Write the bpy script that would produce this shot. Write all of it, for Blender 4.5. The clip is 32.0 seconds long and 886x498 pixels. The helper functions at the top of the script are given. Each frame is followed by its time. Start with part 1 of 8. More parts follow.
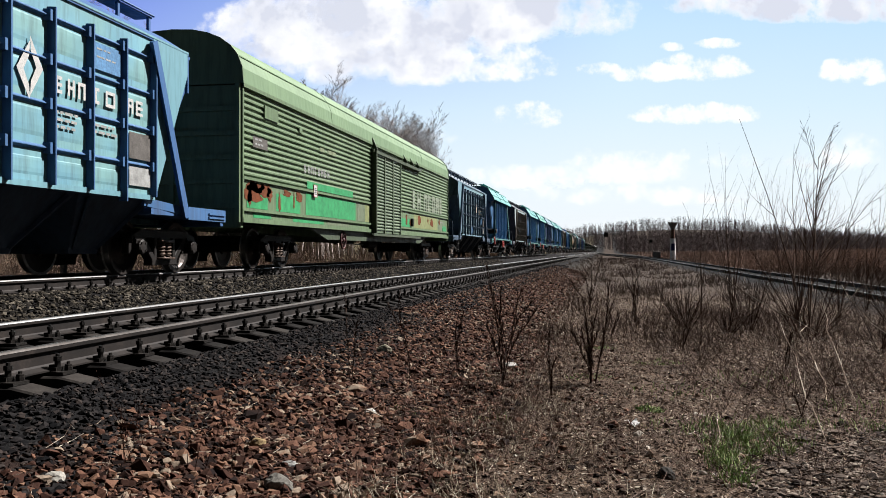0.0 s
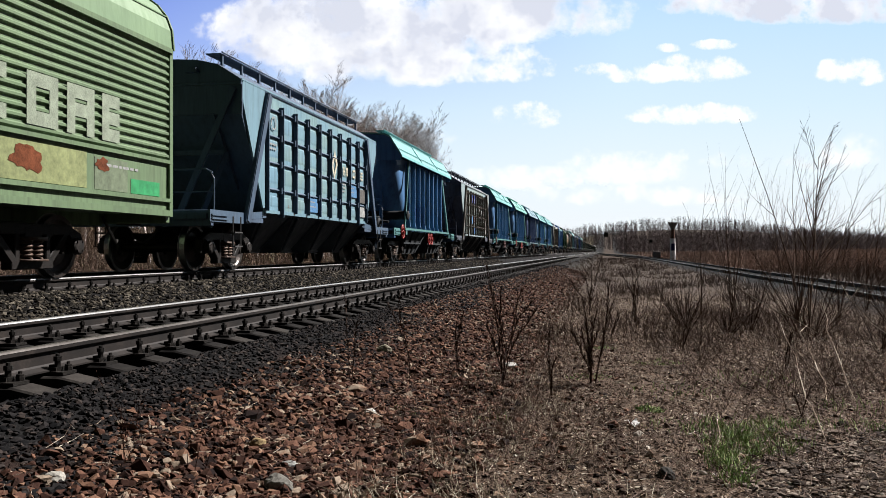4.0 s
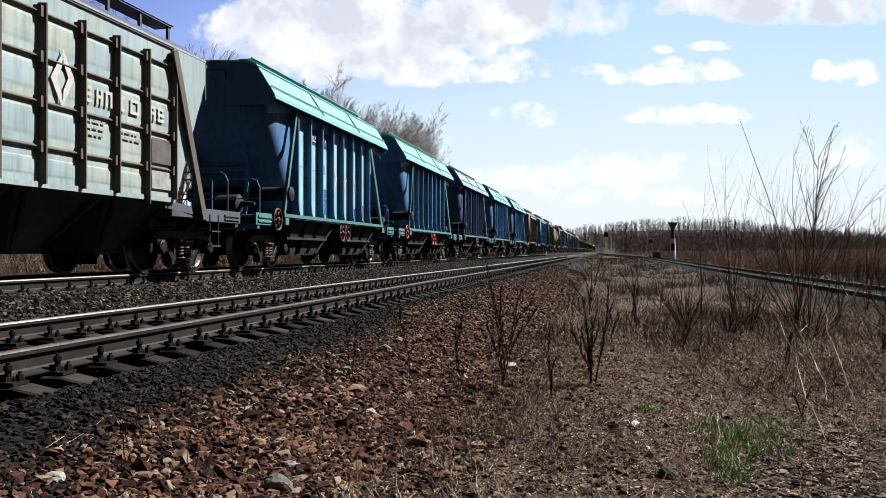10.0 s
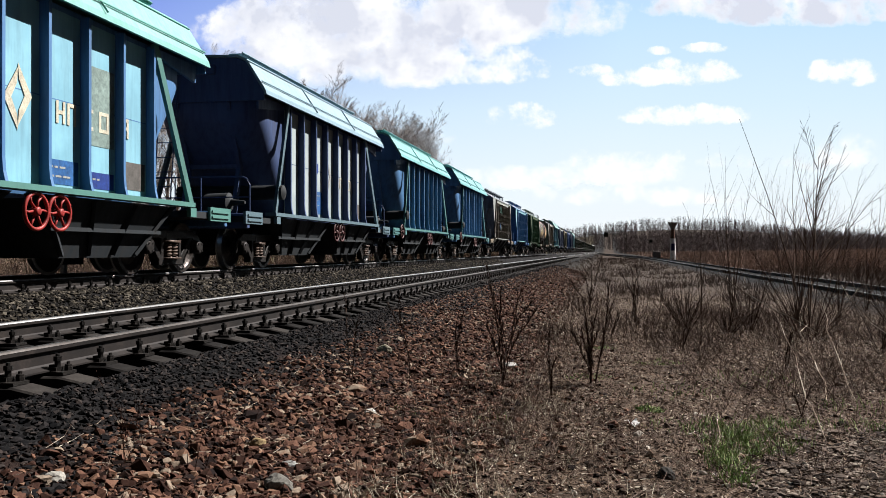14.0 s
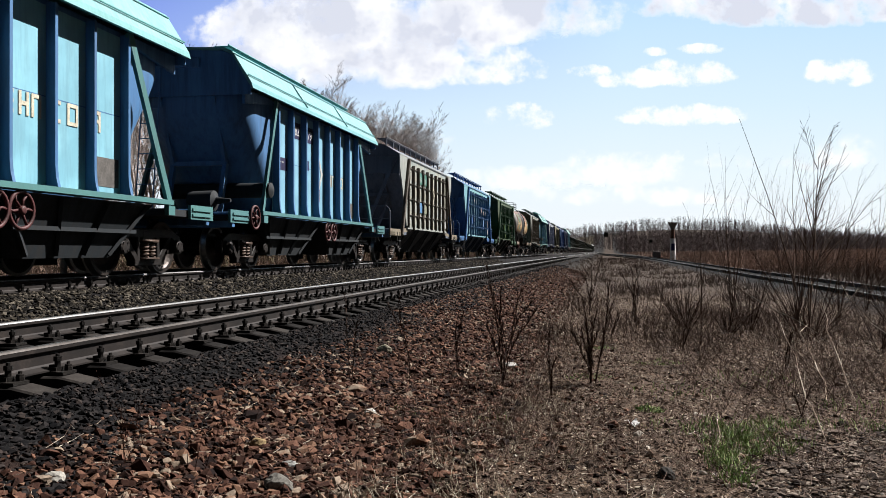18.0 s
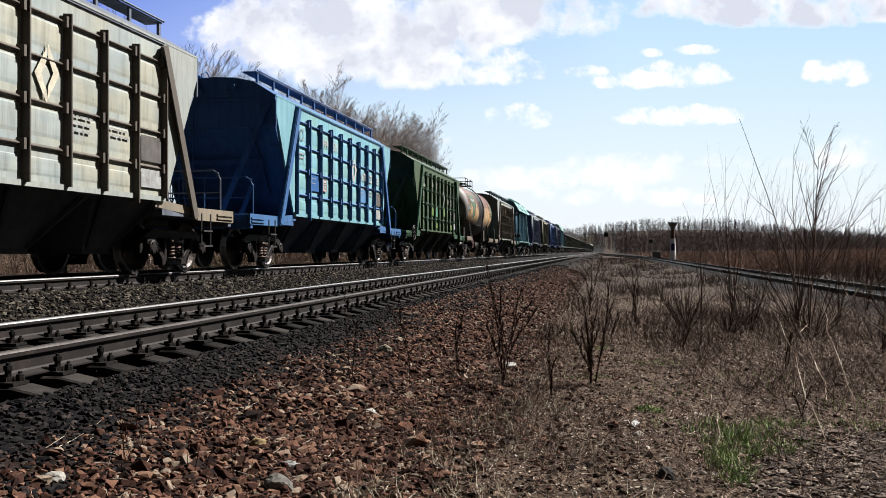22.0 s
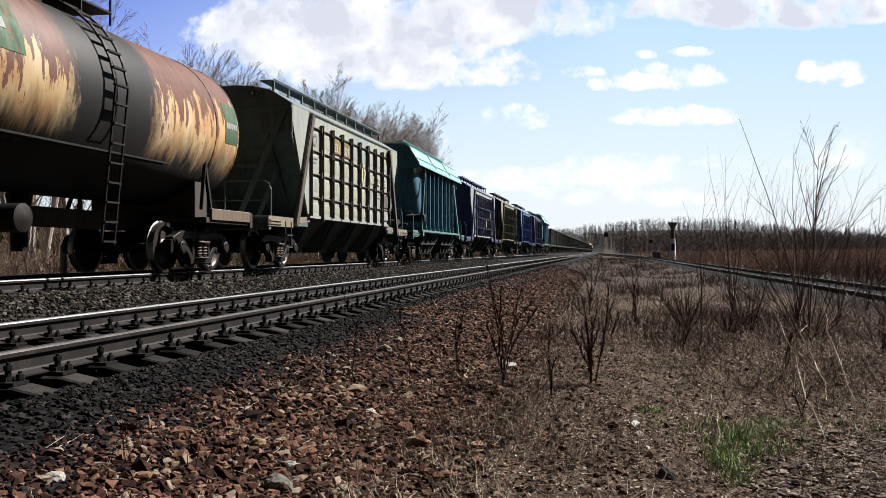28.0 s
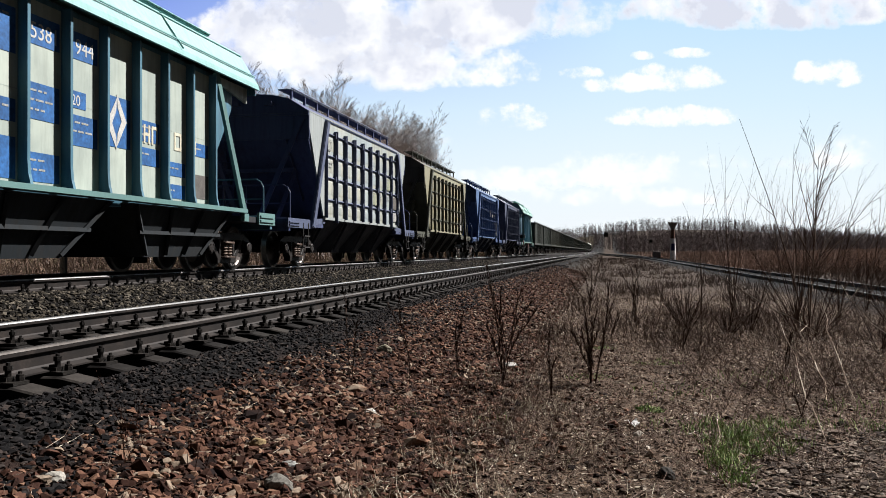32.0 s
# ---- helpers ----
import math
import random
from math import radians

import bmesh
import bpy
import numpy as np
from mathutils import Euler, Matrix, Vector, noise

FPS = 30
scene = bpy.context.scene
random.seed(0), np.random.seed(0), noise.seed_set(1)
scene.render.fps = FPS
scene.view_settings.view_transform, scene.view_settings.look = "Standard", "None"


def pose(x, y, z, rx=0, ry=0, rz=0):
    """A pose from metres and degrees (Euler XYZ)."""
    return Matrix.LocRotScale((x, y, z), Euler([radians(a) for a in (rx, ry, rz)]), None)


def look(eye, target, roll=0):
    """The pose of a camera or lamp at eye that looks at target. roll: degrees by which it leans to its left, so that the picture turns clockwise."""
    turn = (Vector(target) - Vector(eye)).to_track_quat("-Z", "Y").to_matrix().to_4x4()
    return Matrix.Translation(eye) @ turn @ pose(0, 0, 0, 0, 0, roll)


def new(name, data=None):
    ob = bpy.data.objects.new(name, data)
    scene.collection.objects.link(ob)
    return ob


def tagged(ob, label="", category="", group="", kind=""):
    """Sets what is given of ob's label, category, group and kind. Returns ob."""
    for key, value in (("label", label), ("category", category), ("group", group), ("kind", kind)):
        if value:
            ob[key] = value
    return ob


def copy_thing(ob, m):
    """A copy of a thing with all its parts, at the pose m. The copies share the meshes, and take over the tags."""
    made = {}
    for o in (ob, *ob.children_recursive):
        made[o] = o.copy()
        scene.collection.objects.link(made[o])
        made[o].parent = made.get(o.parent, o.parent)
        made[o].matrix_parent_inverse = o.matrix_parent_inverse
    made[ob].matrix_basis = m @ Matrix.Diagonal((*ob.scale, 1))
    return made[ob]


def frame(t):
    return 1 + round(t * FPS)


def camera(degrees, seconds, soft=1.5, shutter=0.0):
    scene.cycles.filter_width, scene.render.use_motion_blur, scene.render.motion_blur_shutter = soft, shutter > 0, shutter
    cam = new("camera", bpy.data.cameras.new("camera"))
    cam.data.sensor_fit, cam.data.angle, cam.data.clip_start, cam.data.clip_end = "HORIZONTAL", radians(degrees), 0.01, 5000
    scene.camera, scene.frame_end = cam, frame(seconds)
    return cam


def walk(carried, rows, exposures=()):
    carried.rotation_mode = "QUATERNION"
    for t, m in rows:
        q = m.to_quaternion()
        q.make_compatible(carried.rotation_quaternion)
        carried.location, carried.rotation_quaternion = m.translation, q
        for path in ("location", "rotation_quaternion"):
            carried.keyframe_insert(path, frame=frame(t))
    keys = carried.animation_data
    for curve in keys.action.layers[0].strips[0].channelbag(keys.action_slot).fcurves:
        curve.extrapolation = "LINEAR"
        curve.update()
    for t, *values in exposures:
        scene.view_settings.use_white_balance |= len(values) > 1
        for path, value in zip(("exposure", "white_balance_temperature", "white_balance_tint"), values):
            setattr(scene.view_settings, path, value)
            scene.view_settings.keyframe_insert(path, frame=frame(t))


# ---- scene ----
# Plan: +Y runs along the railway away from the eye, +X to the right of it, z = 0 at the rail heads of the train's track.
HEADING = 10.63          # degrees by which the camera looks to the left of the track
EYE = Vector((0.0, 0.0, 0.40))
SPEED = 6.67             # metres a second, towards the eye
SECONDS = 32.0
TRAIN_X = -8.92          # axis of the train's track
NEAR_X = -4.74           # axis of the empty track
NEAR_HEAD = -0.27        # its rail heads
SIDE_X = 7.05            # axis of the siding
SIDE_HEAD = -0.62

cam = camera(53.8, SECONDS, soft=0.92)
AHEAD = Vector((-math.sin(radians(HEADING)), math.cos(radians(HEADING)), math.tan(radians(0.15))))
walk(cam, [(0.0, look(EYE, EYE + AHEAD)), (SECONDS, look(EYE, EYE + AHEAD))])

# ---- sky, sun ----
SUN_AZ, SUN_EL = 46.0, 44.0
world = bpy.data.worlds.new("sky")
scene.world = world
world.use_nodes = True
wn, wl = world.node_tree.nodes, world.node_tree.links
sky = wn.new("ShaderNodeTexSky")
sky.sky_type, sky.sun_disc = "NISHITA", False
sky.sun_elevation, sky.sun_rotation = radians(SUN_EL), radians(SUN_AZ)
sky.air_density, sky.dust_density, sky.ozone_density = 1.0, 1.2, 1.6
wl.new(sky.outputs[0], wn["Background"].inputs[0])
wn["Background"].inputs[1].default_value = 0.0022
sun = new("sun", bpy.data.lights.new("sun", "SUN"))
sun.data.energy, sun.data.angle, sun.data.color = 5.0, radians(0.5), (1.0, 0.955, 0.925)
sa, se = radians(SUN_AZ), radians(SUN_EL)
SUN_DIR = Vector((math.sin(sa) * math.cos(se), math.cos(sa) * math.cos(se), math.sin(se)))
sun.matrix_world = look(SUN_DIR * 50, (0, 0, 0))
scene.view_settings.exposure = 1.6
GLOW = 0.35  # brightness of the open sky and clouds in view


# ---- helpers for meshes and materials ----
BASE_SCALE = 0.5  # scales most base colours down, so bounced light is weak and shade deep
PAINT_SCALE = 0.62  # the same for the wagons' paint
def part(name, bm, mat, parent=None, label="", smooth=False):
    me = bm
    if isinstance(bm, bmesh.types.BMesh):
        me = bpy.data.meshes.new(name)
        bmesh.ops.recalc_face_normals(bm, faces=bm.faces)
        bm.to_mesh(me)
        bm.free()
        if mat:
            me.materials.append(mat)
        if smooth:
            for p in me.polygons:
                p.use_smooth = True
            me.set_sharp_from_angle(angle=radians(38))
    ob = new(name, me)
    if parent:
        ob.parent = parent
    if label:
        tagged(ob, label)
    return ob


def box(bm, x0, x1, y0, y1, z0, z1):
    v = [bm.verts.new((x, y, z)) for z in (z0, z1) for y in (y0, y1) for x in (x0, x1)]
    for f in ((0, 1, 3, 2), (4, 6, 7, 5), (0, 4, 5, 1), (2, 3, 7, 6), (0, 2, 6, 4), (1, 5, 7, 3)):
        bm.faces.new([v[i] for i in f])
    return bm


def bbox(x0, x1, y0, y1, z0, z1, bevel=0.0):
    bm = box(bmesh.new(), x0, x1, y0, y1, z0, z1)
    if bevel:
        bmesh.ops.bevel(bm, geom=bm.edges[:], offset=bevel, segments=1, affect="EDGES")
    return bm


def basis(d, up=(0, 0, 1)):
    d = d.normalized()
    u = Vector(up)
    if abs(d.dot(u)) > 0.99:
        u = Vector((0, 1, 0))
    a = d.cross(u).normalized()
    return a, a.cross(d).normalized()


def beam(bm, p, q, w, h):
    """A bar of section w x h from p to q."""
    p, q = Vector(p), Vector(q)
    a, b = basis(q - p)
    v = [bm.verts.new(c + a * (sx * w / 2) + b * (sy * h / 2)) for c in (p, q) for sx, sy in ((-1, -1), (1, -1), (1, 1), (-1, 1))]
    for f in ((3, 2, 1, 0), (4, 5, 6, 7), (0, 1, 5, 4), (1, 2, 6, 5), (2, 3, 7, 6), (3, 0, 4, 7)):
        bm.faces.new([v[i] for i in f])
    return bm


def tube(bm, pts, r, n=6, r2=None, cap=True):
    """A round bar along points, tapering from r to r2."""
    pts = [Vector(p) for p in pts]
    rings = []
    for i, p in enumerate(pts):
        d = pts[min(i + 1, len(pts) - 1)] - pts[max(i - 1, 0)]
        a, b = basis(d)
        rr = r if r2 is None else r + (r2 - r) * i / (len(pts) - 1)
        rings.append([bm.verts.new(p + a * (rr * math.cos(6.28319 * k / n)) + b * (rr * math.sin(6.28319 * k / n))) for k in range(n)])
    skin(bm, rings, cap)
    return bm


def skin(bm, rings, cap=True):
    n = len(rings[0])
    for a, b in zip(rings, rings[1:]):
        for k in range(n):
            bm.faces.new((a[k], a[(k + 1) % n], b[(k + 1) % n], b[k]))
    if cap:
        bm.faces.new(list(reversed(rings[0])))
        bm.faces.new(rings[-1])


def loft(bm, rings, cap=True):
    skin(bm, [[bm.verts.new(p) for p in r] for r in rings], cap)
    return bm


def prism(bm, outline, y0, y1):
    """An outline of (x, z) carried along y."""
    return loft(bm, [[(x, y, z) for x, z in outline] for y in (y0, y1)])


def lathe(bm, profile, n=24, axis="x", centre=(0, 0, 0), cap=True):
    """A profile of (place along the axis, radius) turned round it."""
    rings = []
    for t, r in profile:
        ring = []
        for k in range(n):
            a, b = r * math.cos(6.28319 * k / n), r * math.sin(6.28319 * k / n)
            p = (t, a, b) if axis == "x" else ((a, t, b) if axis == "y" else (a, b, t))
            ring.append(bm.verts.new(Vector(centre) + Vector(p)))
        rings.append(ring)
    skin(bm, rings, cap)
    return bm


def nodes_of(name):
    m = bpy.data.materials.new(name)
    m.use_nodes = True
    nt = m.node_tree
    return m, nt.nodes, nt.links, nt.nodes["Principled BSDF"]


def N(n, kind, **kw):
    node = n.new("ShaderNode" + kind)
    for k, v in kw.items():
        if k in node.inputs:
            node.inputs[k].default_value = v
    return node


def ramp(n, l, fac, stops):
    r = n.new("ShaderNodeValToRGB")
    while len(r.color_ramp.elements) < len(stops):
        r.color_ramp.elements.new(0.5)
    for e, (p, c) in zip(r.color_ramp.elements, stops):
        e.position, e.color = p, (*c, 1) if len(c) == 3 else c
    l.new(fac, r.inputs[0])
    return r.outputs[0]


def mix(n, l, fac, a, b, how="MIX"):
    m = n.new("ShaderNodeMix")
    m.data_type, m.blend_type = "RGBA", how
    for sock, v in ((m.inputs[0], fac), (m.inputs[6], a), (m.inputs[7], b)):
        if hasattr(v, "links"):
            l.new(v, sock)
        elif isinstance(v, (int, float)):
            sock.default_value = v
        else:
            sock.default_value = (*v, 1)
    return m.outputs[2]


def noise_of(n, l, scale, detail=4, rough=0.6, stretch=(1, 1, 1), coords="Object", shift=None):
    tc = n.new("ShaderNodeTexCoord")
    mp = n.new("ShaderNodeMapping")
    mp.inputs["Scale"].default_value = stretch
    l.new(tc.outputs[coords], mp.inputs[0])
    if shift is not None:
        l.new(shift, mp.inputs["Location"])
    t = N(n, "TexNoise", Scale=scale, Detail=detail, Roughness=rough)
    l.new(mp.outputs[0], t.inputs["Vector"])
    return t.outputs[0]


def bump(n, l, b, height, strength=0.3, dist=0.02):
    k = N(n, "Bump", Strength=strength, Distance=dist)
    l.new(height, k.inputs["Height"])
    l.new(k.outputs[0], b.inputs["Normal"])


def grainy(name, stops, scale=8.0, rough=0.85, fine=60.0, metal=0.0, bump_dist=0.01, island=0.0, obj=0.0, stretch=(1, 1, 1), bump_strength=0.4, full_tone=False):
    """A surface of a few earthy tones: blotches, grain and relief; island or obj vary it from piece to piece."""
    m, n, l, b = nodes_of(name)
    big = noise_of(n, l, scale, 5, 0.65, stretch)
    fac = big
    if island or obj:
        g = n.new("ShaderNodeNewGeometry") if island else n.new("ShaderNodeObjectInfo")
        rnd = g.outputs["Random Per Island"] if island else g.outputs["Random"]
        k = N(n, "Math")
        k.operation = "MULTIPLY_ADD"
        l.new(rnd, k.inputs[0])
        k.inputs[1].default_value = island or obj
        l.new(big, k.inputs[2])
        k2 = N(n, "Math")
        k2.operation = "SUBTRACT"
        l.new(k.outputs[0], k2.inputs[0])
        k2.inputs[1].default_value = (island or obj) / 2
        fac = k2.outputs[0]
    col = ramp(n, l, fac, stops if full_tone else [(p, [v * BASE_SCALE for v in c]) for p, c in stops])
    small = noise_of(n, l, fine, 3, 0.7, stretch)
    shade = ramp(n, l, small, [(0.25, (0.62, 0.62, 0.62)), (0.75, (1.25, 1.25, 1.25))])
    l.new(mix(n, l, 1.0, col, shade, "MULTIPLY"), b.inputs["Base Color"])
    b.inputs["Roughness"].default_value, b.inputs["Metallic"].default_value = rough, metal
    b.inputs["Specular IOR Level"].default_value = 0.06 if rough > 0.78 else 0.2
    bump(n, l, b, small, bump_strength, bump_dist)
    return m


def painted(name, dirt=0.5, rust=0.15, rough=0.45, own=None, fade=0.45, coats=False):
    """Wagon paint: the object's own colour, faded in patches, with grime, runs and specks of rust."""
    m, n, l, b = nodes_of(name)
    oi = n.new("ShaderNodeObjectInfo")
    base = mix(n, l, 1.0, oi.outputs["Color"], (PAINT_SCALE, PAINT_SCALE, PAINT_SCALE), "MULTIPLY")
    if own:
        rgb = n.new("ShaderNodeRGB")
        rgb.outputs[0].default_value = (*[c * PAINT_SCALE for c in own], 1)
        base = rgb.outputs[0]
    if coats:  # two older coats, one yellowish and one bluish, worn through in patches
        worn = noise_of(n, l, 0.75, 3, 0.5, (1.0, 1.0, 1.6), shift=oi.outputs["Location"])
        yellow, bluish = mix(n, l, 1.0, base, (1.09, 1.02, 0.88), "MULTIPLY"), mix(n, l, 1.0, base, (0.92, 0.99, 1.05), "MULTIPLY")
        base = mix(n, l, ramp(n, l, worn, [(0.4, (0, 0, 0)), (0.62, (1, 1, 1))]), bluish, yellow)
    big = noise_of(n, l, 0.9, 5, 0.6, shift=oi.outputs["Location"])
    pale = mix(n, l, 1.0, mix(n, l, 1.0, base, (1.45, 1.4, 1.35), "MULTIPLY"), (0.008, 0.008, 0.008), "ADD")
    faded = mix(n, l, ramp(n, l, big, [(0.42, (0, 0, 0)), (0.75, (fade, fade, fade))]), base, pale)
    runs = noise_of(n, l, 2.2, 4, 0.7, (3.5, 3.5, 0.35), shift=oi.outputs["Location"])
    grime = mix(n, l, ramp(n, l, runs, [(0.45, (0, 0, 0)), (0.8, (dirt, dirt, dirt))]), faded, (0.013, 0.0105, 0.0085))
    spots = noise_of(n, l, 3.2, 8, 0.75, (1.2, 1.2, 0.8), shift=oi.outputs["Location"])
    edge = 0.74 - 0.25 * rust
    rusty = mix(n, l, ramp(n, l, spots, [(edge, (0, 0, 0)), (edge + 0.04, (0.85, 0.85, 0.85))]), grime, (0.11, 0.042, 0.018))
    l.new(rusty, b.inputs["Base Color"])
    l.new(ramp(n, l, runs, [(0.3, (rough,) * 3), (0.8, (rough + 0.3,) * 3)]), b.inputs["Roughness"])
    b.inputs["Specular IOR Level"].default_value = 0.22
    bump(n, l, b, big, 0.25, 0.03)
    return m


def plain(name, col, rough=0.6, metal=0.0, vary=0.25, scale=6.0, bump_d=0.004, full_tone=False):
    lo, hi = [c * (1 - vary) for c in col], [min(1, c * (1 + vary)) for c in col]
    return grainy(name, [(0.3, lo), (0.7, hi)], scale, rough, scale * 8, metal, bump_d, full_tone=full_tone)
# ---- materials ----
PAINT = painted("wagon_paint")
PAINT_OLD = painted("weathered_side_paint", 0.5, 0.32, 0.5, fade=0.7, coats=True)
PAINT_SIDE = painted("faded_side_paint", 0.3, 0.06, 0.5, fade=0.95)
PAINT_ROOF = painted("roof_paint", 0.18, 0.0, 0.5)
PAINT_DARK = painted("underframe_paint", 0.75, 0.2, 0.65, fade=0.2)
STEEL = grainy("dirty_steel", [(0.35, (0.008, 0.0065, 0.0055)), (0.6, (0.02, 0.015, 0.0125)), (0.8, (0.06, 0.036, 0.024))], 7, 0.6, 60, 0.25)
TYRE = grainy("worn_wheel_steel", [(0.3, (0.06, 0.05, 0.045)), (0.7, (0.13, 0.11, 0.1))], 9, 0.42, 80, 0.7, 0.002)
SHINY = grainy("polished_steel", [(0.3, (0.27, 0.266, 0.262)), (0.7, (0.4, 0.395, 0.39))], 5, 0.36, 60, 1.0, 0.001, full_tone=True)
RUSTY = grainy("rail_rust", [(0.3, (0.01, 0.0075, 0.0068)), (0.55, (0.024, 0.018, 0.0155)), (0.75, (0.055, 0.041, 0.034))], 4, 0.7, 70, 0.2, 0.002)
WORN = grainy("dull_rail_top", [(0.3, (0.075, 0.066, 0.06)), (0.7, (0.15, 0.134, 0.124))], 5, 0.5, 60, 0.6, 0.001)
GREASY = grainy("oily_iron", [(0.3, (0.012, 0.011, 0.01)), (0.7, (0.04, 0.034, 0.03))], 12, 0.5, 80, 0.3)
SLEEPER = grainy("sleeper_concrete", [(0.3, (0.014, 0.0125, 0.012)), (0.55, (0.03, 0.027, 0.025)), (0.8, (0.06, 0.053, 0.048))], 5, 0.9, 60, 0, 0.004, obj=0.5)
RED = plain("red_paint", (0.42, 0.035, 0.03), 0.5, 0, 0.3)
WHITE = plain("white_lettering", (0.34, 0.34, 0.33), 0.7, 0, 0.15, full_tone=True)
GREYPATCH = plain("grey_stencil_patch", (0.17, 0.16, 0.15), 0.8, 0, 0.3)
BLUEPATCH = plain("blue_stencil_patch", (0.03, 0.15, 0.42), 0.6, 0, 0.3, 2.0)
PURPLE = plain("dark_number_patch", (0.03, 0.03, 0.1), 0.6, 0, 0.25, 2.0)
BARK = grainy("bare_bark", [(0.3, (0.19, 0.163, 0.155)), (0.7, (0.38, 0.335, 0.315))], 5, 0.9, 40, 0, 0.004, island=0.5, full_tone=True)


def lettering_mesh(text, size):
    cu = bpy.data.curves.new("lettering", "FONT")
    cu.body, cu.size, cu.align_x, cu.extrude = text, size, "CENTER", 0.0015
    ob = new("lettering", cu)
    me = bpy.data.meshes.new_from_object(ob.evaluated_get(bpy.context.evaluated_depsgraph_get()))
    bpy.data.objects.remove(ob)
    me.transform(Matrix(((0, 0, 1, 0), (1, 0, 0, 0), (0, 1, 0, 0), (0, 0, 0, 1))))
    me.materials.clear()
    me.materials.append(WHITE)
    return me


LETTERING = {t: lettering_mesh(t, h) for t, h in (("20", 0.22), ("381", 0.32), ("819", 0.32), ("382", 0.32), ("379", 0.32), ("5381", 0.32), ("944", 0.32), ("334", 0.32), ("915", 0.32), ("494", 0.32), ("591", 0.32), ("77", 0.32), ("376", 0.32), ("333", 0.32), ("829", 0.32), ("335", 0.32), ("192", 0.32), ("936", 0.32))}
# ---- ground ----
def lerp_table(x, table):
    for (a, va), (b, vb) in zip(table, table[1:]):
        if x <= b:
            t = max(0.0, (x - a) / (b - a))
            return va + (vb - va) * t
    return table[-1][1]


PROFILE = [(-400, 8.0), (-60, 3.4), (-40, 1.7), (-27, 0.1), (-16, -0.9), (-12.6, -0.95), (-10.9, -0.28), (-10.3, -0.265), (-8.05, -0.26), (-7.75, -0.185), (-7.35, -0.2), (-6.5, -0.555), (-6.0, -0.565),
           (-3.72, -0.565), (-3.5, -0.515), (-3.2, -0.525), (-2.6, -0.64), (-1.6, -0.84), (-0.6, -0.93), (4.0, -0.95), (5.2, -0.86), (5.7, -0.75), (8.4, -0.75), (9.2, -1.0), (14, -1.05), (60, -0.4), (400, 4.0)]


def hill(x, y):
    """The low wooded rise on the horizon."""
    a = math.exp(-((y - 960) / 170.0) ** 2) * 22.0
    return a / (1 + math.exp(max(-50.0, -(x + 35) / 26.0))) / (1 + math.exp(min(50.0, (x - 200) / 40.0))) + math.exp(-((y - 960) / 150.0) ** 2) * 3


def ground_z(x, y):
    z = lerp_table(x, PROFILE)
    soil = 0.0 if x < -3.3 else min(1.0, (x + 3.3) / 1.5)
    if x > 5.0:
        soil *= 0.5
    z += soil * 0.07 * noise.noise((x * 0.45, y * 0.45, 3.1)) + soil * 0.025 * noise.noise((x * 1.9, y * 1.9, 7.7))
    return z + hill(x, y)


def steps(stops):
    out = []
    for (a, b, d) in stops:
        n = max(1, round((b - a) / d))
        out += [a + (b - a) * i / n for i in range(n)]
    return out + [stops[-1][1]]


GX = steps([(-2500, -400, 300), (-400, -60, 34), (-60, -16, 4), (-16, -7, 0.3), (-7, 9, 0.14), (9, 30, 0.8), (30, 400, 25), (400, 2500, 300)])
GY = steps([(-600, -40, 56), (-40, 1, 4), (1, 16, 0.16), (16, 40, 0.6), (40, 120, 4), (120, 600, 30), (600, 1200, 40), (1200, 3600, 300)])
verts = [(x, y, ground_z(x, y)) for y in GY for x in GX]
nx = len(GX)
faces = [(j * nx + i, j * nx + i + 1, (j + 1) * nx + i + 1, (j + 1) * nx + i) for j in range(len(GY) - 1) for i in range(nx - 1)]
me = bpy.data.meshes.new("ground")
me.from_pydata(verts, [], faces)
for p in me.polygons:
    p.use_smooth = True


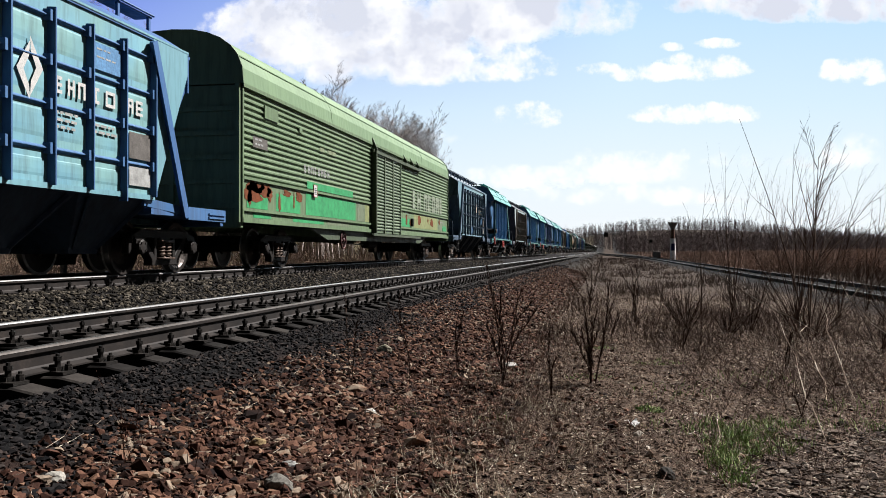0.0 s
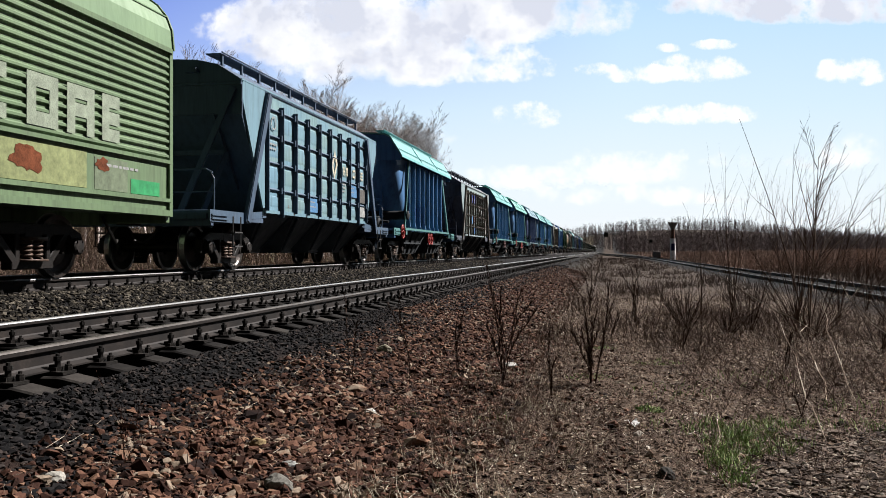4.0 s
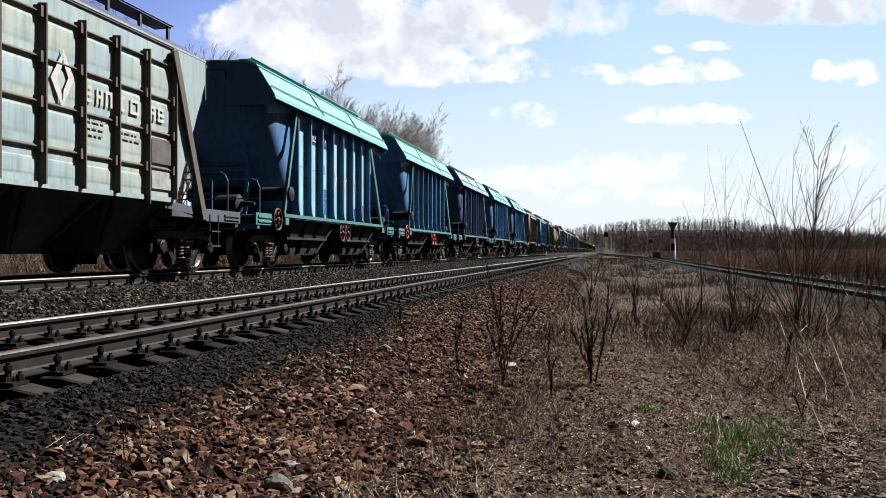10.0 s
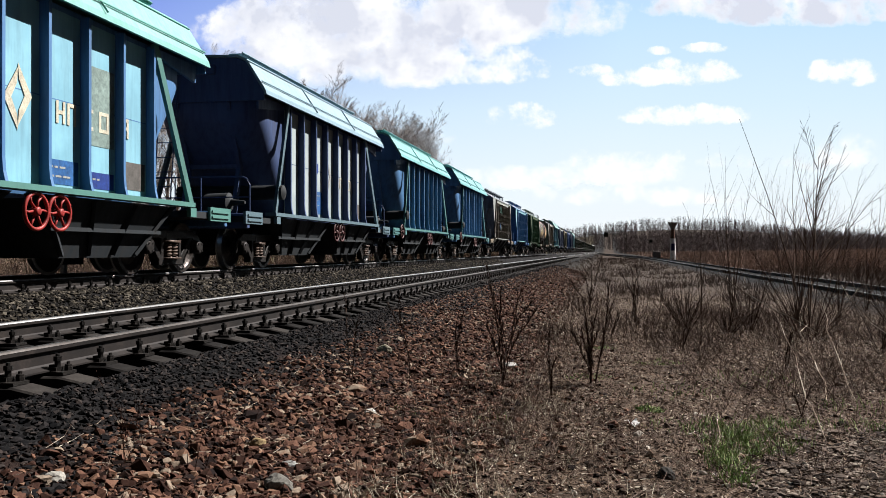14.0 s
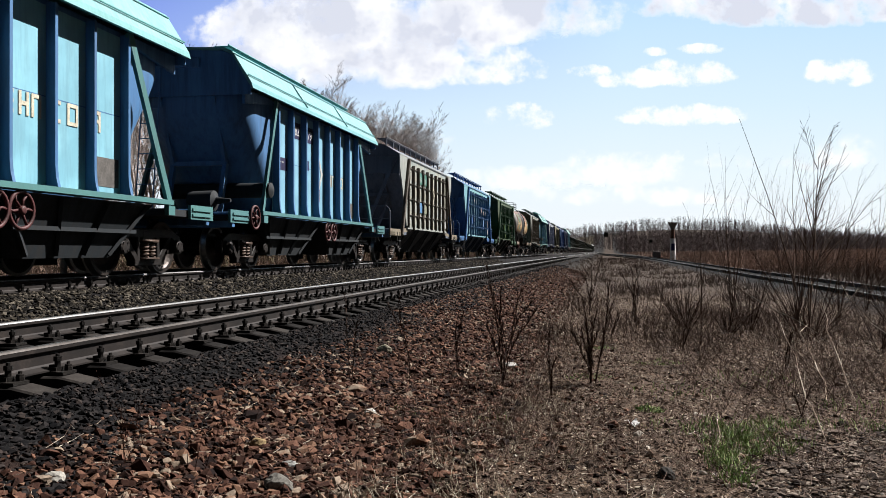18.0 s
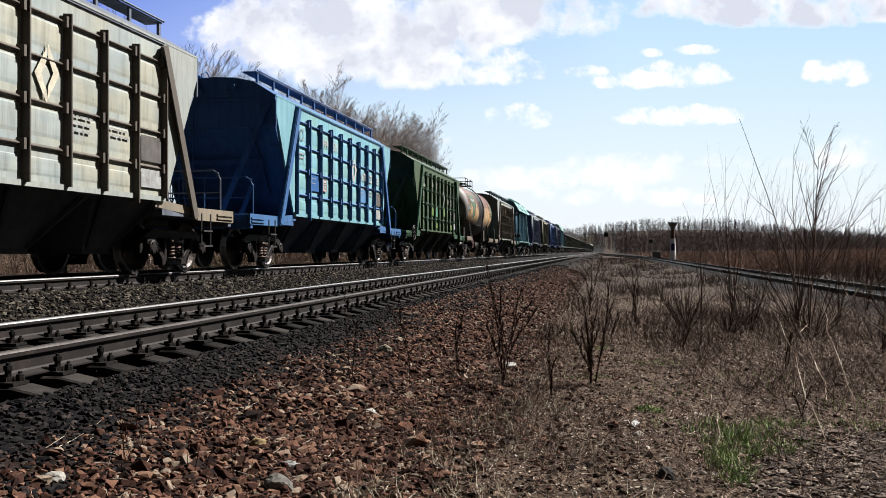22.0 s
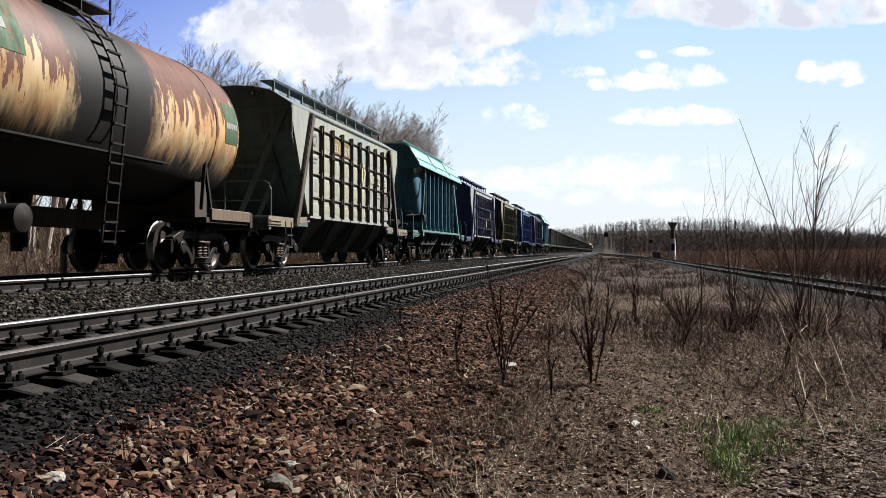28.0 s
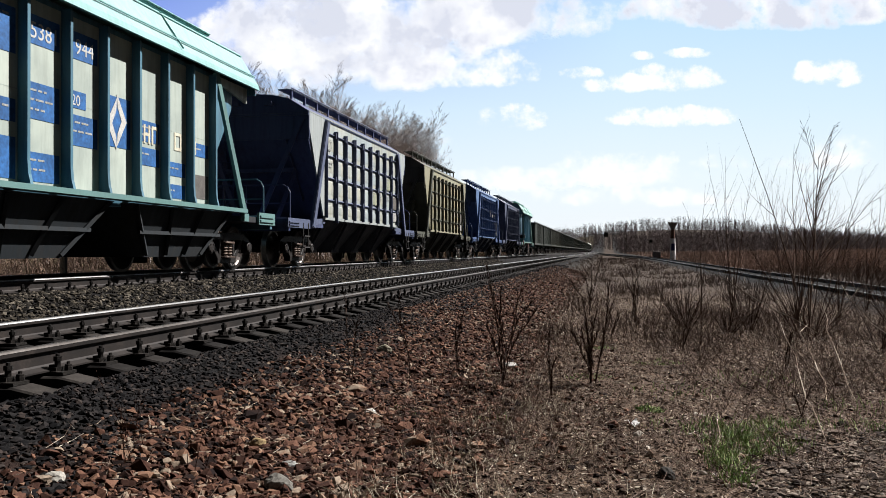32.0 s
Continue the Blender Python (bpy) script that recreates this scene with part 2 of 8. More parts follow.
def ground_material():
    """Ballast by the rails, brick-red rubble on the shoulder, brown soil with dry litter, far fields."""
    m, n, l, b = nodes_of("ground")
    tc = n.new("ShaderNodeTexCoord")
    sep = n.new("ShaderNodeSeparateXYZ")
    wob = N(n, "TexNoise", Scale=0.9, Detail=5.0, Roughness=0.65)
    l.new(tc.outputs["Object"], wob.inputs["Vector"])
    l.new(tc.outputs["Object"], sep.inputs[0])
    k = N(n, "Math")
    k.operation = "MULTIPLY_ADD"
    l.new(wob.outputs[0], k.inputs[0])
    k.inputs[1].default_value = 1.6
    l.new(sep.outputs[0], k.inputs[2])
    x = k.outputs[0]

    def between(a, bb):
        mr = N(n, "MapRange")
        l.new(x, mr.inputs[0])
        mr.inputs[1].default_value, mr.inputs[2].default_value = a, bb
        return mr.outputs[0]
    blot = noise_of(n, l, 2.0, 6, 0.7)
    fine = noise_of(n, l, 28, 5, 0.75)
    grit = noise_of(n, l, 90, 3, 0.7)
    black = ramp(n, l, fine, [(0.3, (0.007, 0.007, 0.008)), (0.7, (0.024, 0.0225, 0.0225))])
    red = ramp(n, l, fine, [(0.3, (0.03, 0.016, 0.012)), (0.55, (0.085, 0.043, 0.03)), (0.75, (0.15, 0.085, 0.06))])
    soil = ramp(n, l, blot, [(0.32, (0.07, 0.049, 0.037)), (0.5, (0.155, 0.109, 0.08)), (0.62, (0.21, 0.15, 0.11)), (0.75, (0.12, 0.1, 0.062))])
    soil = mix(n, l, 1.0, soil, ramp(n, l, fine, [(0.35, (0.35, 0.35, 0.35)), (0.5, (0.9, 0.9, 0.9)), (0.68, (1.6, 1.6, 1.6))]), "MULTIPLY")
    grassy = N(n, "MapRange")
    l.new(sep.outputs[1], grassy.inputs[0])
    grassy.inputs[1].default_value, grassy.inputs[2].default_value = 13, 34
    soil = mix(n, l, grassy.outputs[0], soil, ramp(n, l, fine, [(0.3, (0.045, 0.033, 0.026)), (0.7, (0.11, 0.083, 0.065))]))
    field = ramp(n, l, noise_of(n, l, 0.06, 6, 0.7), [(0.35, (0.035, 0.025, 0.02)), (0.6, (0.06, 0.042, 0.032)), (0.75, (0.06, 0.05, 0.03))])
    grass = ramp(n, l, fine, [(0.35, (0.09, 0.08, 0.045)), (0.7, (0.2, 0.17, 0.1))])
    c = mix(n, l, between(-12.2, -10.6), grass, black)
    far = N(n, "MapRange")
    l.new(sep.outputs[1], far.inputs[0])
    far.inputs[1].default_value, far.inputs[2].default_value = 30, 60
    red = mix(n, l, far.outputs[0], red, (0.045, 0.036, 0.028))
    c = mix(n, l, between(-2.3, -1.2), c, red)
    c = mix(n, l, between(-1.3, -0.2), c, soil)
    c = mix(n, l, between(5.7, 6.3), c, black)
    c = mix(n, l, between(9.2, 10.0), c, ramp(n, l, fine, [(0.3, (0.028, 0.02, 0.016)), (0.7, (0.065, 0.046, 0.034))]))
    c = mix(n, l, between(12, 40), c, field)
    c = mix(n, l, 1.0, c, ramp(n, l, grit, [(0.3, (0.65 * BASE_SCALE,) * 3), (0.7, (1.25 * BASE_SCALE,) * 3)]), "MULTIPLY")
    l.new(c, b.inputs["Base Color"])
    b.inputs["Roughness"].default_value = 0.95
    b.inputs["Specular IOR Level"].default_value = 0.05
    add = N(n, "Math")
    add.operation = "ADD"
    l.new(fine, add.inputs[0])
    l.new(grit, add.inputs[1])
    bump(n, l, b, add.outputs[0], 0.6, 0.04)
    return m


me.materials.append(ground_material())
tagged(new("ground", me), "brown stony soil and ballast with dry grass", "ground", kind="structure")


# ---- tracks ----
def rail_outline(z):
    """R65 section, head at z, 180 mm high."""
    half = [(0.075, -0.18), (0.075, -0.168), (0.02, -0.148), (0.0095, -0.135), (0.0095, -0.055), (0.035, -0.04), (0.0365, -0.012), (0.03, -0.0015)]
    return [(x, z + h) for x, h in half] + [(-x, z + h) for x, h in reversed(half)]


def rail(name, x, z, y0, y1, label, top):
    bm = bmesh.new()
    prism(bm, [(a + x, h) for a, h in rail_outline(z)], y0, y1)
    ob = part(name, bm, RUSTY, None, label)
    tagged(ob, category="rail", group="rails of the main tracks", kind="structure")
    run = bmesh.new()
    crown = [(-0.0385, -0.013), (-0.034, -0.004), (-0.026, 0.002), (0.026, 0.002), (0.034, -0.004), (0.0385, -0.013), (0.036, -0.014), (0.03, -0.004), (-0.03, -0.004), (-0.036, -0.014)]
    prism(run, [(x + a, z + h) for a, h in crown], y0, y1)
    part("running_band", run, top, ob, "worn top of the rail")
    return ob


for xa, za, nm in ((TRAIN_X, 0.0, "under the moving train"), (NEAR_X, NEAR_HEAD, "of the empty track")):
    for sx in (-0.797, 0.797):
        rail("rail", xa + sx, za, -320, 900, "long rusty steel rail " + nm, WORN if xa == NEAR_X and sx > 0 else SHINY)


def sleeper_mesh():
    """A concrete sleeper that dips between the rails and at the ends."""
    prof = [(-1.375, -0.075), (-1.15, -0.03), (-0.99, 0.0), (-0.6, 0.0), (-0.45, -0.03), (0.45, -0.03), (0.6, 0.0), (0.99, 0.0), (1.15, -0.03), (1.375, -0.075)]
    bm = bmesh.new()
    loft(bm, [[(x, -0.14, -0.26), (x, 0.14, -0.26), (x, 0.115, z - 0.012), (x, 0.1, z), (x, -0.1, z), (x, -0.115, z - 0.012)] for x, z in prof])
    me = bpy.data.meshes.new("sleeper")
    bmesh.ops.recalc_face_normals(bm, faces=bm.faces)
    bm.to_mesh(me)
    bm.free()
    me.materials.append(SLEEPER)
    return me


def fastening_mesh():
    """Base plate with its clamp, two bolts and nuts, on the outer side of a rail, and the same on the inner side."""
    bm = bmesh.new()
    box(bm, -0.19, 0.19, -0.08, 0.08, 0.0, 0.022)
    for s in (-1, 1):
        box(bm, s * 0.085 - 0.03, s * 0.085 + 0.03, -0.05, 0.05, 0.022, 0.05)
        box(bm, s * 0.07 - 0.022, s * 0.07 + 0.022, -0.035, 0.035, 0.05, 0.066)
        for (bx, by, h, r) in ((0.1, -0.01, 0.145, 0.018), (0.155, 0.035, 0.085, 0.016)):
            lathe(bm, [(0.02, r * 1.9), (0.05, r * 1.9), (0.05, r * 1.3), (h - 0.05, r * 1.3), (h - 0.05, r * 1.75), (h - 0.02, r * 1.75), (h - 0.02, r * 0.9), (h, r * 0.9)], 6, "z", (s * bx, by, 0))
    me = bpy.data.meshes.new("rail_fastening")
    bmesh.ops.recalc_face_normals(bm, faces=bm.faces)
    bm.to_mesh(me)
    bm.free()
    me.materials.append(GREASY)
    return me


def joined(name, base, places, mat, label, category, kind="stuff", parent=None):
    """Many copies of one mesh, at (x, y, z, turn, tilt, size), as one mesh."""
    n = len(base.vertices)
    co = np.empty(n * 3)
    base.vertices.foreach_get("co", co)
    co = co.reshape(-1, 3)
    polys = [tuple(p.vertices) for p in base.polygons]
    vs, fs = [], []
    for i, (x, y, z, a, t, s) in enumerate(places):
        m = np.array(Matrix.LocRotScale(None, Euler((t, t * 0.6, a)), None).to_3x3()) * s
        vs.append(co @ m.T + (x, y, z))
        fs += [tuple(k + i * n for k in p) for p in polys]
    me = bpy.data.meshes.new(name)
    me.from_pydata(np.concatenate(vs), [], fs)
    me.materials.append(mat)
    ob = new(name, me)
    if parent:
        ob.parent = parent
    return tagged(ob, label, category, kind=kind)


PITCH = 0.5435
SLEEPER_ME, FAST_ME = sleeper_mesh(), fastening_mesh()


def track_bed(name, xa, head, y_near, y_far, y_back, phase, label):
    """Sleepers and fastenings of one track: single ones where the camera is near, joined ones further off."""
    top = head - 0.18 - 0.022
    bed = tagged(new(name), label, "track", kind="structure")
    rng = random.Random(5 + int(phase * 100))
    near, far = [], []
    n0, n1 = math.floor(y_back / PITCH), math.ceil(y_far / PITCH)
    for i in range(n0, n1):
        y = (i + phase) * PITCH + rng.uniform(-0.02, 0.02)
        (near if 3.0 < y < y_near else far).append((xa + rng.uniform(-0.012, 0.012), y, top + rng.uniform(-0.008, 0.002), rng.uniform(-0.015, 0.015), 0.0, 1.0))
    for x, y, z, a, t, s in near:
        ob = part("sleeper", SLEEPER_ME, None, bed)
        ob.matrix_basis = pose(x, y, z, 0, 0, math.degrees(a))
        for sx in (-0.797, 0.797):
            if y < y_near * 0.75:
                c = part("rail_fastening", FAST_ME, None, bed)
                c.matrix_basis = pose(xa + sx, y, top, 0, 0, rng.uniform(-2, 2))
    joined("far_sleepers", SLEEPER_ME, far, SLEEPER, "", "", parent=bed)
    clips = [(xa + sx, y, top, 0, 0, 1) for x, y, *_ in near + far for sx in (-0.797, 0.797) if not (3.0 < y < y_near * 0.75) and y < 120]
    joined("far_fastenings", FAST_ME, clips, GREASY, "", "", parent=bed)


track_bed("near_track", NEAR_X, NEAR_HEAD, 75, 420, -60, 0.35, "concrete sleepers and bolted fastenings of the empty track")
track_bed("far_track", TRAIN_X, 0.0, 70, 420, -60, 0.1, "concrete sleepers and bolted fastenings under the train")


# The siding runs beside the main line and joins it far off.
def siding_x(y):
    t = min(1.0, max(0.0, (y - 95) / 330.0))
    return SIDE_X + (NEAR_X - SIDE_X) * (3 * t * t - 2 * t ** 3)


ys = [-120, -60, 0, 20, 40, 60, 80] + [90 + 9 * i for i in range(39)]
for sx in (-0.797, 0.797):
    bm = bmesh.new()
    loft(bm, [[(siding_x(y) + sx + a, y, h) for a, h in rail_outline(SIDE_HEAD + (NEAR_HEAD - SIDE_HEAD - 0.05) * min(1, max(0, (y - 95) / 330)))] for y in ys])
    ob = tagged(part("siding_rail", bm, RUSTY, None, "rusty rail of the curving siding"), category="rail", group="rails of the siding", kind="structure")
    top = bmesh.new()
    loft(top, [[(siding_x(y) + sx + a, y, h + SIDE_HEAD + (NEAR_HEAD - SIDE_HEAD - 0.05) * min(1, max(0, (y - 95) / 330))) for a, h in ((-0.036, -0.012), (-0.03, 0.003), (0.03, 0.003), (0.036, -0.012))] for y in ys])
    part("running_band", top, WORN, ob, "worn top of the rail")
rng = random.Random(9)
joined("siding_sleepers", SLEEPER_ME, [(siding_x(i * PITCH), i * PITCH, SIDE_HEAD - 0.19 + (NEAR_HEAD - SIDE_HEAD - 0.05) * min(1, max(0, (i * PITCH - 95) / 330)), 0, 0, 1) for i in range(10, 780)],
       grainy("old_sleeper_wood", [(0.3, (0.02, 0.016, 0.013)), (0.7, (0.06, 0.048, 0.038))], 4, 0.95, 50, 0, 0.004, island=0.4), "dark weathered sleepers of the siding", "sleepers")
# ---- wagon parts shared by all wagons ----
def mesh_of(name, bm, mat, smooth=False):
    me = bpy.data.meshes.new(name)
    bmesh.ops.recalc_face_normals(bm, faces=bm.faces)
    bm.to_mesh(me)
    bm.free()
    me.materials.append(mat)
    if smooth:
        for p in me.polygons:
            p.use_smooth = True
    return me


WHEEL_R = 0.475


def wheel_profile():
    return [(-0.07, 0.12), (-0.1, 0.13), (-0.1, 0.09), (-0.07, 0.09), (-0.02, 0.16), (0.0, 0.30), (-0.035, 0.37), (-0.065, 0.40), (-0.065, 0.47), (0.0, WHEEL_R), (0.04, WHEEL_R + 0.002),
            (0.05, WHEEL_R + 0.025), (0.062, WHEEL_R + 0.022), (0.066, 0.44), (0.05, 0.37), (0.03, 0.3), (0.02, 0.16), (0.06, 0.13), (0.06, 0.1)]


WHEEL_ME = mesh_of("wheel", lathe(bmesh.new(), [(-0.1, 0.01)] + wheel_profile()[2:] + [(0.06, 0.01)], 28), TYRE)
WHEEL_ME.materials.append(SHINY)
for f in WHEEL_ME.polygons:
    # tread, flange and the outer edge of the rim are worn bright
    if math.hypot(f.center.y, f.center.z) > 0.455:
        f.material_index = 1
AXLE_ME = mesh_of("axle", lathe(bmesh.new(), [(-1.1, 0.06), (-0.7, 0.08), (-0.66, 0.085), (0.66, 0.085), (0.7, 0.08), (1.1, 0.06)], 10), STEEL)


def side_frame_mesh():
    """Cast bogie side frame in the y-z plane, with its arched top, window for the springs and pedestals."""
    bm = bmesh.new()
    t = 0.085
    def bar(y0, z0, y1, z1, h, w=t):
        beam(bm, (0, y0, z0), (0, y1, z1), w * 2, h)
    bar(-1.12, 0.60, -0.8, 0.72, 0.13)
    bar(-0.86, 0.71, 0.86, 0.71, 0.15)
    bar(0.8, 0.72, 1.12, 0.60, 0.13)
    bar(-0.78, 0.66, -0.36, 0.24, 0.12)
    bar(0.78, 0.66, 0.36, 0.24, 0.12)
    bar(-0.45, 0.21, 0.45, 0.21, 0.12)
    bar(-0.33, 0.68, -0.33, 0.22, 0.10)
    bar(0.33, 0.68, 0.33, 0.22, 0.10)
    bar(-0.7, 0.66, -0.72, 0.36, 0.1, 0.07)
    bar(0.7, 0.66, 0.72, 0.36, 0.1, 0.07)
    bar(-1.13, 0.62, -1.14, 0.36, 0.1, 0.07)
    bar(1.13, 0.62, 1.14, 0.36, 0.1, 0.07)
    bmesh.ops.bevel(bm, geom=bm.edges[:], offset=0.012, segments=1, affect="EDGES")
    return bm


def axle_box_bm():
    bm = bmesh.new()
    box(bm, -0.09, 0.1, -0.15, 0.15, -0.12, 0.17)
    bmesh.ops.bevel(bm, geom=bm.edges[:], offset=0.03, segments=2, affect="EDGES")
    lathe(bm, [(0.08, 0.13), (0.15, 0.125), (0.165, 0.1), (0.17, 0.02)], 14)
    for k in range(4):
        a = 0.785 + 1.571 * k
        lathe(bm, [(0.14, 0.018), (0.18, 0.018)], 6, "x", (0, 0.09 * math.cos(a), 0.09 * math.sin(a)))
    return bm


def spring_bm():
    bm = bmesh.new()
    for cy in (-0.13, 0.09):
        pts = [(0.085 * math.cos(a), cy + 0.085 * math.sin(a), 0.29 + 0.27 * a / 28.27) for a in [28.27 * i / 54 for i in range(55)]]
        tube(bm, pts, 0.02, 5)
    box(bm, -0.12, 0.12, -0.25, 0.2, 0.55, 0.6)
    box(bm, -0.12, 0.12, -0.27, 0.22, 0.26, 0.29)
    return bm


FRAME_ME = mesh_of("side_frame", side_frame_mesh(), STEEL)
BOX_ME = mesh_of("axle_box", axle_box_bm(), STEEL)
SPRING_ME = mesh_of("coil_spring", spring_bm(), grainy("spring_steel", [(0.3, (0.05, 0.035, 0.028)), (0.7, (0.16, 0.1, 0.07))], 14, 0.55, 70, 0.4), True)
BOLSTER_ME = mesh_of("bolster", bbox(-1.12, 1.12, -0.22, 0.22, 0.44, 0.78, 0.04), STEEL)


def bogie(wagon, yc):
    """Side frames, springs, axle boxes and turning wheel sets of one bogie."""
    part("bolster", BOLSTER_ME, None, wagon).matrix_basis = pose(0, yc, 0)
    for sx in (-1, 1):
        turn = 0 if sx > 0 else 180
        part("side_frame", FRAME_ME, None, wagon).matrix_basis = pose(sx * 1.03, yc, 0, 0, 0, turn)
        part("coil_spring", SPRING_ME, None, wagon).matrix_basis = pose(sx * 1.08, yc, 0, 0, 0, turn)
        for dy in (-0.925, 0.925):
            part("axle_box", BOX_ME, None, wagon).matrix_basis = pose(sx * 1.06, yc + dy, WHEEL_R, 0, 0, turn)
    for dy in (-0.925, 0.925):
        ws = part("wheel_set", AXLE_ME, None, wagon)
        ws.matrix_basis = pose(0, yc + dy, WHEEL_R)
        for sx in (-1, 1):
            w = part("wheel", WHEEL_ME, None, ws)
            w.matrix_basis = pose(sx * 0.79, 0, 0, 0, 0, 180 if sx > 0 else 0)


def coupler_bm(y, s):
    bm = bmesh.new()
    box(bm, -0.1, 0.1, min(y, y - s * 0.75), max(y, y - s * 0.75), 0.97, 1.17)
    box(bm, -0.22, 0.2, min(y - s * 0.02, y - s * 0.3), max(y - s * 0.02, y - s * 0.3), 0.9, 1.22)
    bmesh.ops.bevel(bm, geom=bm.edges[:], offset=0.03, segments=1, affect="EDGES")
    tube(bm, [(0.35, y - s * 0.7, 1.0), (0.36, y - s * 0.5, 0.75), (0.3, y - s * 0.2, 0.55), (0.2, y, 0.6)], 0.028, 6)
    return bm


def rim_bm(r):
    """The rim of a handwheel in the y-z plane."""
    n, m = 28, 7
    rings = [[(0.028 * math.cos(6.28319 * j / m), (r + 0.028 * math.sin(6.28319 * j / m)) * math.cos(a), (r + 0.028 * math.sin(6.28319 * j / m)) * math.sin(a)) for j in range(m)] for a in [6.28319 * i / n for i in range(n)]]
    bm = bmesh.new()
    v = [[bm.verts.new(p) for p in ring] for ring in rings]
    for i in range(n):
        for j in range(m):
            bm.faces.new((v[i][j], v[i][(j + 1) % m], v[(i + 1) % n][(j + 1) % m], v[(i + 1) % n][j]))
    return bm


def spoke_bm(r):
    return tube(bmesh.new(), [(0.0, 0.04, 0.0), (-0.015, r * 0.6, r * 0.07), (0, r, 0)], 0.02, 5)


def hub_bm():
    return lathe(bmesh.new(), [(-0.12, 0.03), (-0.03, 0.06), (0.04, 0.06), (0.05, 0.03)], 10)


def wheel_meshes(mat, r=0.24):
    return {"handwheel": mesh_of("handwheel", rim_bm(r), mat, True), "spoke": mesh_of("spoke", spoke_bm(r), mat, True), "hub": mesh_of("hub", hub_bm(), mat, True)}


RED_WHEEL = wheel_meshes(RED)
DULL_WHEEL = wheel_meshes(plain("grimy_red_paint", (0.1, 0.03, 0.03), 0.6, 0, 0.4))
IRON_WHEEL = wheel_meshes(GREASY, 0.27)


def handwheel(w, meshes, x, y, z, label):
    """A handwheel facing the side: rim, six spokes and hub."""
    rim = part("handwheel", meshes["handwheel"], None, w, label)
    rim.location = (x, y, z)
    for k in range(6):
        part("spoke", meshes["spoke"], None, rim).matrix_basis = pose(0, 0, 0, 60 * k)
    part("hub", meshes["hub"], None, rim)
    return rim


def end_gear(w, half, s, rail_side=True):
    """Couplers, headstock, step and hand rail at one end of a wagon; s is the end's sign."""
    part("coupler", coupler_bm(s * (half + 0.02), s), STEEL, w)
    y = s * (half - 0.62)
    part("headstock", bbox(-1.5, 1.5, min(y, y + s * 0.14), max(y, y + s * 0.14), 0.88, 1.2, 0.015), PAINT, w)
    if rail_side:
        y2 = s * (half - 0.8)
        arch = [(1.42, 1.15), (1.42, 1.82), (1.37, 1.94), (1.26, 2.0)]
        bm = bmesh.new()
        tube(bm, [(x, y2, z) for x, z in arch] + [(-x, y2, z) for x, z in reversed(arch)], 0.02, 6)
        for x in (-0.3, 0.3):
            tube(bm, [(x, y2, 1.15), (x, y2, 2.0)], 0.014, 5)
        tube(bm, [(-1.42, y2, 1.56), (1.42, y2, 1.56)], 0.014, 5)
        part("hand_rail", bm, PAINT, w)
        for sx in (-1, 1):
            x = sx * 1.5
            ya, yb = s * (half - 1.45), s * (half - 1.82)
            bm = bmesh.new()
            for yy in (ya, yb):
                tube(bm, [(x - sx * 0.06, yy, 1.12), (x + sx * 0.02, yy, 1.1), (x + sx * 0.02, yy, 0.5)], 0.02, 5)
            for z in (0.5, 0.78):
                beam(bm, (x, ya, z), (x, yb, z), 0.14, 0.025)
            part("foot_step", bm, PAINT_DARK, w)


def rounded_plan(half_l, half_w, r, z, n=6):
    pts = []
    for cx, cy, a0 in ((half_w - r, half_l - r, 0), (-(half_w - r), half_l - r, 90), (-(half_w - r), -(half_l - r), 180), (half_w - r, -(half_l - r), 270)):
        for k in range(n + 1):
            a = radians(a0 + 90 * k / n)
            pts.append((cx + r * math.cos(a), cy + r * math.sin(a), z))
    return pts


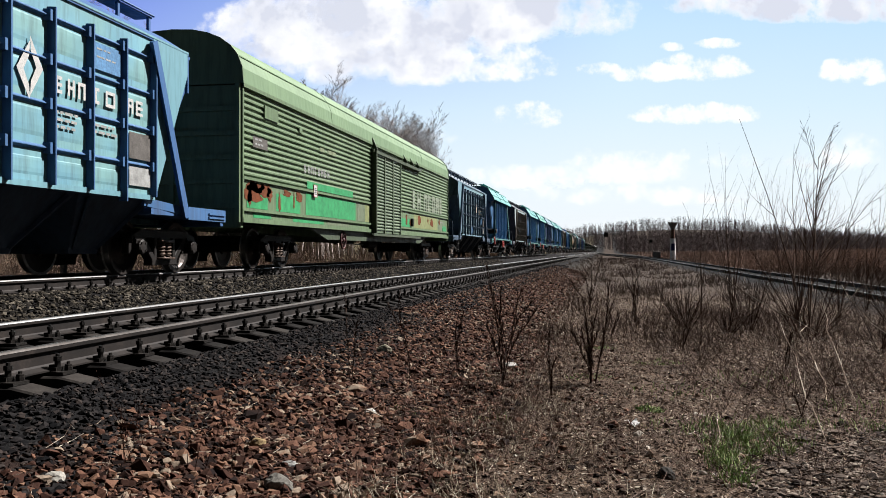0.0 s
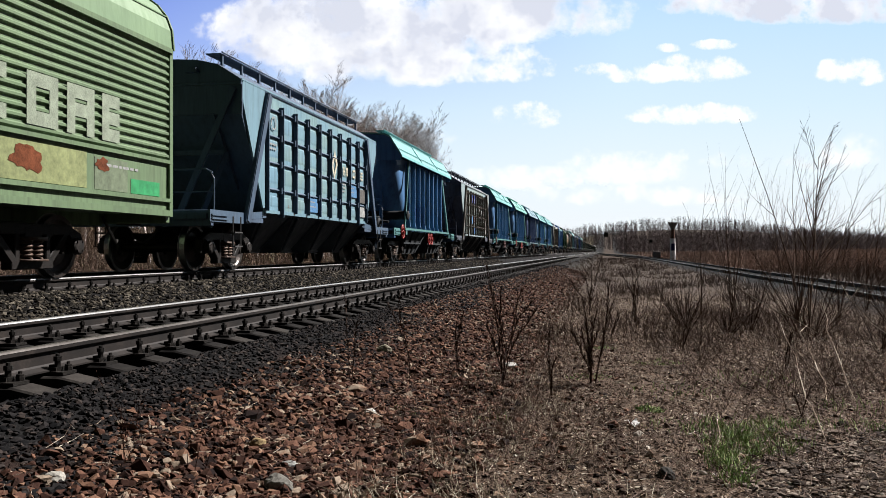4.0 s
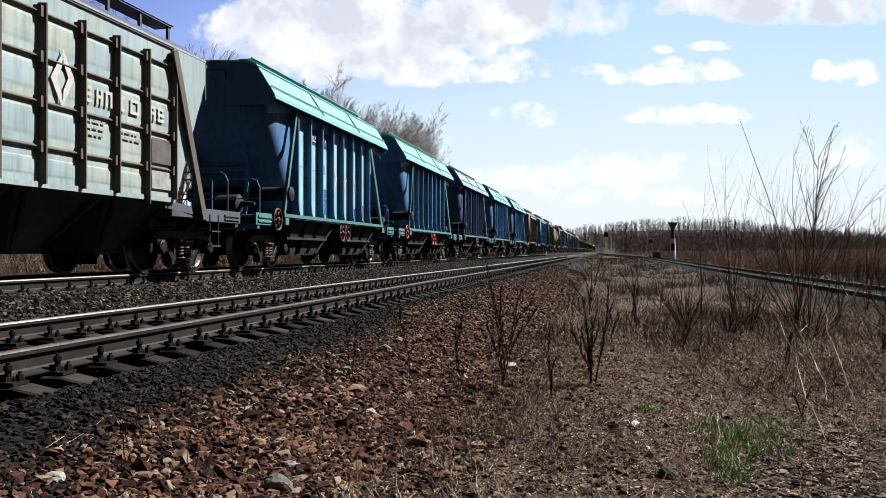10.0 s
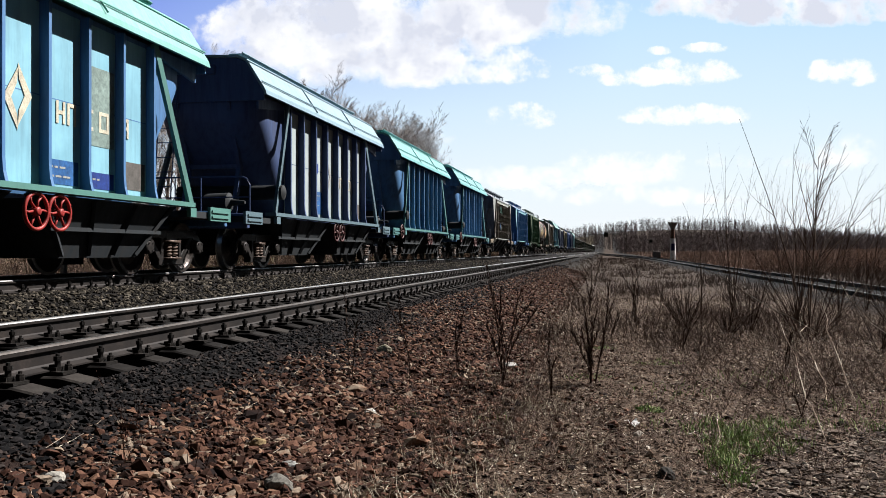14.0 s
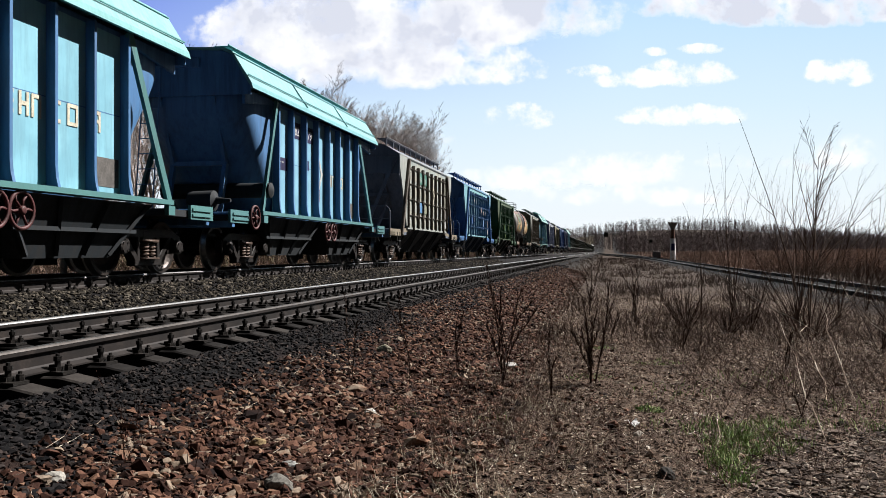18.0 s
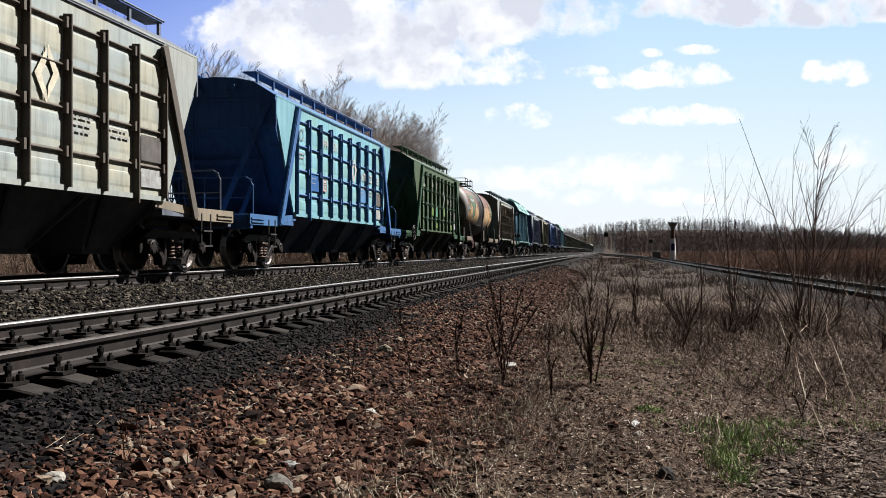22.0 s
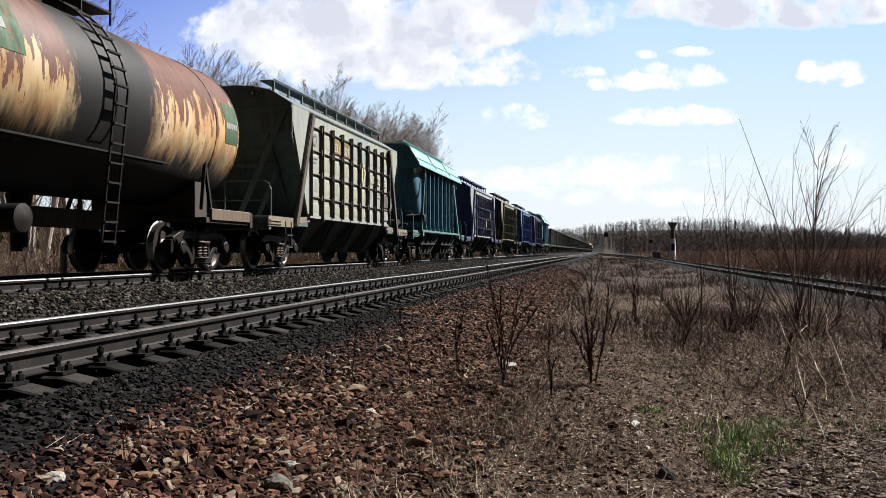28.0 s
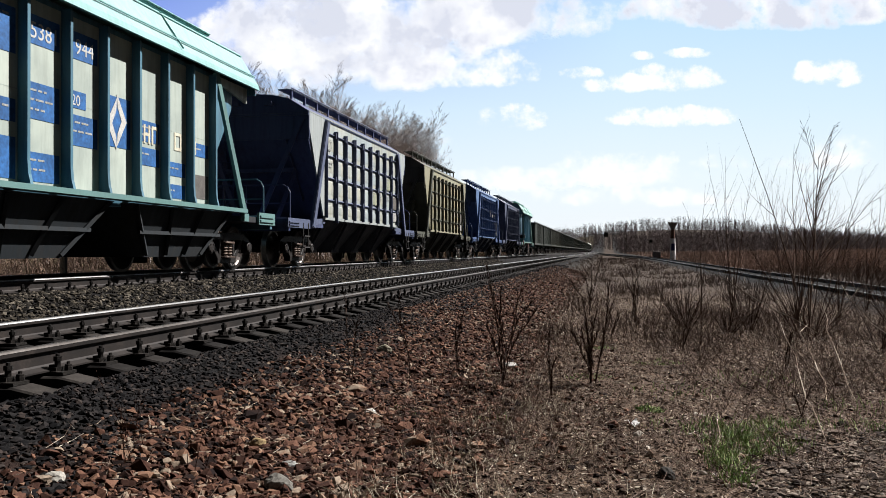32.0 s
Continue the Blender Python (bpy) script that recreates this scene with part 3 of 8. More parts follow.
# ---- mineral hopper with a pitched roof ----
def mineral_hopper():
    w = new("mineral_hopper")
    bm = bmesh.new()
    loft(bm, [rounded_plan(L, 1.26 if z > 1.25 else 1.2, R, z, 8) for L, R, z in ((3.35, 0.6, 1.12), (3.5, 0.7, 1.3), (4.2, 0.85, 2.2), (4.85, 0.82, 3.1), (5.0, 0.76, 3.4), (5.0, 0.72, 3.9))])
    part("hopper_body", bm, PAINT, w, smooth=True)
    for sx in (-1, 1):
        x0, x1 = sorted((sx * 1.255, sx * 1.266))
        part("side_sheet", bbox(x0, x1, -3.28, 3.36, 1.28, 3.82), PAINT_SIDE, w)
        x0, x1 = sorted((sx * 1.264, sx * 1.2675))
        part("weld_seam", bbox(x0, x1, -3.28, 3.36, 2.542, 2.556), PAINT_DARK, w)
        for s in (-1, 1):
            y0, y1 = s * 3.45, s * 5.02
            bm = loft(bmesh.new(), [[(sx * x, y0, 3.78), (sx * x, y0, 3.88), (sx * x, y1, 3.88), (sx * x, y1, 3.56)] for x in (1.275, 1.33)])
            part("eave_gusset", bm, PAINT, w)
    out = [(-1.57, 3.86), (-1.54, 3.97), (-1.1, 4.66), (-0.88, 4.75), (0, 4.79), (0.88, 4.75), (1.1, 4.66), (1.54, 3.97), (1.57, 3.86)]
    inn = [(x * 0.975, z - 0.05) for x, z in reversed(out)]
    inn[0], inn[-1] = (1.51, 3.86), (-1.51, 3.86)
    part("roof", prism(bmesh.new(), out + inn, -5.14, 5.14), PAINT_ROOF, w)
    for xa, za in ((1.45, 4.15), (1.14, 4.6)):
        bm = beam(bmesh.new(), (xa + 0.008, -5.13, za + 0.006), (xa + 0.008, 5.13, za + 0.006), 0.03, 0.016)
        part("roof_seam", bm, PAINT_ROOF, w)
    for y in (-1.7, 1.7):
        bm = beam(bmesh.new(), (1.57, y, 3.985), (1.11, y, 4.655), 0.016, 0.03)
        part("roof_seam", bm, PAINT_ROOF, w)
    for s in (-1, 1):
        y = s * 5.06
        part("end_cap", prism(bmesh.new(), [(-1.5, 3.74)] + [(x * 0.965, z - 0.06) for x, z in out[1:-1]] + [(1.5, 3.74)], min(y, y + s * 0.03), max(y, y + s * 0.03)), PAINT, w)
        part("vent", bbox(-0.35, 0.35, min(y + s * 0.031, y + s * 0.1), max(y + s * 0.031, y + s * 0.1), 4.34, 4.56, 0.02), PAINT, w)
        bm = bmesh.new()
        for x in (-0.95, -0.55):
            tube(bm, [(x, s * 5.5, 1.2), (x, s * 5.18, 3.9), (x, s * 5.16, 4.78)], 0.016, 5)
        for k in range(10):
            z = 1.5 + 0.33 * k
            y = s * (5.5 - 0.32 * min(1.0, (z - 1.2) / 2.7))
            tube(bm, [(-0.95, y, z), (-0.55, y, z)], 0.012, 5)
        part("end_ladder", bm, PAINT, w)
        y = s * 5.06
        for sx in (-1, 1):
            bm = bmesh.new()
            beam(bm, (sx * 1.5, s * 4.5, 1.2), (sx * 1.4, s * 3.36, 3.9), 0.07, 0.13)
            part("corner_strut", bm, PAINT, w)
            bm = bmesh.new()
            beam(bm, (sx * 0.62, s * 4.78, 1.12), (sx * 0.62, s * 4.42, 2.35), 0.1, 0.12)
            beam(bm, (sx * 0.62, s * 4.44, 2.35), (sx * 0.62, s * 5.03, 3.74), 0.08, 0.1)
            part("end_strut", bm, PAINT, w)
        bm = bmesh.new()
        beam(bm, (-0.62, s * 4.42, 2.35), (0.62, s * 4.42, 2.35), 0.09, 0.1)
        part("end_brace", bm, PAINT, w)
    for sx in (-1, 1):
        for k in range(8):
            y = -3.24 + 0.94 * k
            bm = bmesh.new()
            web = [(1.255, 1.28), (1.47, 1.28), (1.435, 1.42), (1.42, 1.6), (1.42, 3.85), (1.255, 3.85)]
            loft(bm, [[(sx * x, y + dy, z) for x, z in web] for dy in (-0.012, 0.012)])
            edge = [(1.478, 1.28), (1.443, 1.42), (1.428, 1.6), (1.428, 3.85)]
            loft(bm, [[(sx * (x - 0.01), y - 0.03, z), (sx * x, y - 0.03, z), (sx * x, y + 0.03, z), (sx * (x - 0.01), y + 0.03, z)] for x, z in edge])
            part("side_rib", bm, PAINT, w)
        bm = bmesh.new()
        box(bm, min(sx * 1.3, sx * 1.56), max(sx * 1.3, sx * 1.56), -4.55, 4.55, 1.2, 1.28)
        box(bm, min(sx * 1.5, sx * 1.58), max(sx * 1.5, sx * 1.58), -4.55, -4.33, 1.02, 1.18)
        box(bm, min(sx * 1.5, sx * 1.58), max(sx * 1.5, sx * 1.58), 4.33, 4.55, 1.02, 1.18)
        part("side_sill", bm, PAINT_ROOF, w)
    for s in (-1, 1):
        bm = bmesh.new()
        a, b = (0.55, 4.15), (1.15, 3.3)
        def ring(ya, yb, x, z):
            return [(-x, s * ya, z), (x, s * ya, z), (x, s * yb, z), (-x, s * yb, z)]
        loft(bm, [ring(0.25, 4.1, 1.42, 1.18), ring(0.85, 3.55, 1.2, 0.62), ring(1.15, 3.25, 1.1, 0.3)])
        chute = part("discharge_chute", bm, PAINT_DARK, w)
        for k in range(4):
            t = k / 3.0
            bm = beam(bmesh.new(), (1.43, s * (0.4 + 3.5 * t), 1.15), (1.14, s * (1.2 + 2.0 * t), 0.34), 0.05, 0.06)
            part("chute_rib", bm, PAINT_DARK, chute)
        bm = beam(bmesh.new(), (1.28, s * 0.7, 0.72), (1.28, s * 3.75, 0.72), 0.06, 0.06)
        part("chute_rail", bm, PAINT_DARK, chute)
    for y in (0.12, 0.62):
        handwheel(w, RED_WHEEL, 1.5, y, 0.93, "red handwheel of the discharge gate")
    handwheel(w, RED_WHEEL, 1.56, -5.0, 1.12, "red hand brake wheel")
    bm = lathe(bmesh.new(), [(-1.2, 0.05), (-1.15, 0.17), (1.45, 0.17), (1.5, 0.05)], 14, "x", (0.12, -4.12, 1.76))
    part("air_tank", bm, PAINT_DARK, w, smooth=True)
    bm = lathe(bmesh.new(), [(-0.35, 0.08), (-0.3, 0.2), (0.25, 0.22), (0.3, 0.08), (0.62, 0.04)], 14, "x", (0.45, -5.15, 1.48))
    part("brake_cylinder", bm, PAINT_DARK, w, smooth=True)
    for s in (-1, 1):
        bm = bbox(-1.46, 1.46, min(s * 4.4, s * 6.2), max(s * 4.4, s * 6.2), 1.02, 1.14)
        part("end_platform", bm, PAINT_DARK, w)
        for sx in (-1, 1):
            bm = bmesh.new()
            x0, x1 = sorted((sx * 1.46, sx * 1.52))
            box(bm, x0, x1, min(s * 5.25, s * 6.15), max(s * 5.25, s * 6.15), 0.98, 1.24)
            for z in (1.05, 1.15):
                xa, xb = sorted((sx * 1.52, sx * 1.545))
                box(bm, xa, xb, min(s * 5.3, s * 6.05), max(s * 5.3, s * 6.05), z - 0.015, z + 0.03)
            part("platform_plate", bm, PAINT_ROOF, w)
        end_gear(w, 6.52, s)
        bogie(w, s * 4.5)
    part("centre_sill", bbox(-0.2, 0.2, -6.0, 6.0, 0.92, 1.12), PAINT_DARK, w)
    bm = bmesh.new()
    for sx in (-1, 1):
        box(bm, sx * 0.55 - 0.16, sx * 0.55 + 0.16, -4.5, 4.5, 4.91, 4.935)
        tube(bm, [(sx * 0.72, -4.5, 4.95), (sx * 0.72, 4.5, 4.95)], 0.02, 5)
        for k in range(19):
            y = -4.41 + 0.49 * k
            box(bm, sx * 0.6 - 0.02, sx * 0.6 + 0.02, y - 0.03, y + 0.03, 4.74, 4.91)
    part("roof_walkway", bm, PAINT_DARK, w)
    for k in range(4):
        bm = lathe(bmesh.new(), [(4.7, 0.3), (4.8, 0.3), (4.83, 0.22), (4.84, 0.02)], 14, "z", (0, -3.3 + 2.2 * k, 0))
        part("loading_hatch", bm, PAINT_DARK, w)
    return w


# ---- grain hopper with a ribbed side ----
RIB_Y = [-4.02 + 0.9 * k for k in range(10)]
def side_rail_bm():
    """A pressed rail between two ribs, thickened to a knuckle where it meets the further one."""
    bm = prism(bmesh.new(), [(1.455, -0.07), (1.51, -0.03), (1.51, -0.018), (1.455, 0.02)], 0.02, 0.86)
    return loft(bm, [[(1.455, y, -0.1), (x, y, -0.1), (x, y, 0.05), (1.455, y, 0.05)] for y, x in ((0.77, 1.475), (0.81, 1.548), (0.86, 1.548))])


RAIL_ME = mesh_of("side_rail", side_rail_bm(), PAINT)
def pressing_bm(z0, z1, deep=0.011):
    """A shallow bulge pressed out of the side sheet, with rounded sides."""
    bm = bmesh.new()
    rings = []
    for k, f in ((0.0, 0.0), (0.18, 0.75), (0.4, 1.0), (0.8, 1.0), (0.93, 0.8), (1.0, 0.0)):
        z, x = z0 + (z1 - z0) * k, 1.462 + deep * f
        rings.append([(1.455, 0.07, z), (x, 0.1 + 0.03 * f, z), (x, 0.79 - 0.03 * f, z), (1.455, 0.83, z)])
    return loft(bm, rings)


PRESS_ME = mesh_of("side_pressing", pressing_bm(0.06, 0.46), PAINT_OLD)
PRESS_LOW_ME = mesh_of("side_pressing", pressing_bm(1.4, 1.66), PAINT_OLD)


def grain_hopper():
    w = new("grain_hopper")
    ends = [(-5.3, 3.92), (-5.3, 3.3), (-3.95, 1.25), (3.95, 1.25), (5.3, 3.3), (5.3, 3.92)]
    bm = bmesh.new()
    rings = [[(sx * x, y, z) for y, z in ends] for sx, x in ((-1, 1.46), (1, 1.46))]
    loft(bm, rings)
    part("hopper_body", bm, PAINT, w)
    for sx in (-1, 1):
        bm = bmesh.new()
        sheet = [(-4.1, 3.95), (-4.1, 1.3), (4.15, 1.3), (4.15, 3.95)]
        loft(bm, [[(sx * 1.45, y, z) for y, z in sheet], [(sx * 1.464, y, z) for y, z in sheet]])
        part("side_sheet", bm, PAINT_OLD, w)
    out = [(-1.49, 3.92), (-1.49, 3.97), (-0.96, 4.3), (-0.5, 4.4), (0, 4.43), (0.5, 4.4), (0.96, 4.3), (1.49, 3.97), (1.49, 3.92)]
    part("roof", prism(bmesh.new(), out, -5.36, 5.36), PAINT, w)
    for s in (-1, 1):
        y0, y1 = sorted((s * 5.3, s * 5.34))
        part("end_plate", prism(bmesh.new(), [(-1.5, 3.25), (-1.5, 3.9), (1.5, 3.9), (1.5, 3.25)], y0, y1), PAINT, w)
        for sx in (-1, 1):
            bm = bmesh.new()
            tri = [(s * 4.1, 3.94), (s * 5.3, 3.94), (s * 5.3, 3.55), (s * 4.2, 1.35), (s * 4.1, 1.35)]
            loft(bm, [[(sx * 1.46, y, z) for y, z in tri], [(sx * 1.5, y, z) for y, z in tri]])
            part("corner_plate", bm, PAINT, w)
            bm = bmesh.new()
            beam(bm, (sx * 1.52, s * 5.2, 1.0), (sx * 1.54, s * 4.02, 3.88), 0.08, 0.12)
            beam(bm, (sx * 1.57, s * 5.15, 1.02), (sx * 1.59, s * 3.98, 3.86), 0.02, 0.17)
            part("corner_strut", bm, PAINT, w)
            bm = bmesh.new()
            beam(bm, (sx * 0.22, s * 5.62, 1.1), (sx * 1.34, s * 5.41, 3.78), 0.08, 0.12)
            part("end_strut", bm, PAINT, w)
            bm = beam(bmesh.new(), (sx * 1.0, s * 4.98, 2.5), (sx * 0.62, s * 5.4, 1.12), 0.07, 0.1)
            part("end_strut", bm, PAINT, w)
            bm = beam(bmesh.new(), (sx * 0.85, s * 5.32, 3.3), (sx * 0.98, s * 4.4, 1.75), 0.06, 0.08)
            part("end_strut", bm, PAINT, w)
            bm = bmesh.new()
            beam(bm, (sx * 1.4, s * 3.9, 1.22), (sx * 1.44, s * 5.5, 1.1), 0.1, 0.14)
            part("sill_end", bm, PAINT, w)
        bm = bmesh.new()
        for x in (-0.25, 0.25):
            tube(bm, [(x - 0.75, s * 5.42, 1.2), (x - 0.75, s * 5.42, 3.9)], 0.016, 5)
        for k in range(8):
            tube(bm, [(-1.0, s * 5.42, 1.4 + 0.32 * k), (-0.5, s * 5.42, 1.4 + 0.32 * k)], 0.012, 5)
        part("ladder", bm, PAINT, w)
        bm = beam(bmesh.new(), (-1.0, s * 4.98, 2.5), (1.0, s * 4.98, 2.5), 0.08, 0.1)
        part("end_brace", bm, PAINT, w)
        for x in (-0.45, 0.45):
            bm = bmesh.new()
            y0, y1 = sorted((s * 5.36, s * 5.5))
            box(bm, x - 0.13, x + 0.13, y0, y1, 4.12, 4.16)
            box(bm, x - 0.1, x + 0.1, y0, min(y1, y0 + 0.06), 4.16, 4.22)
            part("end_bracket", bm, PAINT, w)
        y0, y1 = sorted((s * 5.34, s * 5.39))
        part("end_lip", bbox(-1.5, 1.5, y0, y1, 3.86, 3.91), PAINT, w)
        bm = bmesh.new()
        for x in (-0.62, -0.28):
            tube(bm, [(x, s * 5.42, 4.05), (x, s * 5.42, 4.5), (x + 0.06, s * 5.3, 4.56), (x + 0.1, s * 5.12, 4.4)], 0.015, 5)
        part("grab_rail", bm, PAINT, w)
    for sx in (-1, 1):
        for k, y in enumerate(RIB_Y):
            bm = bmesh.new()
            low = 1.18 if k in (1, 8) else 1.3
            top = 3.8 if k in (0, 9) else 3.72
            x0, x1 = sorted((sx * 1.46, sx * 1.57))
            a, b = sx * 1.45, sx * 1.574
            loft(bm, [[(a, y - 0.05, z), (b, y - 0.014, z), (b, y + 0.014, z), (a, y + 0.03, z)] for z in (low, top)])
            part("side_rib", bm, PAINT, w)
        for z in (3.62, 3.02, 2.42, 1.82):
            x0, x1 = sorted((sx * 1.46, sx * 1.515))
            if sx < 0:
                part("side_rail", bbox(x0, x1, RIB_Y[0], RIB_Y[-1], z - 0.035, z + 0.035), PAINT, w)
                continue
            for a in RIB_Y[:-1]:
                part("side_rail", RAIL_ME, None, w).location = (0, a, z)
        x0, x1 = sorted((sx * 1.46, sx * 1.49))
        if sx > 0:
            for a in RIB_Y[:-1]:
                for z in (1.86, 2.46, 3.06):
                    part("side_pressing", PRESS_ME, None, w).location = (0, a, z)
                part("side_pressing", PRESS_LOW_ME, None, w).location = (0, a, 0)
        bm = bmesh.new()
        box(bm, x0, sx * 1.5 if sx > 0 else x1, -4.1, 4.15, 1.25, 1.33) if sx > 0 else box(bm, -1.5, x1, -4.1, 4.15, 1.25, 1.33)
        part("side_sill", bm, PAINT, w)
        bm = bmesh.new()
        x0, x1 = sorted((sx * 1.464, sx * 1.5))
        box(bm, x0, x1, -5.34, 5.34, 3.95, 3.985)
        part("cant_rail", bm, PAINT, w)
    for k in range(4):
        yc = -3.15 + 2.1 * k
        bm = bmesh.new()
        def ring(h, x, z):
            return [(-x, yc - h, z), (x, yc - h, z), (x, yc + h, z), (-x, yc + h, z)]
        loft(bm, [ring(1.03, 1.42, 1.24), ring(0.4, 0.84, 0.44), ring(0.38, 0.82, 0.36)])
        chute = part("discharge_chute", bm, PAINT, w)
        for q in (-0.5, 0.5):
            bm = beam(bmesh.new(), (1.43, yc + q * 1.6, 1.2), (0.85, yc + q * 0.62, 0.44), 0.04, 0.05)
            part("chute_rib", bm, PAINT, chute)
    for s in (-1, 1):
        part("end_platform", bbox(-1.46, 1.46, min(s * 4.1, s * 6.9), max(s * 4.1, s * 6.9), 1.02, 1.12), PAINT_DARK, w)
        for sx in (-1, 1):
            bm = bmesh.new()
            x0, x1 = sorted((sx * 1.47, sx * 1.52))
            box(bm, x0, x1, min(s * 5.3, s * 6.85), max(s * 5.3, s * 6.85), 0.97, 1.2)
            for z in (1.03, 1.1):
                xa, xb = sorted((sx * 1.52, sx * 1.545))
                box(bm, xa, xb, min(s * 6.1, s * 6.8), max(s * 6.1, s * 6.8), z - 0.012, z + 0.02)
            part("platform_plate", bm, PAINT, w)
        end_gear(w, 7.27, s)
        bogie(w, s * 5.2)
    part("centre_sill", bbox(-0.2, 0.2, -6.8, 6.8, 0.92, 1.12), PAINT_DARK, w)
    bm = bmesh.new()
    for sx in (-1, 1):
        box(bm, sx * 0.75 - 0.17, sx * 0.75 + 0.17, -5.1, 5.1, 4.56, 4.585)
        tube(bm, [(sx * 0.95, -5.1, 4.6), (sx * 0.95, 5.1, 4.6)], 0.02, 5)
        for k in range(11):
            y = -5.0 + k
            box(bm, sx * 0.9 - 0.025, sx * 0.9 + 0.025, y - 0.03, y + 0.03, 4.28, 4.57)
    part("roof_walkway", bm, PAINT, w)
    for k in range(4):
        part("loading_hatch", lathe(bmesh.new(), [(4.36, 0.3), (4.5, 0.3), (4.54, 0.2), (4.55, 0.02)], 14, "z", (0, -3.4 + 2.27 * k, 0)), PAINT, w)
    return w


# ---- open wagon, seen far off ----
def open_wagon():
    w = new("open_wagon")
    for sx in (-1, 1):
        x0, x1 = sorted((sx * 1.46, sx * 1.5))
        part("side_wall", bbox(x0, x1, -6.05, 6.05, 1.25, 3.42), PAINT, w)
        xa, xb = sorted((sx * 1.5, sx * 1.57))
        for k in range(8):
            y = -5.98 + 11.96 * k / 7
            part("side_post", bbox(xa, xb, y - 0.08, y + 0.08, 1.25, 3.4), PAINT, w)
        part("top_rail", bbox(min(xa, xb) - 0.03, xb + 0.03, -6.08, 6.08, 3.38, 3.48), PAINT, w)
        part("side_sill", bbox(xa - 0.02, xb, -6.0, 6.0, 1.1, 1.27), PAINT, w)
    for s in (-1, 1):
        y0, y1 = sorted((s * 6.0, s * 6.05))
        part("end_wall", bbox(-1.46, 1.46, y0, y1, 1.25, 3.42), PAINT, w)
        end_gear(w, 6.85, s, False)
        bogie(w, s * 4.33)
    part("floor", bbox(-1.46, 1.46, -6.0, 6.0, 1.15, 1.25), PAINT_DARK, w)
    part("centre_sill", bbox(-0.2, 0.2, -6.3, 6.3, 0.9, 1.14), PAINT_DARK, w)
    part("load", bbox(-1.44, 1.44, -5.95, 5.95, 1.26, 3.1, 0.1), STEEL, w, "dark load of the open wagon")
    return w
# ---- long covered van with a round roof ----
def arc_roof(half_w, z0, z1, n=14):
    """From one eave to the other: a tight shoulder and a flatter crown."""
    pts = []
    for k in range(n + 1):
        a = math.pi * k / n
        x = -half_w * math.copysign(abs(math.cos(a)) ** 0.85, math.cos(a))
        pts.append((x, z0 + (z1 - z0) * math.sin(a) ** 0.8))
    return pts


